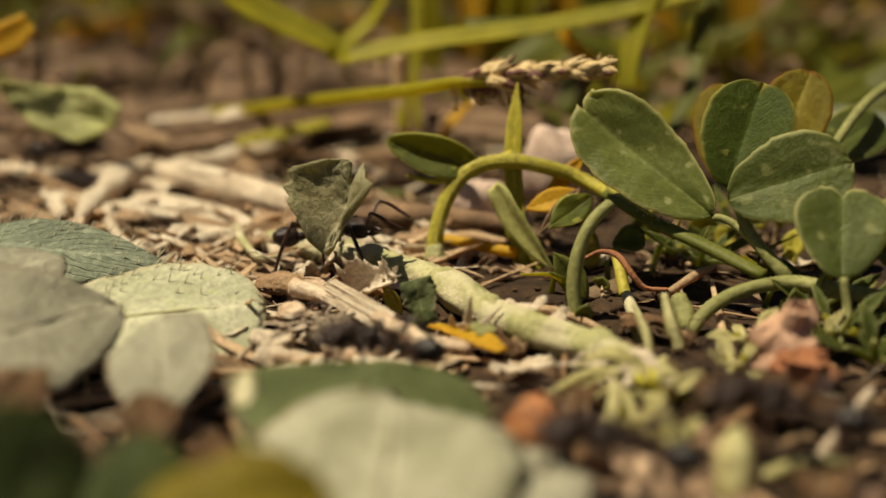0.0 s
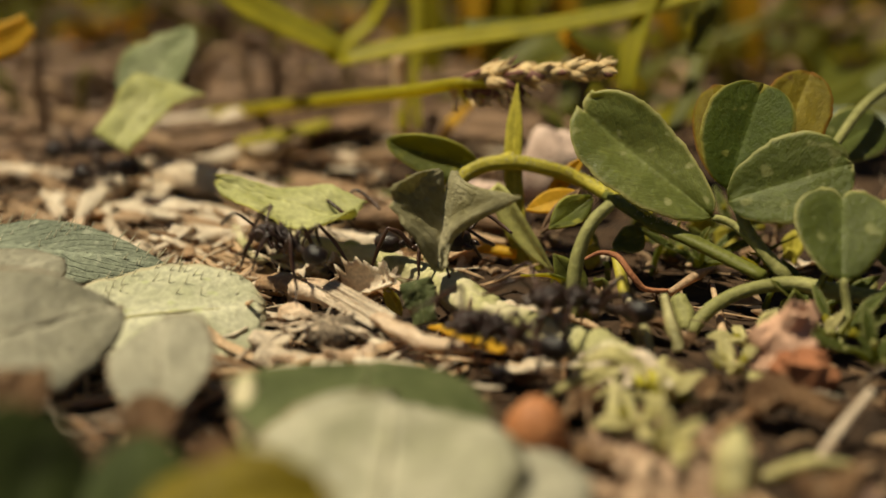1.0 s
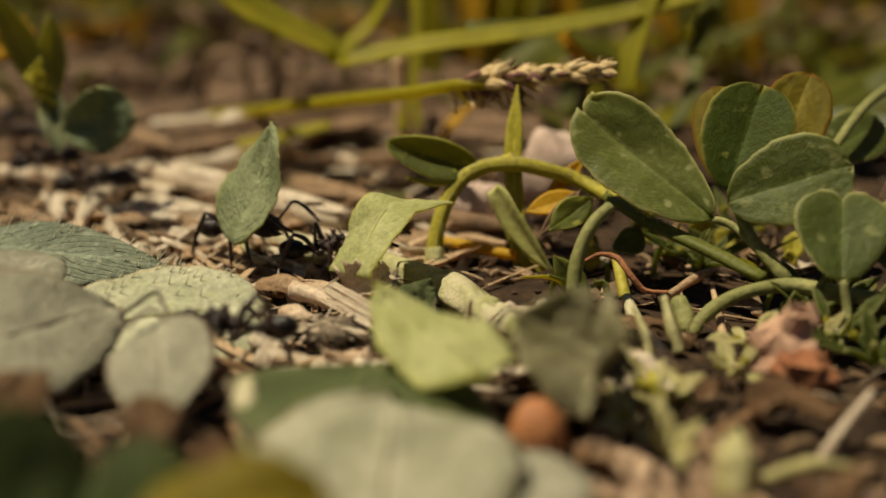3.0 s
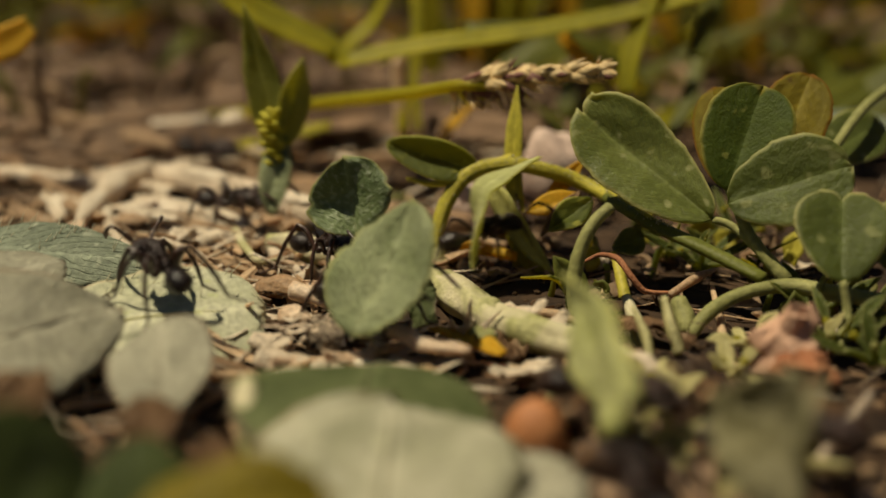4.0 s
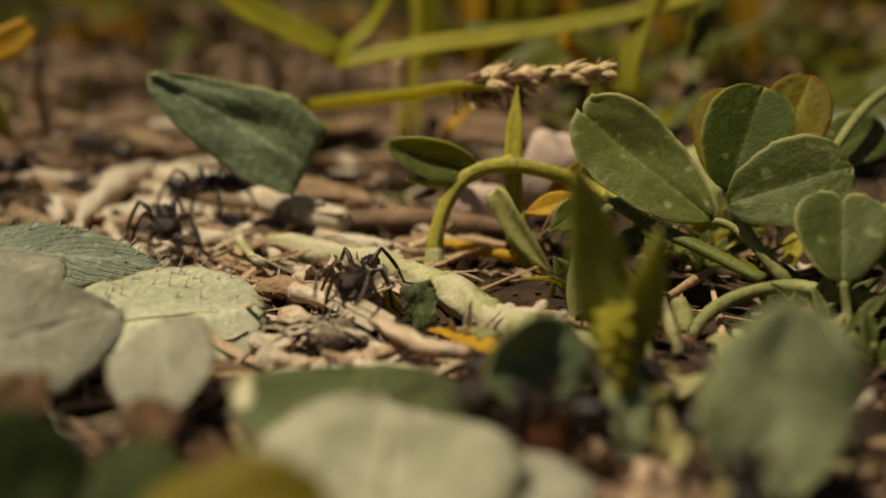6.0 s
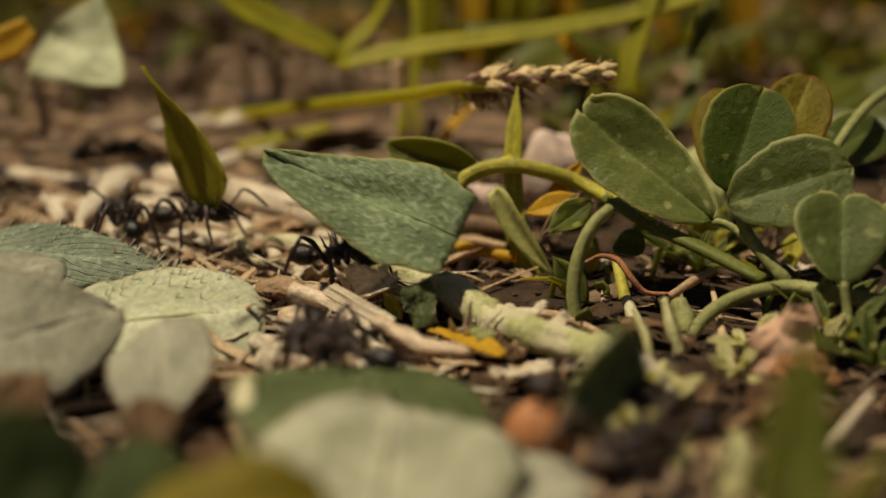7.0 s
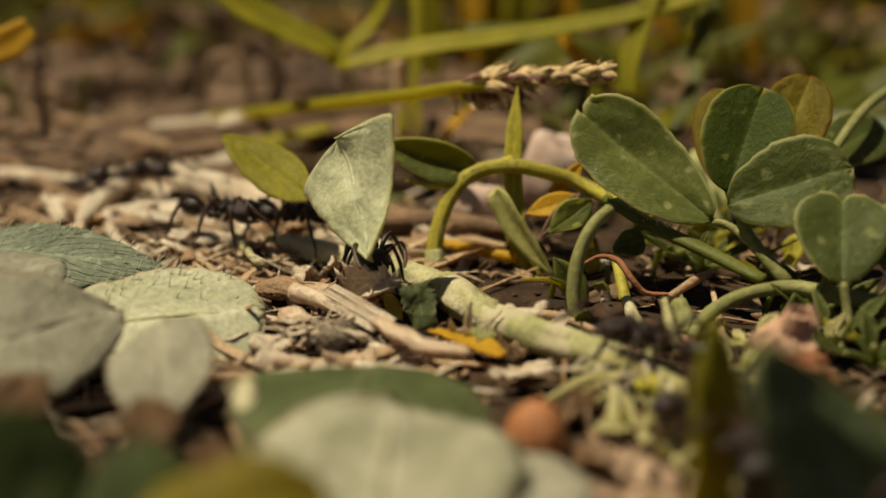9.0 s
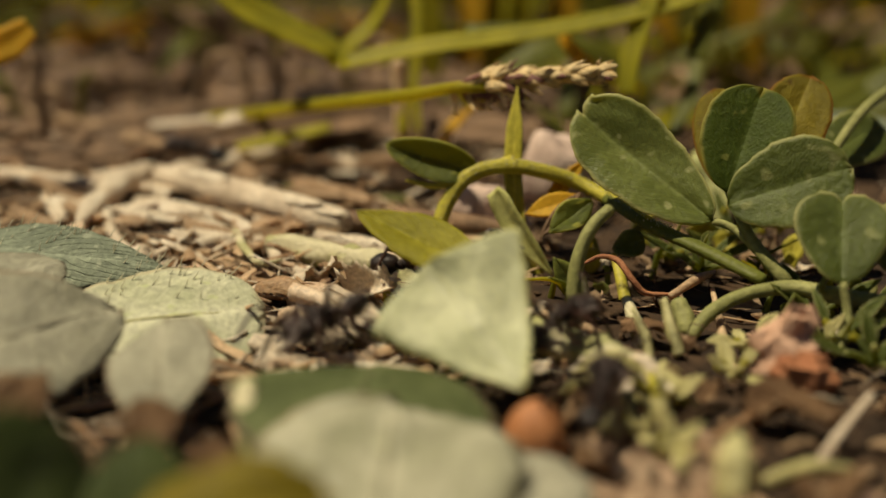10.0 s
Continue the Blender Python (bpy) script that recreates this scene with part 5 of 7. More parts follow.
def trail_litter():
    """Bleached fibres, flakes and husks where the trail runs."""
    for mat, count, name, label in ((M_PALE, 300, "bleached_flakes", "bleached flakes and fibres of dry plants on the trail"), (M_STRAW, 220, "straw_flakes", "straw-coloured flakes on the trail")):
        bm = bmesh.new()
        for k in range(count):
            y = rnd(57, 108)
            x = rnd(-0.42, 0.02) * y
            if y > 88 and k % 2 or (mat is M_PALE and y > 82 and k % 4):
                continue
            z = height(x, y)
            if abs(x + 3.1 - (74.6 - y) * 0.85) < 2.2 and y < 81 or (laid(x, y) and k % 3):
                continue
            ln, w = rnd(1.2, 6.5), rnd(0.15, 0.95)
            sd, cu, wv = rnd(0, 50), rnd(-1.5, 1.5), rnd(0, 0.35)
            turn = Matrix.Translation((x, y, z + rnd(0.3, 1.1))) @ Euler((rnd(-0.5, 0.5), rnd(-0.4, 0.4), rnd(0.6, 2.2))).to_matrix().to_4x4()

            def place(u, v):
                h = w * 0.5 * (1 + 0.8 * noise.noise((u * 4, sd, v * 2))) * (0.3 + 0.7 * math.sin(math.pi * (0.06 + 0.88 * u)))
                return turn @ Vector((v * h + 0.3 * math.sin(3 * u + sd), (u - 0.5) * ln * (1 + 0.25 * noise.noise((v * 3, sd, 2))), cu * v * v * h + wv * math.sin(4 * u + sd)))

            sheet(6, 3, place, 0.07, bm)
        thing(name, bm, mat, (0, 0, 0), label, "litter", kind="stuff")


trail_litter()


def fibres():
    """Fine dry fibres and rootlets, and larger papery husks among them."""
    for mat, count, label in ((M_PALE, 210, "fine bleached plant fibres on the trail"), (M_BROWN, 260, "fine brown rootlets and fibres")):
        bm = bmesh.new()
        for k in range(count):
            x, y, z = near_spot(48, 130, 1.1)
            if x > 0.03 * y and k % 3 and mat is M_PALE:
                continue
            a, ln = rnd(0, 6.3), rnd(2, 8)
            d = Vector((math.cos(a), math.sin(a) * 0.8, 0)) * ln * 0.5
            c = Vector((x, y, z + rnd(0.4, 1.3)))
            s = Vector((rnd(-1, 1), rnd(-1, 1), rnd(0, 0.8))) * ln * 0.16
            tube([c - d, c - d * 0.4 + s, c + d * 0.3 - s * 0.7, c + d + Vector((0, 0, rnd(-0.4, 0.8)))], [0.02, rnd(0.03, 0.07), 0.045, 0.015], 8, 5, 0.3, bm)
        thing("plant_fibres", bm, mat, (0, 0, 0), label, "litter", kind="stuff")
    for k in range(76):
        y = rnd(56, 100) if k % 3 else rnd(95, 150)
        x = (rnd(-0.42, 0.06) if k % 5 else rnd(0, 0.36)) * y
        if laid(x, y):
            continue
        ln, w = rnd(2.2, 5.5), rnd(0.9, 2.2)
        if y > 95:
            ln, w = ln * 1.25, w * 1.2
        mat = random.choice((M_PALE, M_STRAW, M_CHIP, M_PALE, M_BROWN) if y < 82 else (M_TAN, M_STRAW, M_CHIP, M_TAN, M_BROWN) if y < 95 else (M_BROWN, M_BROWN, M_CHIP, M_DEAD))
        bm = leaf(ln, w, random.choice(("lens", "strip", "egg")), ragged=0.3, wave=0.3, bend=rnd(-1.0, 1.2), cup=rnd(-2.0, 2.2), fold=rnd(-0.3, 0.3), seed=k * 1.7, thick=0.08, n=14, m=8)
        m = Matrix.Translation((x, y, height(x, y) + rnd(0.5, 0.9))) @ pose(0, 0, 0, rnd(-15, 15), rnd(-20, 20), rnd(30, 140) + (180 if k % 2 else 0))
        thing("dry_husk", bm, mat, (0, 0, 0), "curled papery husk of a dry plant", "husk", "husks on the trail", turn=m)


fibres()


def shreds():
    """Curled shreds of dry stalk heaped beside the runner."""
    for k in range(30):
        y, x = rnd(65.5, 78), 0
        x = rnd(-0.145, -0.045) * y if k < 34 else rnd(-0.05, 0.03) * y
        if laid(x, y) and k % 2:
            continue
        ln, w = rnd(1.3, 3.4), rnd(0.5, 1.3)
        bm = leaf(ln, w, random.choice(("strip", "lens", "egg")), ragged=0.45, wave=0.3, bend=rnd(-1.8, 1.8), cup=rnd(-2.6, 2.6), seed=k * 2.1, thick=0.06, n=14, m=8)
        m = Matrix.Translation((x, y, height(x, y) + rnd(0.5, 1.1))) @ pose(0, 0, 0, rnd(-35, 45), rnd(-40, 40), rnd(0, 360))
        thing("dry_shred", bm, random.choice((M_PALE, M_PALE, M_HUSK, M_STRAW, M_PALE)), (0, 0, 0), "curled shred of dry stalk beside the runner", "shred", "shreds on the trail", turn=m)


shreds()


def trail_bits():
    """The crumbly clod, the papery strips before it and the white splinters beside the runner."""
    clod = base("fibrous_clod", (-6.6, 63.6, 0.4), "crumbly grey-brown clod of soil and fibre", "clod")
    for k in range(7):
        part("lump", blob((rnd(0.5, 1.2), rnd(0.5, 1.0), rnd(0.35, 0.7)), 0.9, 2.2, 16, 12, k * 3.1), M_CLOD, clod, turn=pose(rnd(-1.6, 1.6), rnd(-1.2, 1.2), rnd(0.1, 0.6), rnd(-20, 20), rnd(-20, 20), rnd(0, 360)))
    for k in range(26):
        a = Vector((rnd(-1.9, 1.9), rnd(-1.4, 1.0), rnd(0.5, 1.0)))
        d = Vector((rnd(-1, 1), rnd(-0.6, 0.6), rnd(-0.3, 0.4)))
        part("fibre", leaf(rnd(0.8, 2.2), rnd(0.12, 0.4), "lens", bend=rnd(-1.4, 1.4), cup=rnd(-1, 1), ragged=0.3, thick=0.05, n=8, m=4, seed=k * 1.9), M_PALE if k % 3 else M_WOOD, clod, turn=stand(a, a + d, (-0.2, -0.5, 0.8)))
    for at, tip, wd, bn, mat in (((-10.0, 61.2, 0.7), (-5.2, 58.6, 0.9), 1.7, 0.9, M_PALE), ((-9.2, 59.8, 0.7), (-4.4, 60.6, 0.9), 1.4, 1.2, M_HUSK), ((-6.4, 58.4, 0.6), (-1.2, 58.2, 0.9), 1.9, 0.7, M_PALE), ((-3.6, 60.9, 0.9), (-6.2, 59.2, 1.3), 1.1, 1.4, M_HUSK),
                                 ((-10.6, 63.5, 0.8), (-8.2, 61.4, 1.3), 1.5, 1.0, M_PALE), ((-9.6, 66.4, 0.8), (-7.4, 64.2, 1.4), 1.2, -1.3, M_HUSK), ((-8.8, 71.6, 0.9), (-4.4, 69.4, 1.0), 1.3, 0.4, M_HUSK), ((-11.6, 72.0, 0.9), (-8.2, 69.6, 1.2), 1.4, -0.6, M_STRAW), ((-6.6, 70.9, 0.8), (-3.8, 68.6, 1.0), 0.9, 0.3, M_PALE)):
        thing("papery_strip", leaf((Vector(tip) - Vector(at)).length, wd, "strip", left="lens", cup=-1.2, bend=bn, ragged=0.25, wave=0.2, seed=at[0], thick=0.09, n=22, m=10), mat, at, "curved papery strip of dry leaf sheath on the trail", "strip", "papery strips on the trail", turn=stand(at, tip, (0.0, -0.55, 0.85)))
    wood = base("white_splinters", (1.4, 63.6, 0.6), "small white splinters of torn sheath beside the runner", "splinter")
    for x, y, tx, ty, tz, wd in ((0, 0, 0.15, -0.1, 2.0, 0.7), (-0.5, -0.3, 0.5, -0.7, 0.7, 0.8), (0.3, -0.5, 1.3, -0.9, 0.5, 0.7), (-0.8, 0.1, -0.2, -0.5, 1.0, 0.5), (0.7, 0.2, 1.2, 0.1, 1.2, 0.4)):
        a = Vector((x, y, 0.2))
        d = Vector((tx, ty, tz))
        part("splinter", leaf(d.length, wd, "wedge", fold=0.4, ragged=0.3, thick=0.12, n=8, m=4, seed=x), M_PALE, wood, turn=stand(a, a + d, (-0.1, -0.9, 0.4)))
    for x, y, r in ((1.9, 62.9, 0.5), (2.6, 62.5, 0.45), (2.2, 62.2, 0.4)):
        thing("green_bud", blob((r, r, r * 0.85), 0.25, 1.1, 12, 9, x), M_GREY_STEM, (0, 0, 0), "small grey-green bud beside the runner", "bud", "buds beside the runner", turn=Matrix.Translation((x, y, 1.0)))


trail_bits()


def sheath_strips():
    """Long torn strips of dry leaf sheath, most of them lying the way the trail runs."""
    rng = random.Random(12)
    for k in range(54):
        y = rng.uniform(62, 100)
        x = rng.uniform(-0.38, -0.06) * y
        if abs(x + 3.1 - (74.6 - y) * 0.85) < 2.0 and y < 81 or (x < -9 and y < 72) or laid(x, y) or laid(x + 3, y - 3):
            continue
        ln, wd = rng.uniform(3.5, 9.5), rng.uniform(0.7, 2.0)
        a = -0.75 + rng.uniform(-0.55, 0.55) + (math.pi if k % 2 else 0) + (1.3 if k % 6 == 0 else 0)
        at = Vector((x, y, height(x, y) + rng.uniform(0.8, 1.3)))
        tip = at + Vector((math.cos(a), math.sin(a), rng.uniform(-0.04, 0.10))) * ln
        bm = leaf(ln, wd, "strip", left=("lens", "strip")[k % 2], cup=rng.uniform(-1.8, 0.4), bend=rng.uniform(-0.5, 0.5), ragged=0.22, wave=0.18, seed=k * 1.3, thick=0.1, n=24, m=10)
        mat = ((M_PALE, M_HUSK, M_PALE, M_STRAW, M_WOOD, M_PALE, M_TAN) if y < 80 else (M_TAN, M_STRAW, M_TAN, M_WOOD, M_TAN, M_PALE, M_BROWN))[k % 7]
        thing("sheath_strip", bm, mat, (0, 0, 0), "long torn strip of dry leaf sheath on the trail", "strip", "sheath strips on the trail", turn=stand(at, tip, (rng.uniform(-0.3, 0.3), -0.4, 0.85)))


sheath_strips()


# bits of dry straw near enough to be told apart
def straw_bits():
    for k in range(46):
        y = rnd(58, 125)
        x = rnd(-0.30, 0.12) * y
        a, ln, r = rnd(-0.5, 0.5) + (math.pi if k % 2 else 0) - 0.3, rnd(3, 9), rnd(0.18, 0.42)
        d = Vector((math.cos(a), math.sin(a), 0)) * ln * 0.5
        c = Vector((x, y, height(x, y) + rnd(0.35, 0.8)))
        lift = Vector((0, 0, rnd(-0.2, 0.3)))
        stalk("straw_piece", [c - d - lift, c + Vector((0, 0, 0.1)), c + d + lift], [r * 0.8, r, r * 0.7], random.choice((M_STRAW, M_PALE, M_STRAW, M_WOOD, M_BROWN)),
              "short broken piece of dry straw", "straw", 8, 8, 0.25, group="straw on the trail")


straw_bits()


def dry_stalks():
    """Longer bleached stalks and twigs lying about where the trail comes in."""
    for k in range(30):
        y = rnd(88, 145)
        x = rnd(-0.42, -0.03) * y
        a, ln, r = rnd(-1.2, 0.8) + (math.pi if k % 2 else 0), rnd(9, 26), rnd(0.16, 0.55)
        d = Vector((math.cos(a), math.sin(a), 0)) * ln * 0.5
        c = Vector((x, y, height(x, y) + r * 0.7 + rnd(0.0, 1.2)))
        lift = Vector((0, 0, rnd(-0.2, 0.8)))
        stalk("dry_stalk", [c - d - lift * 0.2, c + Vector((0, rnd(-0.8, 0.8), 0.2)), c + d + lift], [r * 0.8, r, r * 0.6], random.choice((M_WOOD, M_TAN, M_BROWN, M_TAN, M_BROWN) if y < 112 else (M_WOOD, M_BROWN, M_BROWN)),
              "bleached dry stalk lying on the litter", "stalk", 12, 10, 0.3, group="dry stalks behind the trail")


dry_stalks()


# ---- more grass around, thick behind the trail ----
def meadow():
    # Most blades take the dark copy, so the shade between them is in the colour.
    for mat, count, label in ((M_BLADE, 330, "green grass behind the trail"), (M_BLADE_DARK, 1900, "background grass with shade put into its dark green"), (M_YELLOW, 260, "yellowed grass in the background")):
        bm = bmesh.new()
        for k in range(count):
            if rnd(0, 1) < 0.7:
                y = 172 + 330 * rnd(0, 1) ** 1.3
                x = rnd(-0.75, 0.75) * y
                if (x < -0.04 * y and y < 190) or (x < 0.03 * y and y < 150):
                    continue
            else:
                a, r = rnd(0, 2 * math.pi), rnd(150, 700)
                x, y = r * math.cos(a), 80 + r * math.sin(a)
                if y > 100 and abs(x) < 0.6 * y or (x < 0 and r < 260):
                    continue
            z = height(x, y) - 0.5
            h, w = rnd(18, 55), rnd(1.6, 4.5)
            lean = Vector((rnd(-1, 1), rnd(-1, 1), 0)) * h * rnd(0.1, 0.9)
            root = Vector((x, y, z))
            blade([root, root + Vector((0, 0, h * 0.5)) + lean * 0.25, root + Vector((0, 0, h * rnd(0.6, 1.0))) + lean], [w * 0.8, w, 0.1],
                  (rnd(-1, 1), rnd(-1, 1), 0.4), 0.3, 0.2, rnd(-1, 1), 6, bm)
        thing("meadow_grass", bm, mat, (0, 0, 0), label, "grass", kind="stuff")


meadow()


def tufts():
    """Low tufts of grass and dead stalks along the far side of the trail."""
    # The many dark tufts cover sunny ground with shade put into their colour.
    for mat, share, label in ((M_BLADE_DARK, 34, "low grass tufts beyond the trail, shade put into their dark green"), (M_BLADE, 5, "low yellow-green grass tufts beyond the trail"), (M_BROWN, 16, "low tufts of brown dead stalks"), (M_YELLOW, 4, "low golden grass tufts")):
        bm = bmesh.new()
        for k in range(share):
            y = rnd(142, 205)
            x = rnd(-0.44, 0.44) * y
            if y < 152 and x < 0:
                y += 14
            for j in range(14):
                q = Vector((x + rnd(-5, 5), y + rnd(-3, 3), 0))
                q.z = height(q.x, q.y) - 0.3
                h = rnd(4, 13)
                lean = Vector((rnd(-1, 1), rnd(-0.7, 0.7), 0)) * h
                blade([q, q + Vector((0, 0, h * 0.55)) + lean * 0.3, q + Vector((0, 0, h * rnd(0.6, 1.0))) + lean], [rnd(0.8, 1.8), rnd(0.8, 2.0), 0.1], (rnd(-1, 1), rnd(-1, 0.5), 0.6), 0.3, 0.15, rnd(-1, 1), 7, bm)
        thing("grass_tufts", bm, mat, (0, 0, 0), label, "grass", kind="stuff")


tufts()


def dead_stems():
    """Thin bent straw stems standing beyond the trail."""
    for k in range(64):
        y = rnd(112, 172)
        x = rnd(-0.40, -0.06) * y if k % 4 else rnd(0.05, 0.4) * y
        q = Vector((x, y, height(x, y)))
        h, lean = rnd(3, 10), Vector((rnd(-1, 1), rnd(-0.5, 0.5), 0)) * rnd(3, 11)
        r = rnd(0.25, 0.6)
        stalk("bent_straw", [q, q + Vector((0, 0, h * 0.8)) + lean * 0.25, q + Vector((0, 0, h)) + lean * 0.7, q + Vector((0, 0, h * rnd(0.4, 0.9))) + lean * 1.3], [r, r, r * 0.8, r * 0.4],
              random.choice((M_STRAW, M_TAN, M_BROWN, M_BROWN, M_TAN, M_BLADE_DARK)), "bent dry straw stem beyond the trail", "straw", 14, 8, 0.15, group="straw stems beyond the trail")


dead_stems()


def fallen_blades():
    """Old grass and leaves lying behind the trail."""
    for mat, count, label in ((M_BLADE, 22, "green grass blades fallen behind the trail"), (M_BLADE_DARK, 45, "deep green grass blades fallen behind the trail"),
                              (M_YELLOW, 11, "orange-yellow dead grass blades"), (M_PALE, 5, "bleached dead grass blades"), (M_BROWN, 80, "brown dead leaves and stalks")):
        bm = bmesh.new()
        for k in range(count):
            y = rnd(108, 190)
            x = rnd(-0.45, 0.5) * y
            if mat in (M_BLADE, M_BLADE_DARK, M_YELLOW) and x < 0.0 * y and (y < 150 or rnd(0, 1) < 0.5):
                continue
            if mat in (M_PALE, M_YELLOW) and x > 0.12 * y:
                continue
            a, ln, w = rnd(-0.6, 0.6) + (1.2 if rnd(0, 1) < 0.25 else 0), rnd(14, 45), rnd(1.2, 3.4)
            d = Vector((math.cos(a), math.sin(a), 0)) * ln * 0.5
            c = Vector((x, y, height(x, y) + rnd(0.4, 3.0)))
            up = Vector((0, 0, rnd(1, 8 if x < -0.1 * y else 17) if mat not in (M_PALE, M_BROWN) else rnd(0, 1.5)))
            blade([c - d, c + Vector((0, rnd(-2, 2), 0.5)) + up * 0.4, c + d + up * (1 if k % 2 else -0.05)], [w * 0.6, w, 0.2], (rnd(-0.4, 0.4), rnd(-0.9, 0.2), 0.8), rnd(0.1, 0.5), 0.2, rnd(-1, 1), 8, bm)
        thing("fallen_grass", bm, mat, (0, 0, 0), label, "grass", kind="stuff")


fallen_blades()


def dead_leaves():
    """Curled brown leaf remains among the litter, more of them off the trail."""
    for k in range(34):
        if k < 6:
            y = rnd(60, 115)
            x = rnd(-0.36, 0.1) * y
        elif k < 13:
            y = rnd(44, 64)
            x = rnd(0.05, 0.42) * y
        else:
            y = rnd(110, 165)
            x = rnd(-0.42, 0.4) * y
        ln, w = rnd(2.6, 5.5), rnd(1.5, 3.2)
        bm = leaf(ln, w, random.choice(("egg", "lens", "round")), ragged=0.25, wave=0.6, bend=rnd(-1.2, 1.2), cup=rnd(-1.0, 1.2), fold=rnd(-0.2, 0.4), seed=k * 2.3, thick=0.1, n=16, m=10)
        m = Matrix.Translation((x, y, height(x, y) + rnd(0.3, 0.7))) @ pose(0, 0, 0, rnd(-8, 10), rnd(-15, 15), rnd(0, 360))
        thing("dead_leaf", bm, M_DEAD, (0, 0, 0), "curled brown dead leaf in the litter", "leaf", "dead leaves in the litter", turn=m)


dead_leaves()


def lawn():
    """Coarse grass all around, beyond what the lens sees well."""
    bm = bmesh.new()
    for k in range(11000):
        a, r = rnd(0, 2 * math.pi), 260 + 4300 * rnd(0, 1) ** 1.5
        x, y = r * math.cos(a), 90 + r * math.sin(a)
        if x < 0 and r < 420 or (y > 0 and abs(x) < 0.5 * y and y < 430):
            continue
        h, w = rnd(25, 70), rnd(4, 10) * (1 + r / 2500)
        root = Vector((x, y, height(x, y) - 1))
        lean = Vector((rnd(-1, 1), rnd(-1, 1), 0)) * h * rnd(0.2, 0.9)
        blade([root, root + Vector((0, 0, h * 0.6)) + lean * 0.3, root + Vector((0, 0, h * rnd(0.6, 1.0))) + lean], [w, w, 0.3], (rnd(-1, 1), rnd(-1, 1), 0.5), 0.3, 0.3, 0, 3, bm)
    thing("lawn_grass", bm, M_BLADE_DARK, (0, 0, 0), "rough green lawn around the trail", "grass", kind="stuff")


lawn()


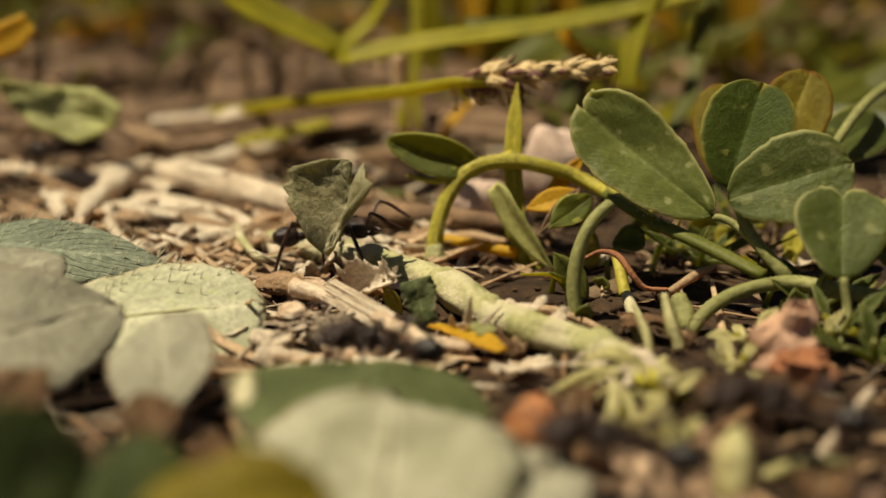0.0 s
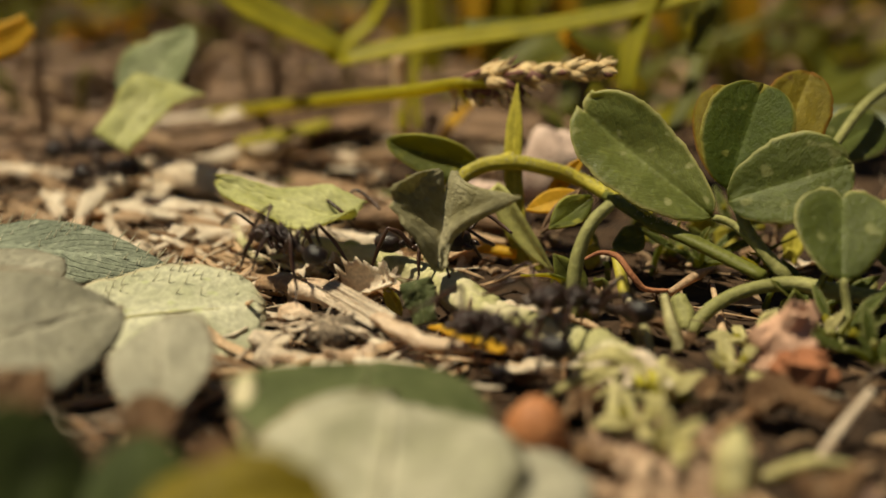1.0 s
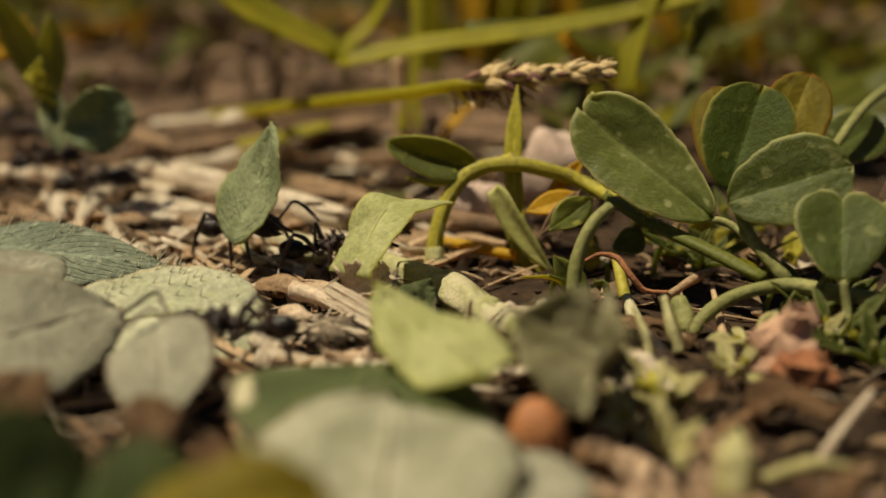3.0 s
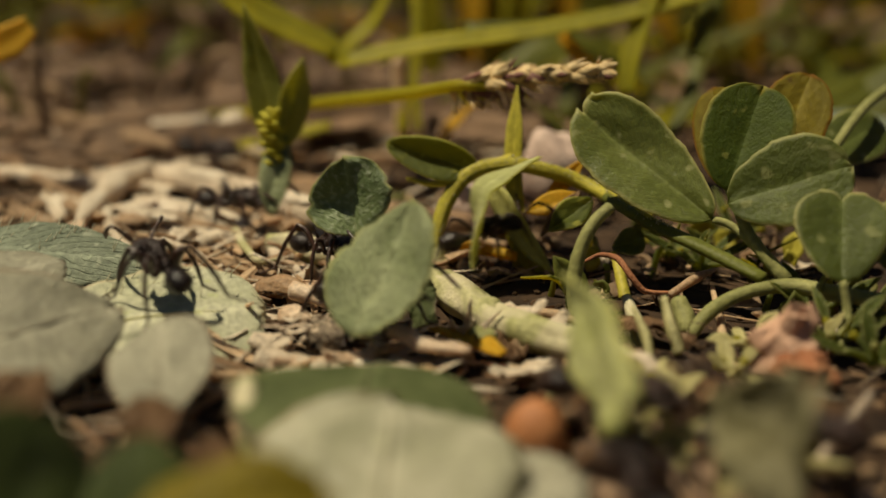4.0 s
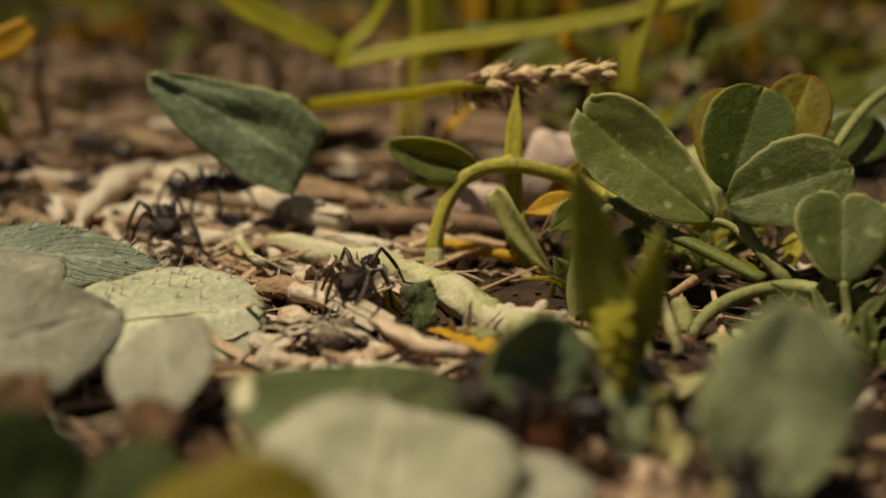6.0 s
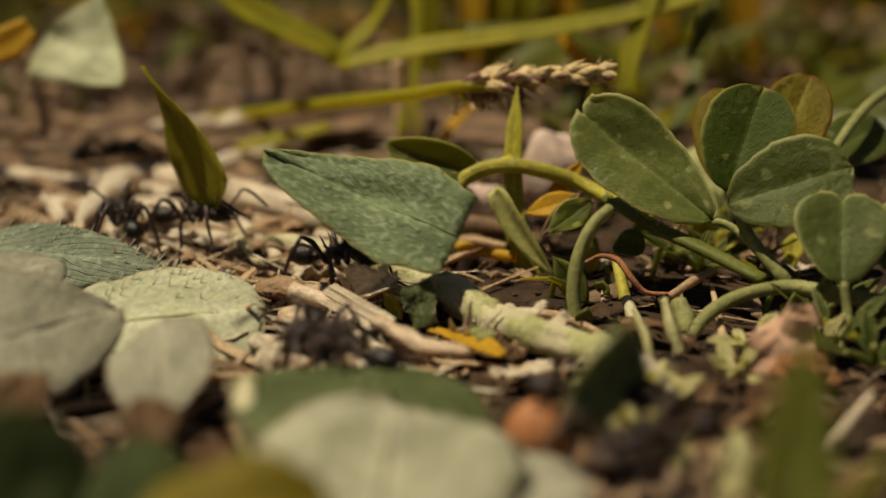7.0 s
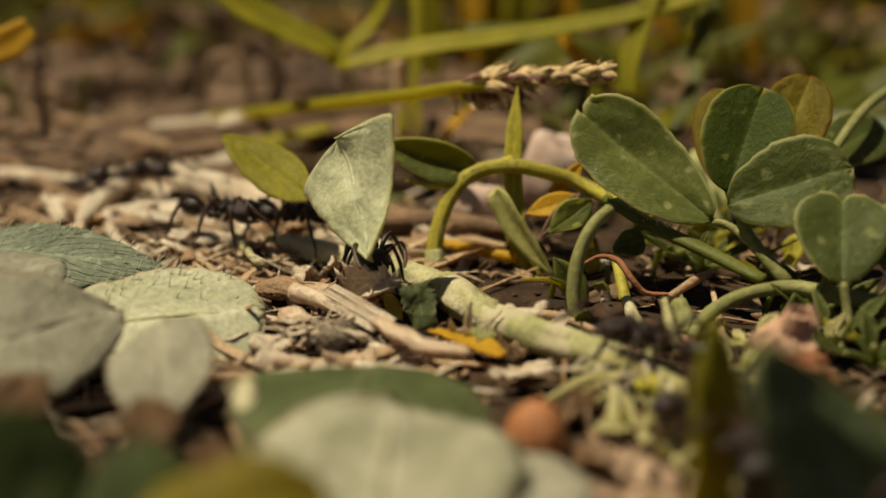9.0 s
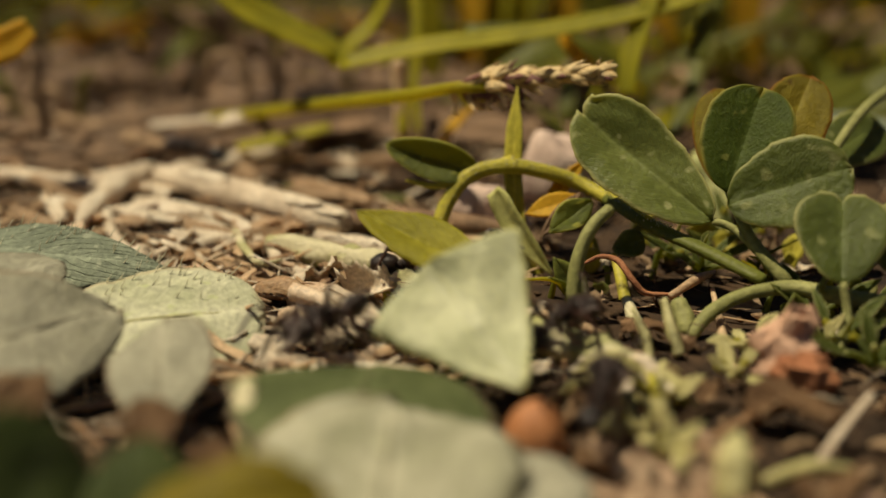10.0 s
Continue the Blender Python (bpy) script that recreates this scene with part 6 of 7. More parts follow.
# ---- ants: forward is +y, the ground is z = 0 ----
def ant_model():
    ob = base("leafcutter_ant", (0, 0, 0), "dark brown shiny leafcutter ant with long legs", "ant", "ants on the trail")
    thorax = tube([(0, 1.3, 2.25), (0, 1.0, 2.35), (0, 0.55, 2.4), (0, 0.15, 2.2), (0, -0.2, 2.2), (0, -0.6, 2.05)], [0.2, 0.42, 0.48, 0.33, 0.38, 0.22], 24, 16, 0.5)
    for sx in (-1, 1):
        for y, ln in ((0.95, 0.55), (0.45, 0.5), (-0.45, 0.65)):
            part("spine", tube([(0.22 * sx, y, 2.5), (0.32 * sx, y - 0.05, 2.8), (0.38 * sx, y - 0.22, 2.6 + ln)], [0.1, 0.06, 0.015], 4, 6), M_ANT, ob)
    part("thorax", thorax, M_ANT, ob)
    waist = blob((0.2, 0.26, 0.26), 0.1, 1, 10, 8, 3.0, at=(0, -0.85, 1.95))
    blob((0.26, 0.28, 0.28), 0.1, 1, 10, 8, 4.0, waist, at=(0, -1.3, 1.95))
    part("waist", waist, M_ANT, ob)
    part("gaster", blob((0.60, 0.84, 0.58), 0.12, 1.4, 20, 14, 5.0, at=(0, -2.2, 1.95)), M_GASTER, ob, "shiny black gaster")
    head = blob((0.9, 0.85, 0.62), 0.08, 1, 18, 12, 6.0, at=(0, 2.1, 2.25))
    for sx in (-1, 1):
        blob((0.4, 0.42, 0.42), 0.05, 1, 12, 8, 7.0, head, at=(0.42 * sx, 1.65, 2.35))
        tube([(0.45 * sx, 1.5, 2.6), (0.52 * sx, 1.35, 2.8), (0.58 * sx, 1.2, 2.95)], [0.1, 0.06, 0.015], 3, 6, 0, head)
    h = part("head", head, M_ANT, ob, "broad heart-shaped head", origin=(0, 1.5, 2.25))
    for sx in (-1, 1):
        part("eye", blob((0.11, 0.14, 0.14), 0, 1, 8, 6, 0, at=(0.74 * sx, 2.25, 2.4)), M_GASTER, h, origin=(0, 1.5, 2.25)).location = (0, 0, 0)
        part("mandible", tube([(0.35 * sx, 2.6, 2.1), (0.48 * sx, 3.0, 2.0), (0.22 * sx, 3.35, 1.95)], [0.2, 0.17, 0.05], 8, 8), M_LEG, h, "toothed mandible", origin=(0, 1.5, 2.25)).location = (0, 0, 0)
        part("antenna", tube([(0.3 * sx, 2.6, 2.5), (0.75 * sx, 2.95, 3.0), (1.2 * sx, 3.2, 3.4), (1.35 * sx, 3.7, 3.2), (1.3 * sx, 4.4, 2.7), (1.15 * sx, 4.9, 2.4)],
                             [0.09, 0.08, 0.085, 0.1, 0.11, 0.08], 18, 7), M_LEG, h, "elbowed antenna", origin=(0, 1.5, 2.25)).location = (0, 0, 0)
    for name, y0, out, fwd in (("front_leg", 0.95, 1.7, 2.0), ("middle_leg", 0.35, 2.3, 0.1), ("hind_leg", -0.2, 2.1, -2.9)):
        for sx in (-1, 1):
            hip = Vector((0.28 * sx, y0, 1.95))
            toe = Vector(((out + 0.3) * sx, y0 + fwd, 0.12))
            knee = Vector((out * 0.56 * sx, y0 + fwd * 0.42, 3.1 if fwd < -1 else 2.65))
            heel = Vector((out * 0.86 * sx, y0 + fwd * 0.82, 0.55))
            bm = tube([hip, hip + Vector((0.18 * sx, 0, -0.18)), hip + Vector((0.34 * sx, fwd * 0.05, 0.0))], [0.19, 0.18, 0.13], 5, 7)
            tube([hip + Vector((0.3 * sx, fwd * 0.05, 0)), hip.lerp(knee, 0.6) + Vector((0, 0, 0.12)), knee], [0.11, 0.16, 0.10], 8, 7, 0, bm)
            tube([knee, knee.lerp(heel, 0.5) + Vector((0.12 * sx, 0, 0.05)), heel], [0.10, 0.125, 0.07], 8, 7, 0, bm)
            tube([heel, heel.lerp(toe, 0.5), toe, toe + Vector((0.12 * sx, fwd * 0.05, 0.02))], [0.065, 0.06, 0.05, 0.025], 8, 6, 0, bm)
            part(name, bm, M_LEG, ob, "", origin=hip)
    return ob


ANT = ant_model()
ANTS = []


def ant(label):
    """The first call gives the model itself, the others copies of it; their sizes differ a little."""
    ob = ANT if not ANTS else copy_thing(ANT, Matrix.Identity(4))
    ob.scale = (1.13 + 0.06 * math.sin(len(ANTS) * 2.3),) * 3
    ANTS.append(ob)
    return tagged(ob, label)


# ---- the cut leaf pieces that the ants carry; each is centred on its own origin ----
def centred(bm, length):
    for v in bm.verts:
        v.co.y -= length * 0.5
    return bm


def cut_leaf(label, material, length, width, **kw):
    ob = base("leaf_fragment", (0, 0, 0), label, "leaf piece", "leaf pieces carried by ants")
    part("blade", centred(leaf(length, width, **kw), length), material, ob)
    for k in ("thick", "n", "m"):
        kw.pop(k, None)
    part("midrib", centred(midrib(length, width, 0.13, 1, **kw), length), material, ob)
    return ob


def sprig():
    """A cut shoot tip: two long leaves, a bunch of yellow buds and a small lower leaf."""
    ob = base("leafy_sprig", (0, 0, 0), "cut shoot tip with long leaves and yellow-green buds", "leaf piece", "leaf pieces carried by ants")
    part("leaf", leaf(12.0, 2.7, "lens", fold=0.3, bend=0.3, wave=0.12, ragged=0.06, seed=2.0, n=40), M_CUT_GREEN_DARK, ob, "long dark green leaf", turn=pose(0.2, -4.2, 0, 0, -15, 4))
    part("leaf", leaf(6.8, 2.2, "lens", fold=0.4, bend=0.4, wave=0.15, seed=6.0, n=30), M_CUT_GREEN_DARK, ob, "shorter olive leaf beside it", turn=pose(0.5, -2.6, 0.3, -6, 20, -22))
    part("leaf", leaf(5.5, 2.2, "egg", fold=0.3, bend=-0.4, wave=0.2, seed=4.0), M_CUT_GREY, ob, "small grey-green leaf", turn=pose(0.3, -1.8, -0.4, 30, 0, 170))
    part("stem", tube([(0, -3.2, 0), (0.1, -1.5, 0), (0, 0.6, 0.1)], [0.35, 0.4, 0.25], 8, 8, 0.1), M_STEM, ob)
    for k in range(22):
        a = k * 2.4
        y = -3.4 + 0.17 * k
        part("bud", blob((0.3, 0.72, 0.3), 0.25, 1.2, 8, 6, k), M_BUD, ob, turn=stand((0.45 * math.cos(a), y, 0.45 * math.sin(a) + 0.4), (1.5 * math.cos(a) - 0.4, y + 0.8, 1.5 * math.sin(a) + 0.6), (0.1, 0.2, 1)))
    return ob


M_CUT_GREEN_DARK = leaf_material("cut_leaf_olive", (0.19, 0.22, 0.045), (0.34, 0.36, 0.09), (0.70, 0.64, 0.05), 0.45, 0.42, 0.5, 0.0, ribs=12, margin=(0.50, 0.46, 0.10))

# Each row: seconds, the ant's place on the ground, the leaf's place, its turn in its own plane, about its length, and its lean.
LADEN = [
    (cut_leaf("withered grey-green leaf piece with two crinkled lobes", M_CUT_BROWN, 6.2, 8.2, shape="strip", left="lobe", right="claw", fold=0.95, wave=0.5, ragged=0.09, seed=3.3, waves=2.2, bend=0.5, n=36, m=28, notch=0.42),
     [(0, -7.5, 75.2, -6.3, 72.8, 5.2, -20, -25, -32), (0.4, -6.3, 74.3, -6.3, 72.4, 6.3, -8, -15, -42), (0.6, -4.4, 75.9, -4.0, 74.0, 6.6, 3, -10, -42), (0.8, -2.9, 74.9, -2.6, 72.7, 5.5, -5, -0, -32), (1.0, -0.5, 71.9, 0.4, 69.6, 5.3, -5, -0, -32), (1.4, -1.6, 72.4, -0.5, 70.0, 5.0, -8, -20, -32), (1.6, 0.2, 71.5, 0.4, 69.1, 4.9, -12, -40, -32), (1.8, 2.6, 68.3, 3.2, 65.9, 5.0, -8, -10, -32), (2.0, 3.5, 66.3, 4.1, 64.1, 5.6, -6, -5, -32), (2.2, 4.7, 64.5, 5.2, 62.1, 5.1, -5, -5, -32), (2.4, 5.0, 60.2, 5.4, 57.4, 3.9, -10, -25, -32), (2.7, 5.4, 57.8, 5.7, 55.2, 4.1, -12, -30, -32), (3.8, 9.7, 46.6, 10.0, 44.1, 4.6, -10, -60, -15), (4.0, 14.3, 45.6, 14.0, 42.9, 4.1, -10, -68, -12)]),
    (cut_leaf("fresh light green leaf piece with a curled edge", M_CUT_FRESH, 10.2, 4.8, shape="strip", left="egg", right="tip", fold=0.2, bend=0.5, wave=0.4, waves=3.0, ragged=0.10, seed=5.0, curl=(0.5, 0.9), n=34, m=22),
     [(0, -31.0, 97.9, -30.9, 96.2, 7.1, 70, -10, -36), (0.4, -21.5, 90.6, -21.2, 89.2, 8.2, 68, -10, -36), (0.6, -17.9, 85.8, -17.5, 83.9, 6.6, 70, -0, -41), (0.8, -12.2, 80.0, -12.3, 77.8, 5.6, 80, -0, -46), (1.0, -8.9, 78.7, -10.2, 76.3, 5.0, 70, -0, -70), (1.2, -8.4, 76.8, -8.2, 74.3, 4.9, 45, -10, -82), (1.4, -7.5, 73.8, -7.5, 71.2, 4.6, 35, -0, -86), (1.6, -6.1, 71.5, -6.8, 69.0, 4.8, 38, -10, -84), (1.8, -5.7, 70.4, -6.4, 67.7, 4.1, 45, -10, -70), (2.0, -4.7, 65.4, -5.0, 62.9, 4.7, 40, -10, -70), (2.2, -4.3, 64.5, -4.5, 61.9, 4.4, 34, -0, -74), (2.4, -4.2, 62.7, -4.4, 59.8, 3.6, 38, -0, -88), (2.7, -2.7, 57.8, -3.2, 55.2, 4.1, 42, -0, -86), (3.8, 5.9, 53.6, 5.8, 51.5, 5.8, 8, -85, -70), (4.0, 7.2, 51.1, 6.1, 49.1, 6.2, 5, -85, -74), (4.2, 10.0, 46.6, 9.1, 44.2, 4.9, 22, -50, -72), (4.4, 10.4, 45.1, 10.0, 42.6, 4.7, 42, -10, -74), (4.6, 11.9, 43.7, 11.0, 41.1, 4.6, 45, -0, -76), (5.0, 13.5, 41.9, 11.9, 39.2, 4.0, 48, -0, -78)]),
    (cut_leaf("light green leaf strip bent in an S", M_CUT_FRESH, 9.0, 4.4, shape="strip", left="strip", right="strip", fold=0.05, wave=0.3, ragged=0.08, seed=7.0, kink=(0.5, 1.0), n=34, m=16),
     [(0.6, -35.5, 96.0, -33.0, 94.9, 9.1, -25, -15, -31), (0.8, -28.0, 92.3, -24.1, 91.4, 9.7, -30, -15, -31), (1.0, -25.2, 91.5, -22.0, 90.4, 9.1, -35, -15, -31), (1.2, -25.4, 88.6, -20.9, 88.9, 7.0, -30, -15, -31), (1.4, -22.2, 85.8, -18.6, 85.6, 7.1, -25, -20, -31), (1.6, -16.2, 82.8, -14.6, 81.4, 8.0, -25, -10, -31), (1.8, -14.2, 80.0, -8.9, 78.3, 7.0, -20, -20, -31), (2.0, -13.4, 79.3, -10.1, 77.8, 7.7, -28, -50, -31), (2.2, -13.0, 78.0, -11.3, 76.4, 7.3, -12, -65, -31), (2.4, -11.8, 77.4, -6.6, 75.2, 5.5, -30, -15, -46), (2.5, -11.7, 76.8, -6.8, 74.9, 6.5, -35, -20, -41), (2.7, -9.5, 73.8, -4.6, 71.4, 5.1, -35, -20, -46), (3.8, -0.8, 71.5, -0.7, 69.7, 7.0, -4, -78, -11), (4.0, 2.6, 75.5, 2.1, 74.0, 5.6, -6, -86, -11), (4.2, 7.5, 82.5, 7.4, 81.5, 4.4, -6, -86, -11), (4.4, 11.6, 85.0, 11.5, 84.0, 4.0, -6, -80, -11), (5.0, 16.5, 88.0, 16.3, 87.0, 3.8, -6, -60, -11), (5.6, 19.5, 90.0, 19.3, 89.0, 3.8, -6, -50, -11), (10.0, 20.6, 90.5, 20.4, 89.5, 3.8, -6, -50, -11)]),
    (cut_leaf("oval grey-green leaf piece, broad and stiff", M_CUT_GREY, 8.2, 6.1, shape="oval", left="egg", right="round", fold=0.2, bend=0.45, wave=0.4, ragged=0.12, seed=9.0, n=24, m=16),
     [(0.8, -33.6, 101.9, -27.9, 101.1, 10.0, -45, -25, -26), (1.0, -29.6, 97.9, -22.3, 97.2, 10.3, -42, -25, -26), (1.2, -27.2, 96.0, -21.0, 95.2, 10.0, -38, -35, -18), (1.6, -21.0, 90.6, -16.5, 89.3, 8.4, -25, -20, -18), (2.0, -17.5, 85.8, -13.5, 84.5, 8.6, -32, -30, -18), (2.2, -17.6, 84.3, -14.6, 82.9, 8.3, -45, -45, -18), (2.5, -16.8, 80.0, -14.1, 78.1, 6.6, -32, -55, -18), (2.7, -15.7, 80.0, -14.4, 78.1, 6.4, -25, -58, -18), (3.8, -6.5, 68.3, -5.7, 66.3, 6.3, 4, -25, -30), (4.0, -4.2, 64.0, -3.0, 61.6, 5.0, -28, -30, -34), (4.2, -2.9, 62.7, -2.1, 60.2, 4.8, -14, -25, -28), (4.4, -1.0, 61.8, -0.1, 59.5, 5.1, -4, -5, -18), (4.5, 0.5, 60.2, 1.5, 57.6, 4.4, 8, -12, -16), (4.8, 3.9, 57.8, 4.6, 55.2, 4.3, 10, -12, -16), (5.0, 5.2, 55.7, 5.6, 52.9, 3.8, 12, -14, -16), (5.3, 8.0, 51.1, 8.0, 48.7, 5.0, 4, 10, -14), (5.5, 10.1, 48.8, 10.3, 46.6, 5.9, -4, 14, -16), (5.7, 11.6, 47.7, 11.5, 45.5, 5.8, -10, -15, -25), (6.3, 15.8, 45.1, 15.2, 42.8, 5.4, -10, -10, -18)]),
    (cut_leaf("small curved dark green leaf piece", M_CUT_DARK, 4.9, 5.5, shape="round", left="egg", right="round", fold=0.25, bend=0.8, wave=0.3, ragged=0.1, seed=11.0),
     [(2.7, -37.3, 92.3, -36.5, 90.9, 8.1, 0, 30, 0), (3.2, -18.3, 85.8, -17.3, 84.3, 7.8, 0, 0, -8), (3.8, -8.9, 74.9, -7.8, 73.2, 7.1, 5, -10, -12), (4.0, -6.9, 73.2, -5.4, 71.2, 6.4, 10, -10, -12), (4.2, -6.4, 69.5, -5.1, 69.5, 6.4, 12, 20, -5), (4.5, -4.8, 65.0, -4.4, 66.9, 4.9, 8, 68, 0), (4.8, -2.6, 61.5, -1.5, 60.1, 4.3, 0, 68, 0), (5.0, -1.3, 60.2, -0.8, 57.6, 4.4, 0, 65, 0), (5.2, -0.1, 57.8, 0.0, 55.3, 4.7, 0, 60, 0), (5.4, 1.8, 55.0, 1.9, 52.4, 4.4, 0, 20, -25), (5.5, 2.4, 54.3, 2.5, 51.7, 4.5, 0, 15, -30), (5.7, 4.2, 53.6, 4.4, 51.0, 4.3, -5, 15, -30), (6.8, 4.1, 52.3, 4.0, 49.7, 4.4, -10, 55, 0), (7.1, 8.7, 50.1, 8.6, 47.6, 4.7, -6, 45, -5), (7.3, 9.6, 47.7, 9.5, 45.2, 4.1, -8, 80, 0), (7.4, 10.7, 45.9, 10.6, 43.4, 4.1, -12, 62, 0), (7.6, 11.6, 43.7, 11.5, 41.2, 3.9, -25, 30, -10), (7.8, 12.0, 41.9, 11.9, 39.4, 3.9, -25, 30, -10)]),
    (sprig(),
     [(3.3, -25.8, 94.1, -25.9, 93.4, 10.3, 20, 10, 0), (3.8, -19.5, 87.3, -18.4, 86.3, 9.2, 14, 10, 0), (4.0, -14.8, 84.3, -11.3, 83.2, 9.0, 6, -10, -5), (4.2, -11.2, 78.7, -9.0, 77.7, 9.4, 10, 10, 0), (4.5, -6.5, 72.0, -6.0, 71.1, 9.4, 12, 5, 0), (4.6, -5.7, 71.5, -5.3, 70.3, 8.8, 12, 5, 0), (4.8, -3.2, 70.4, -3.1, 69.0, 8.1, 40, 5, 0), (5.0, -0.8, 68.3, -0.4, 66.8, 7.6, 38, 5, 0), (5.2, 1.5, 65.4, 1.7, 63.9, 7.8, 32, 5, 0), (5.4, 3.3, 63.6, 3.5, 62.1, 7.8, 25, 5, 0), (5.5, 4.2, 62.7, 4.5, 61.1, 7.5, 36, 5, 0), (5.7, 6.7, 59.4, 6.4, 57.5, 6.7, 16, 5, 0), (6.8, 13.0, 40.2, 11.4, 37.6, 4.4, -6, 0, -12), (7.0, 13.4, 38.7, 11.4, 35.9, 3.7, -6, 0, -12)]),
    (cut_leaf("large dark green leaf piece with a pointed corner", M_CUT_DARK, 13.0, 7.2, shape="tip", left="slab", fold=0.14, bend=0.25, wave=0.4, ragged=0.06, seed=13.0, n=26, m=18, thick=0.25),
     [(4.9, -44.5, 99.0, -43.9, 97.3, 7.4, 60, 10, 0), (5.2, -32.7, 96.0, -32.1, 94.3, 7.4, 60, 10, 0), (5.5, -26.3, 94.1, -24.5, 92.9, 8.6, 62, 10, 0), (5.7, -20.6, 90.6, -18.0, 89.6, 9.2, 60, 10, 0), (6.8, -8.1, 74.3, -7.2, 72.6, 7.0, 64, 5, -40), (7.0, -6.8, 72.0, -5.0, 70.3, 7.2, 65, 5, -40), (7.2, -3.1, 66.8, -2.0, 65.1, 7.0, 62, 5, -22), (7.4, 1.1, 64.0, 2.3, 62.0, 6.1, 58, 5, -4), (7.5, 5.0, 62.4, 5.6, 57.9, 5.4, 52, 5, 8), (7.6, 5.6, 60.2, 5.7, 55.7, 5.7, 52, 5, 6), (7.9, 7.1, 52.3, 7.9, 49.9, 5.0, 56, 5, -5), (8.2, 10.1, 49.9, 10.5, 47.6, 5.3, 62, 5, -8), (8.5, 11.7, 46.6, 11.8, 43.9, 4.0, 36, 22, 2), (8.8, 13.9, 44.1, 13.6, 41.5, 4.3, 34, 22, 4), (9.0, 14.9, 42.8, 14.4, 40.2, 4.6, 34, 22, 4)]),
    (cut_leaf("yellow-olive leaf piece, light shining through", M_CUT_YELLOW, 10.4, 6.4, shape="fan", fold=0.1, bend=0.35, wave=0.25, ragged=0.05, seed=15.0),
     [(6.5, -25.4, 90.6, -25.4, 89.8, 10.0, 25, -60, -8), (6.8, -19.8, 85.0, -20.8, 83.9, 8.9, 30, -50, -8), (7.0, -16.5, 79.3, -17.2, 78.2, 8.7, 26, -48, -8), (7.2, -15.3, 75.9, -14.3, 74.4, 7.8, 22, -52, -8), (7.4, -13.1, 78.7, -12.1, 77.0, 7.1, 16, -50, -8), (7.5, -12.0, 79.0, -9.4, 77.2, 6.9, 10, -10, -8), (7.6, -10.6, 76.8, -7.5, 74.8, 6.4, 12, -10, -8), (7.8, -7.2, 69.9, -5.1, 67.8, 6.2, 14, -30, -8), (8.0, -4.1, 66.3, -3.0, 64.4, 6.4, 22, -56, -8), (8.2, -1.0, 61.4, -0.1, 59.0, 4.8, 25, -62, -8), (8.4, 2.3, 59.4, 3.0, 56.8, 4.5, 24, -66, -8), (8.5, 3.6, 57.1, 4.2, 54.4, 4.1, 24, -66, -8), (8.8, 10.0, 51.1, 9.7, 48.4, 4.1, 8, 20, -14), (9.0, 12.5, 48.2, 11.6, 45.2, 3.0, 5, 40, -14), (9.2, 15.0, 46.6, 13.9, 43.6, 3.1, 5, 40, -14)]),
    (cut_leaf("large pale green leaf piece, rounded above and pointed below", M_CUT_PALE, 8.6, 9.4, shape="fan", fold=0.08, bend=0.45, wave=0.35, ragged=0.05, seed=17.0, n=30, m=24, curl=(0.7, 1.2)),
     [(6.8, -33.6, 101.9, -34.0, 101.8, 12.1, 230, 10, -46), (7.0, -27.5, 98.9, -28.9, 98.4, 11.0, 230, 10, -46), (7.2, -22.6, 96.0, -22.3, 95.1, 9.7, 230, 10, -46), (7.5, -17.6, 96.0, -18.1, 94.6, 8.4, 236, -5, -46), (7.8, -11.4, 89.8, -10.2, 88.1, 7.2, 232, -12, -58), (8.0, -9.1, 84.3, -9.9, 82.5, 6.9, 228, -12, -60), (8.2, -6.5, 82.1, -7.9, 80.1, 6.4, 225, 20, -58), (8.4, -4.8, 80.3, -6.4, 78.2, 6.0, 222, 40, -74), (8.6, -5.1, 78.4, -6.0, 76.4, 6.2, 210, 45, -74), (8.8, -4.0, 74.7, -5.4, 72.8, 6.6, 198, 45, -44), (9.0, -4.5, 71.7, -5.3, 69.9, 7.0, 194, 45, -44), (9.2, -5.3, 68.3, -5.3, 66.5, 6.8, 198, 38, -52), (9.4, -3.7, 65.4, -2.9, 63.3, 6.0, 196, 32, -58), (9.6, -2.6, 61.4, -3.7, 59.2, 5.5, 206, 22, -56), (9.8, -0.4, 59.4, -1.5, 57.0, 5.2, 208, 10, -52), (10.0, 2.5, 57.8, 1.6, 55.3, 4.6, 212, 12, -54)]),
    (cut_leaf("small yellow-green leaf piece", M_CUT_YELLOW, 8.6, 3.5, shape="lens", left="egg", right="lens", fold=0.2, bend=0.4, wave=0.15, ragged=0.06, seed=19.0),
     [(7.8, -29.1, 96.0, -25.9, 95.3, 10.4, 30, -10, -15), (8.4, -20.2, 90.6, -19.7, 89.0, 7.4, 24, -20, -12), (8.6, -16.1, 87.3, -17.0, 85.7, 7.3, 32, -15, -18), (8.8, -12.6, 82.8, -12.9, 81.0, 6.7, 55, -5, -25), (9.0, -9.8, 80.0, -11.4, 78.2, 6.9, 52, -5, -55), (9.2, -8.4, 77.4, -10.8, 75.6, 7.0, 30, -5, -76), (9.4, -6.7, 74.9, -8.4, 72.9, 6.0, 35, -5, -76), (9.6, -5.2, 73.8, -6.1, 71.7, 6.0, 45, -5, -70), (9.8, -2.9, 71.5, -3.6, 69.8, 6.6, 50, -5, -60), (10.0, -0.8, 69.4, -1.3, 66.9, 5.4, 60, -5, -60)]),
]
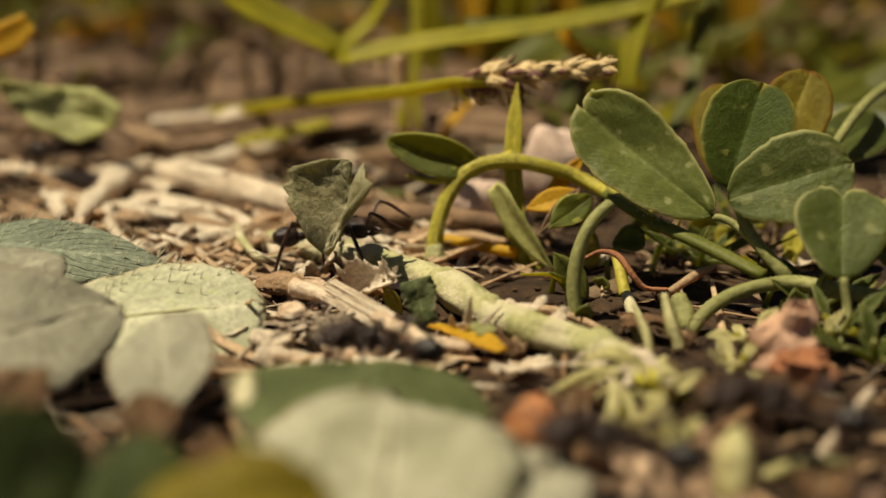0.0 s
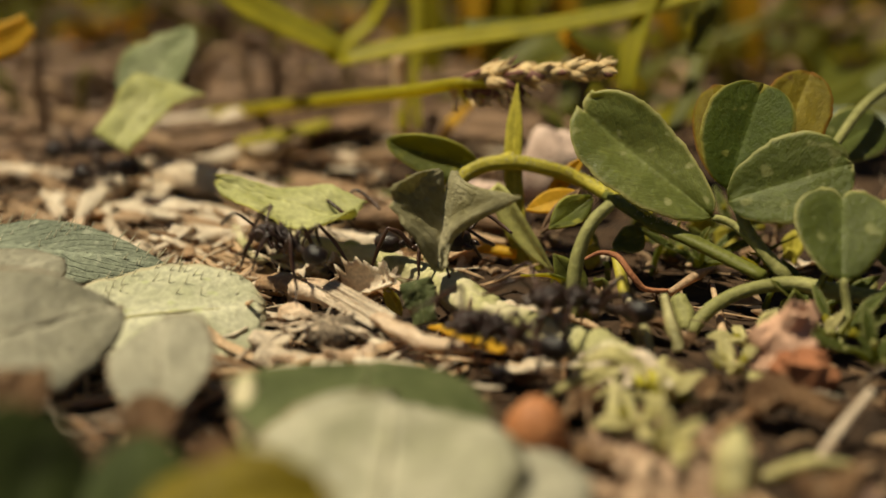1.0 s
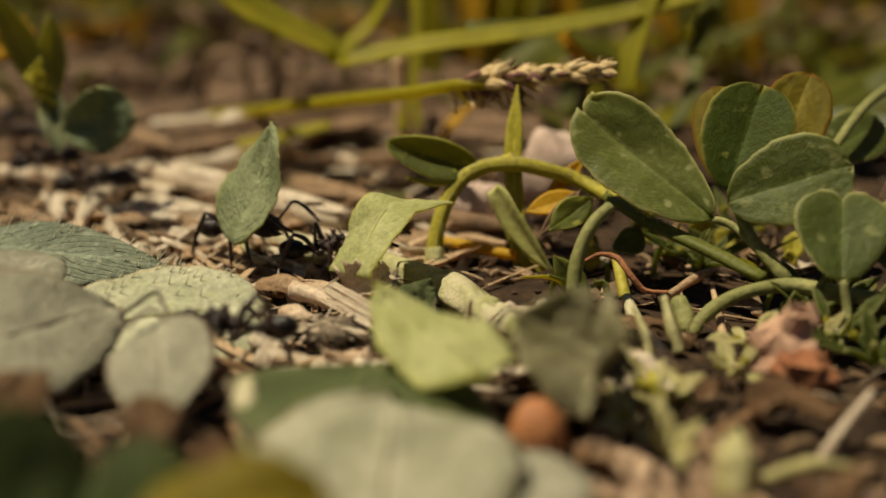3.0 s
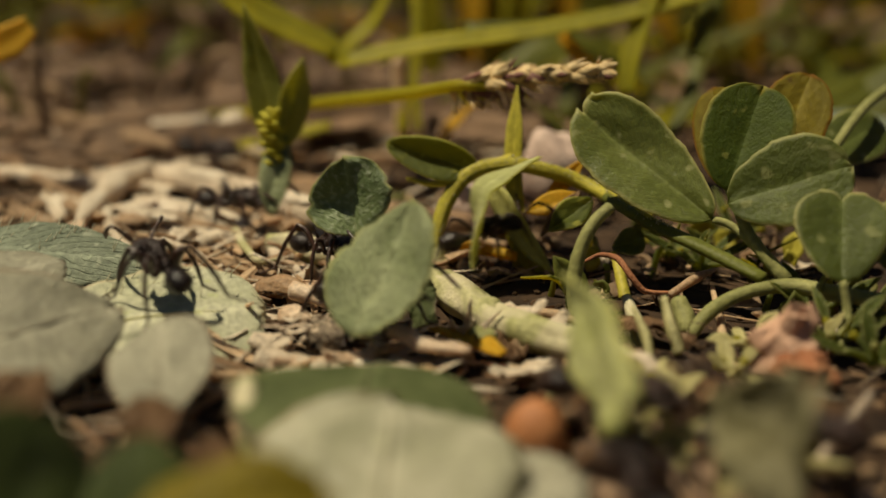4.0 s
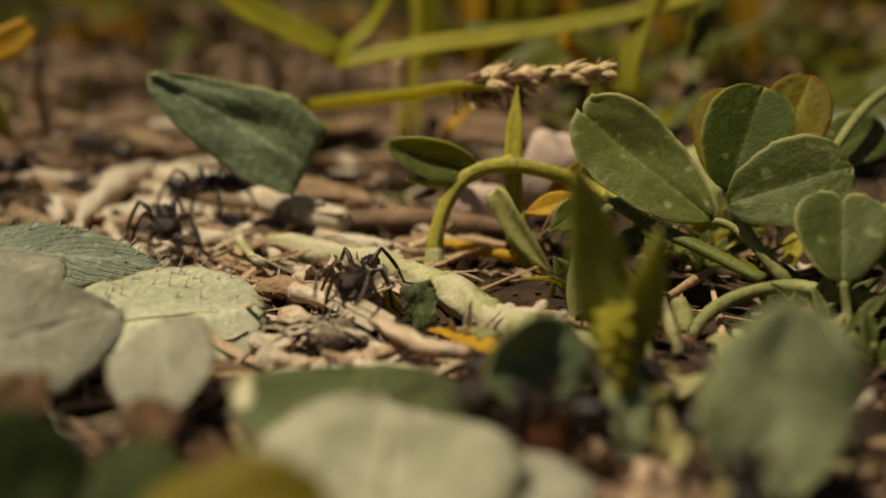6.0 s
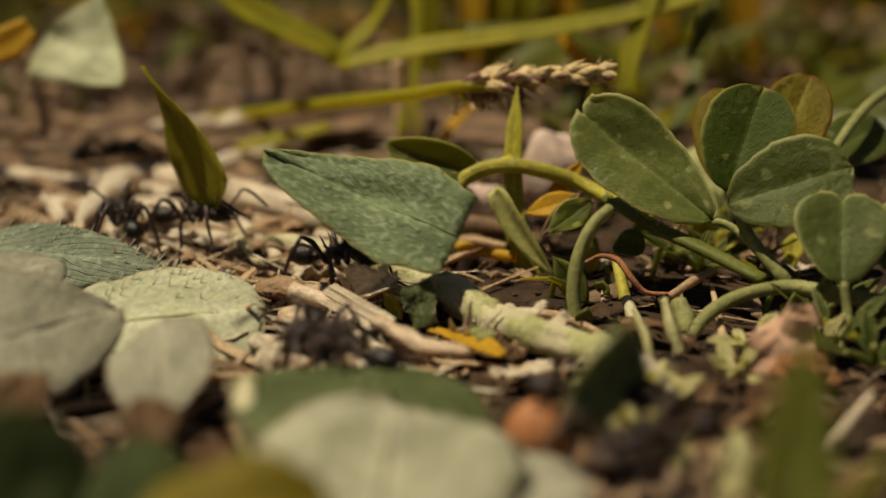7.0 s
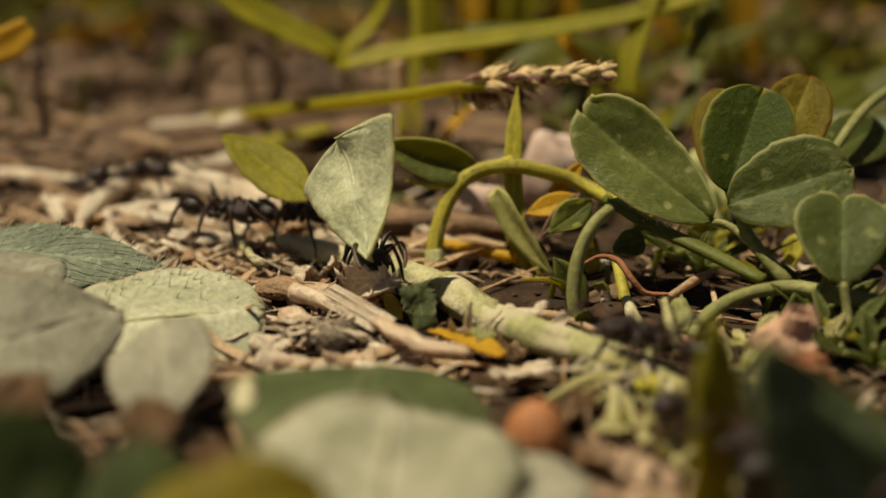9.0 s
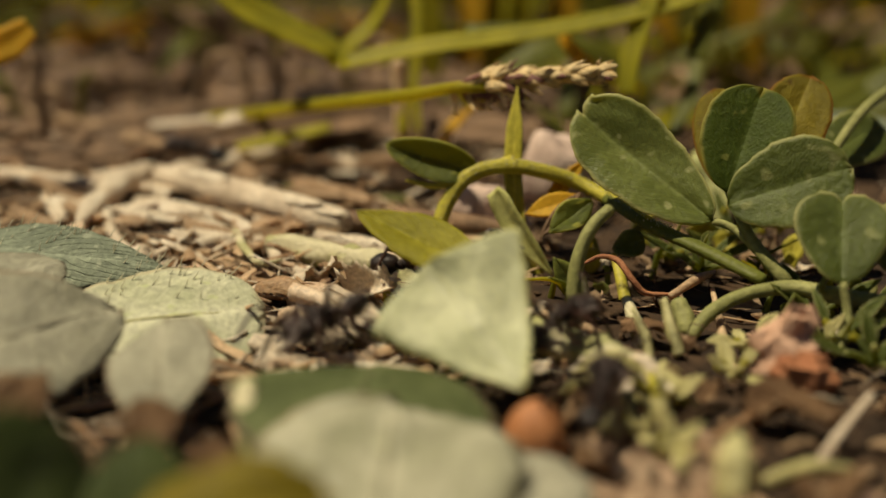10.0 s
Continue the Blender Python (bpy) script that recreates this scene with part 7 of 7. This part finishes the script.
# Ants that carry nothing: seconds and the place on the ground.
FREE = [
    [(0, -3.2, 58.8), (0.4, -4.4, 59.8), (0.6, -6.0, 61.6), (0.8, -7.6, 66.2), (1.0, -9.5, 72.6), (1.2, -11.5, 75.5), (1.4, -14.2, 78.0), (1.6, -20.2, 85.0), (1.8, -21.5, 84.0), (2.0, -23.3, 87.6), (2.2, -29.8, 96.9), (2.5, -39.0, 106.3)],
    [(0, 7.6, 46.6), (0.3, 7.0, 48.5), (0.6, 6.3, 52.3), (0.8, 4.8, 57.1), (1.0, 3.6, 60.2), (1.2, 2.0, 62.3), (1.4, -2.6, 61.8), (1.6, -6.3, 65.4), (1.8, -8.6, 64.7), (2.0, -12.1, 63.5), (2.2, -17.6, 65.7), (2.4, -23.0, 70.3), (2.5, -30.6, 84.0), (2.7, -35.5, 87.3)],
    [(0, 15.6, 49.9), (0.3, 14.8, 53.6), (0.6, 12.3, 59.4), (0.9, 9.4, 64.0), (1.0, 8.6, 65.2), (1.2, 5.3, 61.8), (1.4, 4.5, 62.7), (1.6, 4.3, 64.0), (1.8, 2.7, 62.2), (2.0, -2.0, 62.3), (2.2, -8.0, 63.4), (2.5, -8.9, 61.4), (2.7, -9.8, 62.7), (3.2, -12.5, 59.7), (3.8, -14.7, 62.4), (4.0, -16.1, 65.9), (4.2, -16.5, 68.5), (4.4, -19.3, 78.4), (4.6, -20.8, 80.3), (4.8, -21.2, 80.6), (5.0, -19.1, 78.0), (5.2, -20.2, 80.3), (5.4, -21.3, 85.5), (5.7, -24.1, 96.0), (6.2, -33.1, 108.7)],
    [(3.9, -21.4, 106.3), (4.4, -17.8, 96.9), (4.6, -13.9, 87.3), (4.8, -9.2, 83.5), (5.0, -5.0, 84.0), (5.2, -4.2, 83.5), (5.4, -5.0, 80.7), (5.5, -5.3, 76.4), (5.7, -4.6, 73.5), (6.8, -6.6, 64.9), (7.0, -6.8, 60.6), (7.3, -5.5, 56.4), (7.8, -3.7, 51.1)],
    [(6.2, 0.4, 53.0), (6.8, -2.4, 56.4), (7.0, -5.4, 58.6), (7.2, -7.9, 60.2), (7.4, -8.0, 62.5), (7.6, -7.7, 62.7), (7.8, -8.4, 64.4), (8.0, -10.4, 66.9), (8.2, -15.8, 73.8), (8.4, -22.4, 79.0), (8.6, -29.5, 84.5), (8.8, -36.4, 90.0)],
    [(5.1, -38.0, 88.0), (5.4, -20.3, 79.5), (5.7, -18.8, 82.8), (6.3, -19.6, 78.7), (6.8, -21.7, 80.0), (7.0, -22.7, 81.0), (7.2, -22.2, 88.1), (7.4, -24.9, 96.0), (7.6, -29.1, 103.0), (8.0, -38.0, 111.1)],
    [(8.0, -40.0, 95.0), (8.4, -28.8, 95.0), (8.8, -26.2, 95.4), (9.2, -24.0, 94.5), (9.4, -23.6, 95.0), (9.6, -21.2, 97.9), (9.8, -19.9, 100.9), (10.0, -21.8, 104.5)],
    [(7.8, -40.0, 92.0), (8.1, -33.5, 89.0), (8.3, -25.0, 85.0), (8.6, -17.1, 82.5), (8.8, -16.7, 84.3), (9.0, -16.0, 84.0), (9.2, -15.4, 81.7), (9.4, -12.8, 75.9), (9.6, -11.9, 74.9), (9.8, -9.3, 70.6), (10.0, -6.3, 62.7)],
    [(8.4, 14.8, 46.6), (8.8, 11.5, 56.4), (9.0, 11.6, 60.0), (9.2, 9.9, 61.2), (9.4, 4.5, 60.3), (9.6, 4.4, 63.6), (9.8, 5.3, 64.5), (10.0, 6.3, 62.7)],
    [(8.8, 16.4, 44.1), (9.3, 13.6, 48.8), (9.7, 10.4, 51.7), (10.0, 7.4, 53.0)],
    [(4.2, -16.0, 111.1), (5.0, -12.3, 106.3), (6.8, -16.3, 121.9), (7.6, -20.2, 124.9), (9.0, -17.9, 140.4), (10.0, -13.3, 126.5)],
    [(3.6, 6.3, 43.7), (3.8, 7.1, 44.6), (4.2, 8.9, 43.2), (5.0, 10.0, 41.9), (6.2, 12.9, 45.6), (6.8, 10.1, 48.8), (7.0, 9.8, 48.2), (7.5, 7.0, 42.8)],
]


def at_time(rows, t):
    """Values between the rows; before the first and past the last the ant goes on at a walking pace along the trail."""
    if t <= rows[0][0] or t >= rows[-1][0]:
        a, b = (rows[0], rows[1]) if t <= rows[0][0] else (rows[-1], rows[-2])
        gap = abs(t - a[0])
        v = Vector((a[1] - b[1], a[2] - b[2], 0))
        v = Vector((0.9, -0.35, 0)) if a[1] > -5 and a[2] < 75 else Vector((-0.95, 0.25, 0))
        out = list(a)
        out[0] = t
        dx, dy = v.x * 21 * gap, v.y * 21 * gap
        out[1] += dx
        out[2] += dy
        if len(a) > 3:
            out[3] += dx
            out[4] += dy
        return out
    for a, b in zip(rows, rows[1:]):
        if a[0] <= t <= b[0]:
            f = (t - a[0]) / (b[0] - a[0])
            return [p + (q - p) * f for p, q in zip(a, b)]


def smooth_at(rows, t, width=0.12):
    if t <= 0 or t >= 10:
        return at_time(rows, t)
    vs = [at_time(rows, t + k * width) for k in (-1, -0.5, 0, 0.5, 1)]
    return [sum(c) / 5 for c in zip(*vs)]


def footing(x, y):
    """The ground, or the hairy leaf where an ant climbs over it."""
    f = max(0.0, 1 - max(abs(x + 20) / 13, abs(y - 67) / 8)) * 4
    return height(x, y) + 0.95 + 2.05 * min(1.0, f)


def ant_walk(ob, rows, laden):
    first, last = max(0.0, rows[0][0] - 1.5), min(10.0, rows[-1][0] + 1.5)
    times = sorted({0.0, 10.0} | {round(0.2 * k, 1) for k in range(51) if first - 0.2 <= 0.2 * k <= last + 0.2})
    body, turn, dist, state = [], None, 0.0, {}
    for t in times:
        p = smooth_at(rows, t)
        if not laden:
            p[1:3] = [c * 0.962 for c in p[1:3]]
        a, b = at_time(rows, t - 0.45), at_time(rows, t + 0.45)
        v = Vector((b[1] - a[1], b[2] - a[2]))
        want = math.degrees(math.atan2(-v.x, 0.55 * v.y)) if v.length > 1.2 else turn
        if want is None:
            want = 235 if laden else 55
        if turn is not None:
            d = (want - turn + 180) % 360 - 180
            want = turn + max(-60, min(60, d))
        turn = want
        z = footing(p[1], p[2])
        body.append((t, pose(p[1] * U, p[2] * U, z * U, 6 if laden else 0, 2 * math.sin(t * 9), turn)))
        state[t] = p
    walk(ob, body)
    legs = [c for c in ob.children if "leg" in c.name]
    steps = [k / 8 for k in range(81) if first <= k / 8 <= last]
    steps = sorted({0.0, 10.0} | set(steps))
    path, before = {}, None
    for t in steps:
        p = at_time(rows, t)
        if before is not None:
            dist += min(2.2, math.hypot(p[1] - before[1], p[2] - before[2]))
        before, path[t] = p, dist
    for leg in legs:
        hip = Vector(leg.location)
        left = hip.x < 0
        first_set = (left and "middle" not in leg.name) or (not left and "middle" in leg.name)
        keys = []
        for t in steps:
            ph = path[t] * 2 * math.pi / 4.4 + (0 if first_set else math.pi)
            swing = 17 * math.sin(ph) * (-1 if left else 1)
            lift = 12 * max(0.0, math.cos(ph)) * (1 if left else -1)
            keys.append((t, Matrix.Translation(hip) @ pose(0, 0, 0, 0, lift, swing)))
        walk(leg, keys)


def leaf_walk(ob, rows):
    first, last = max(0.0, rows[0][0] - 1.5), min(10.0, rows[-1][0] + 1.5)
    keys = []
    for t in sorted({0.0, 10.0} | {round(0.1 * k, 1) for k in range(101) if first <= 0.1 * k <= last}):
        p = smooth_at(rows, t, 0.08)
        keys.append((t, Matrix.Translation(Vector(p[3:6]) * U) @ pose(0, 0, 0, 90 + p[8], 0, 0) @ pose(0, 0, 0, 0, 0, p[6]) @ pose(0, 0, 0, 0, p[7], 0)))
    walk(ob, keys)


def motions():
    carriers = [ant("dark brown leafcutter ant carrying a cut leaf piece") for row in LADEN]
    others = [ant("dark brown shiny leafcutter ant carrying nothing") for row in FREE]
    for ob, (piece, rows) in zip(carriers, LADEN):
        ant_walk(ob, rows, True)
        leaf_walk(piece, rows)
    for ob, rows in zip(others, FREE):
        ant_walk(ob, rows, False)


motions()
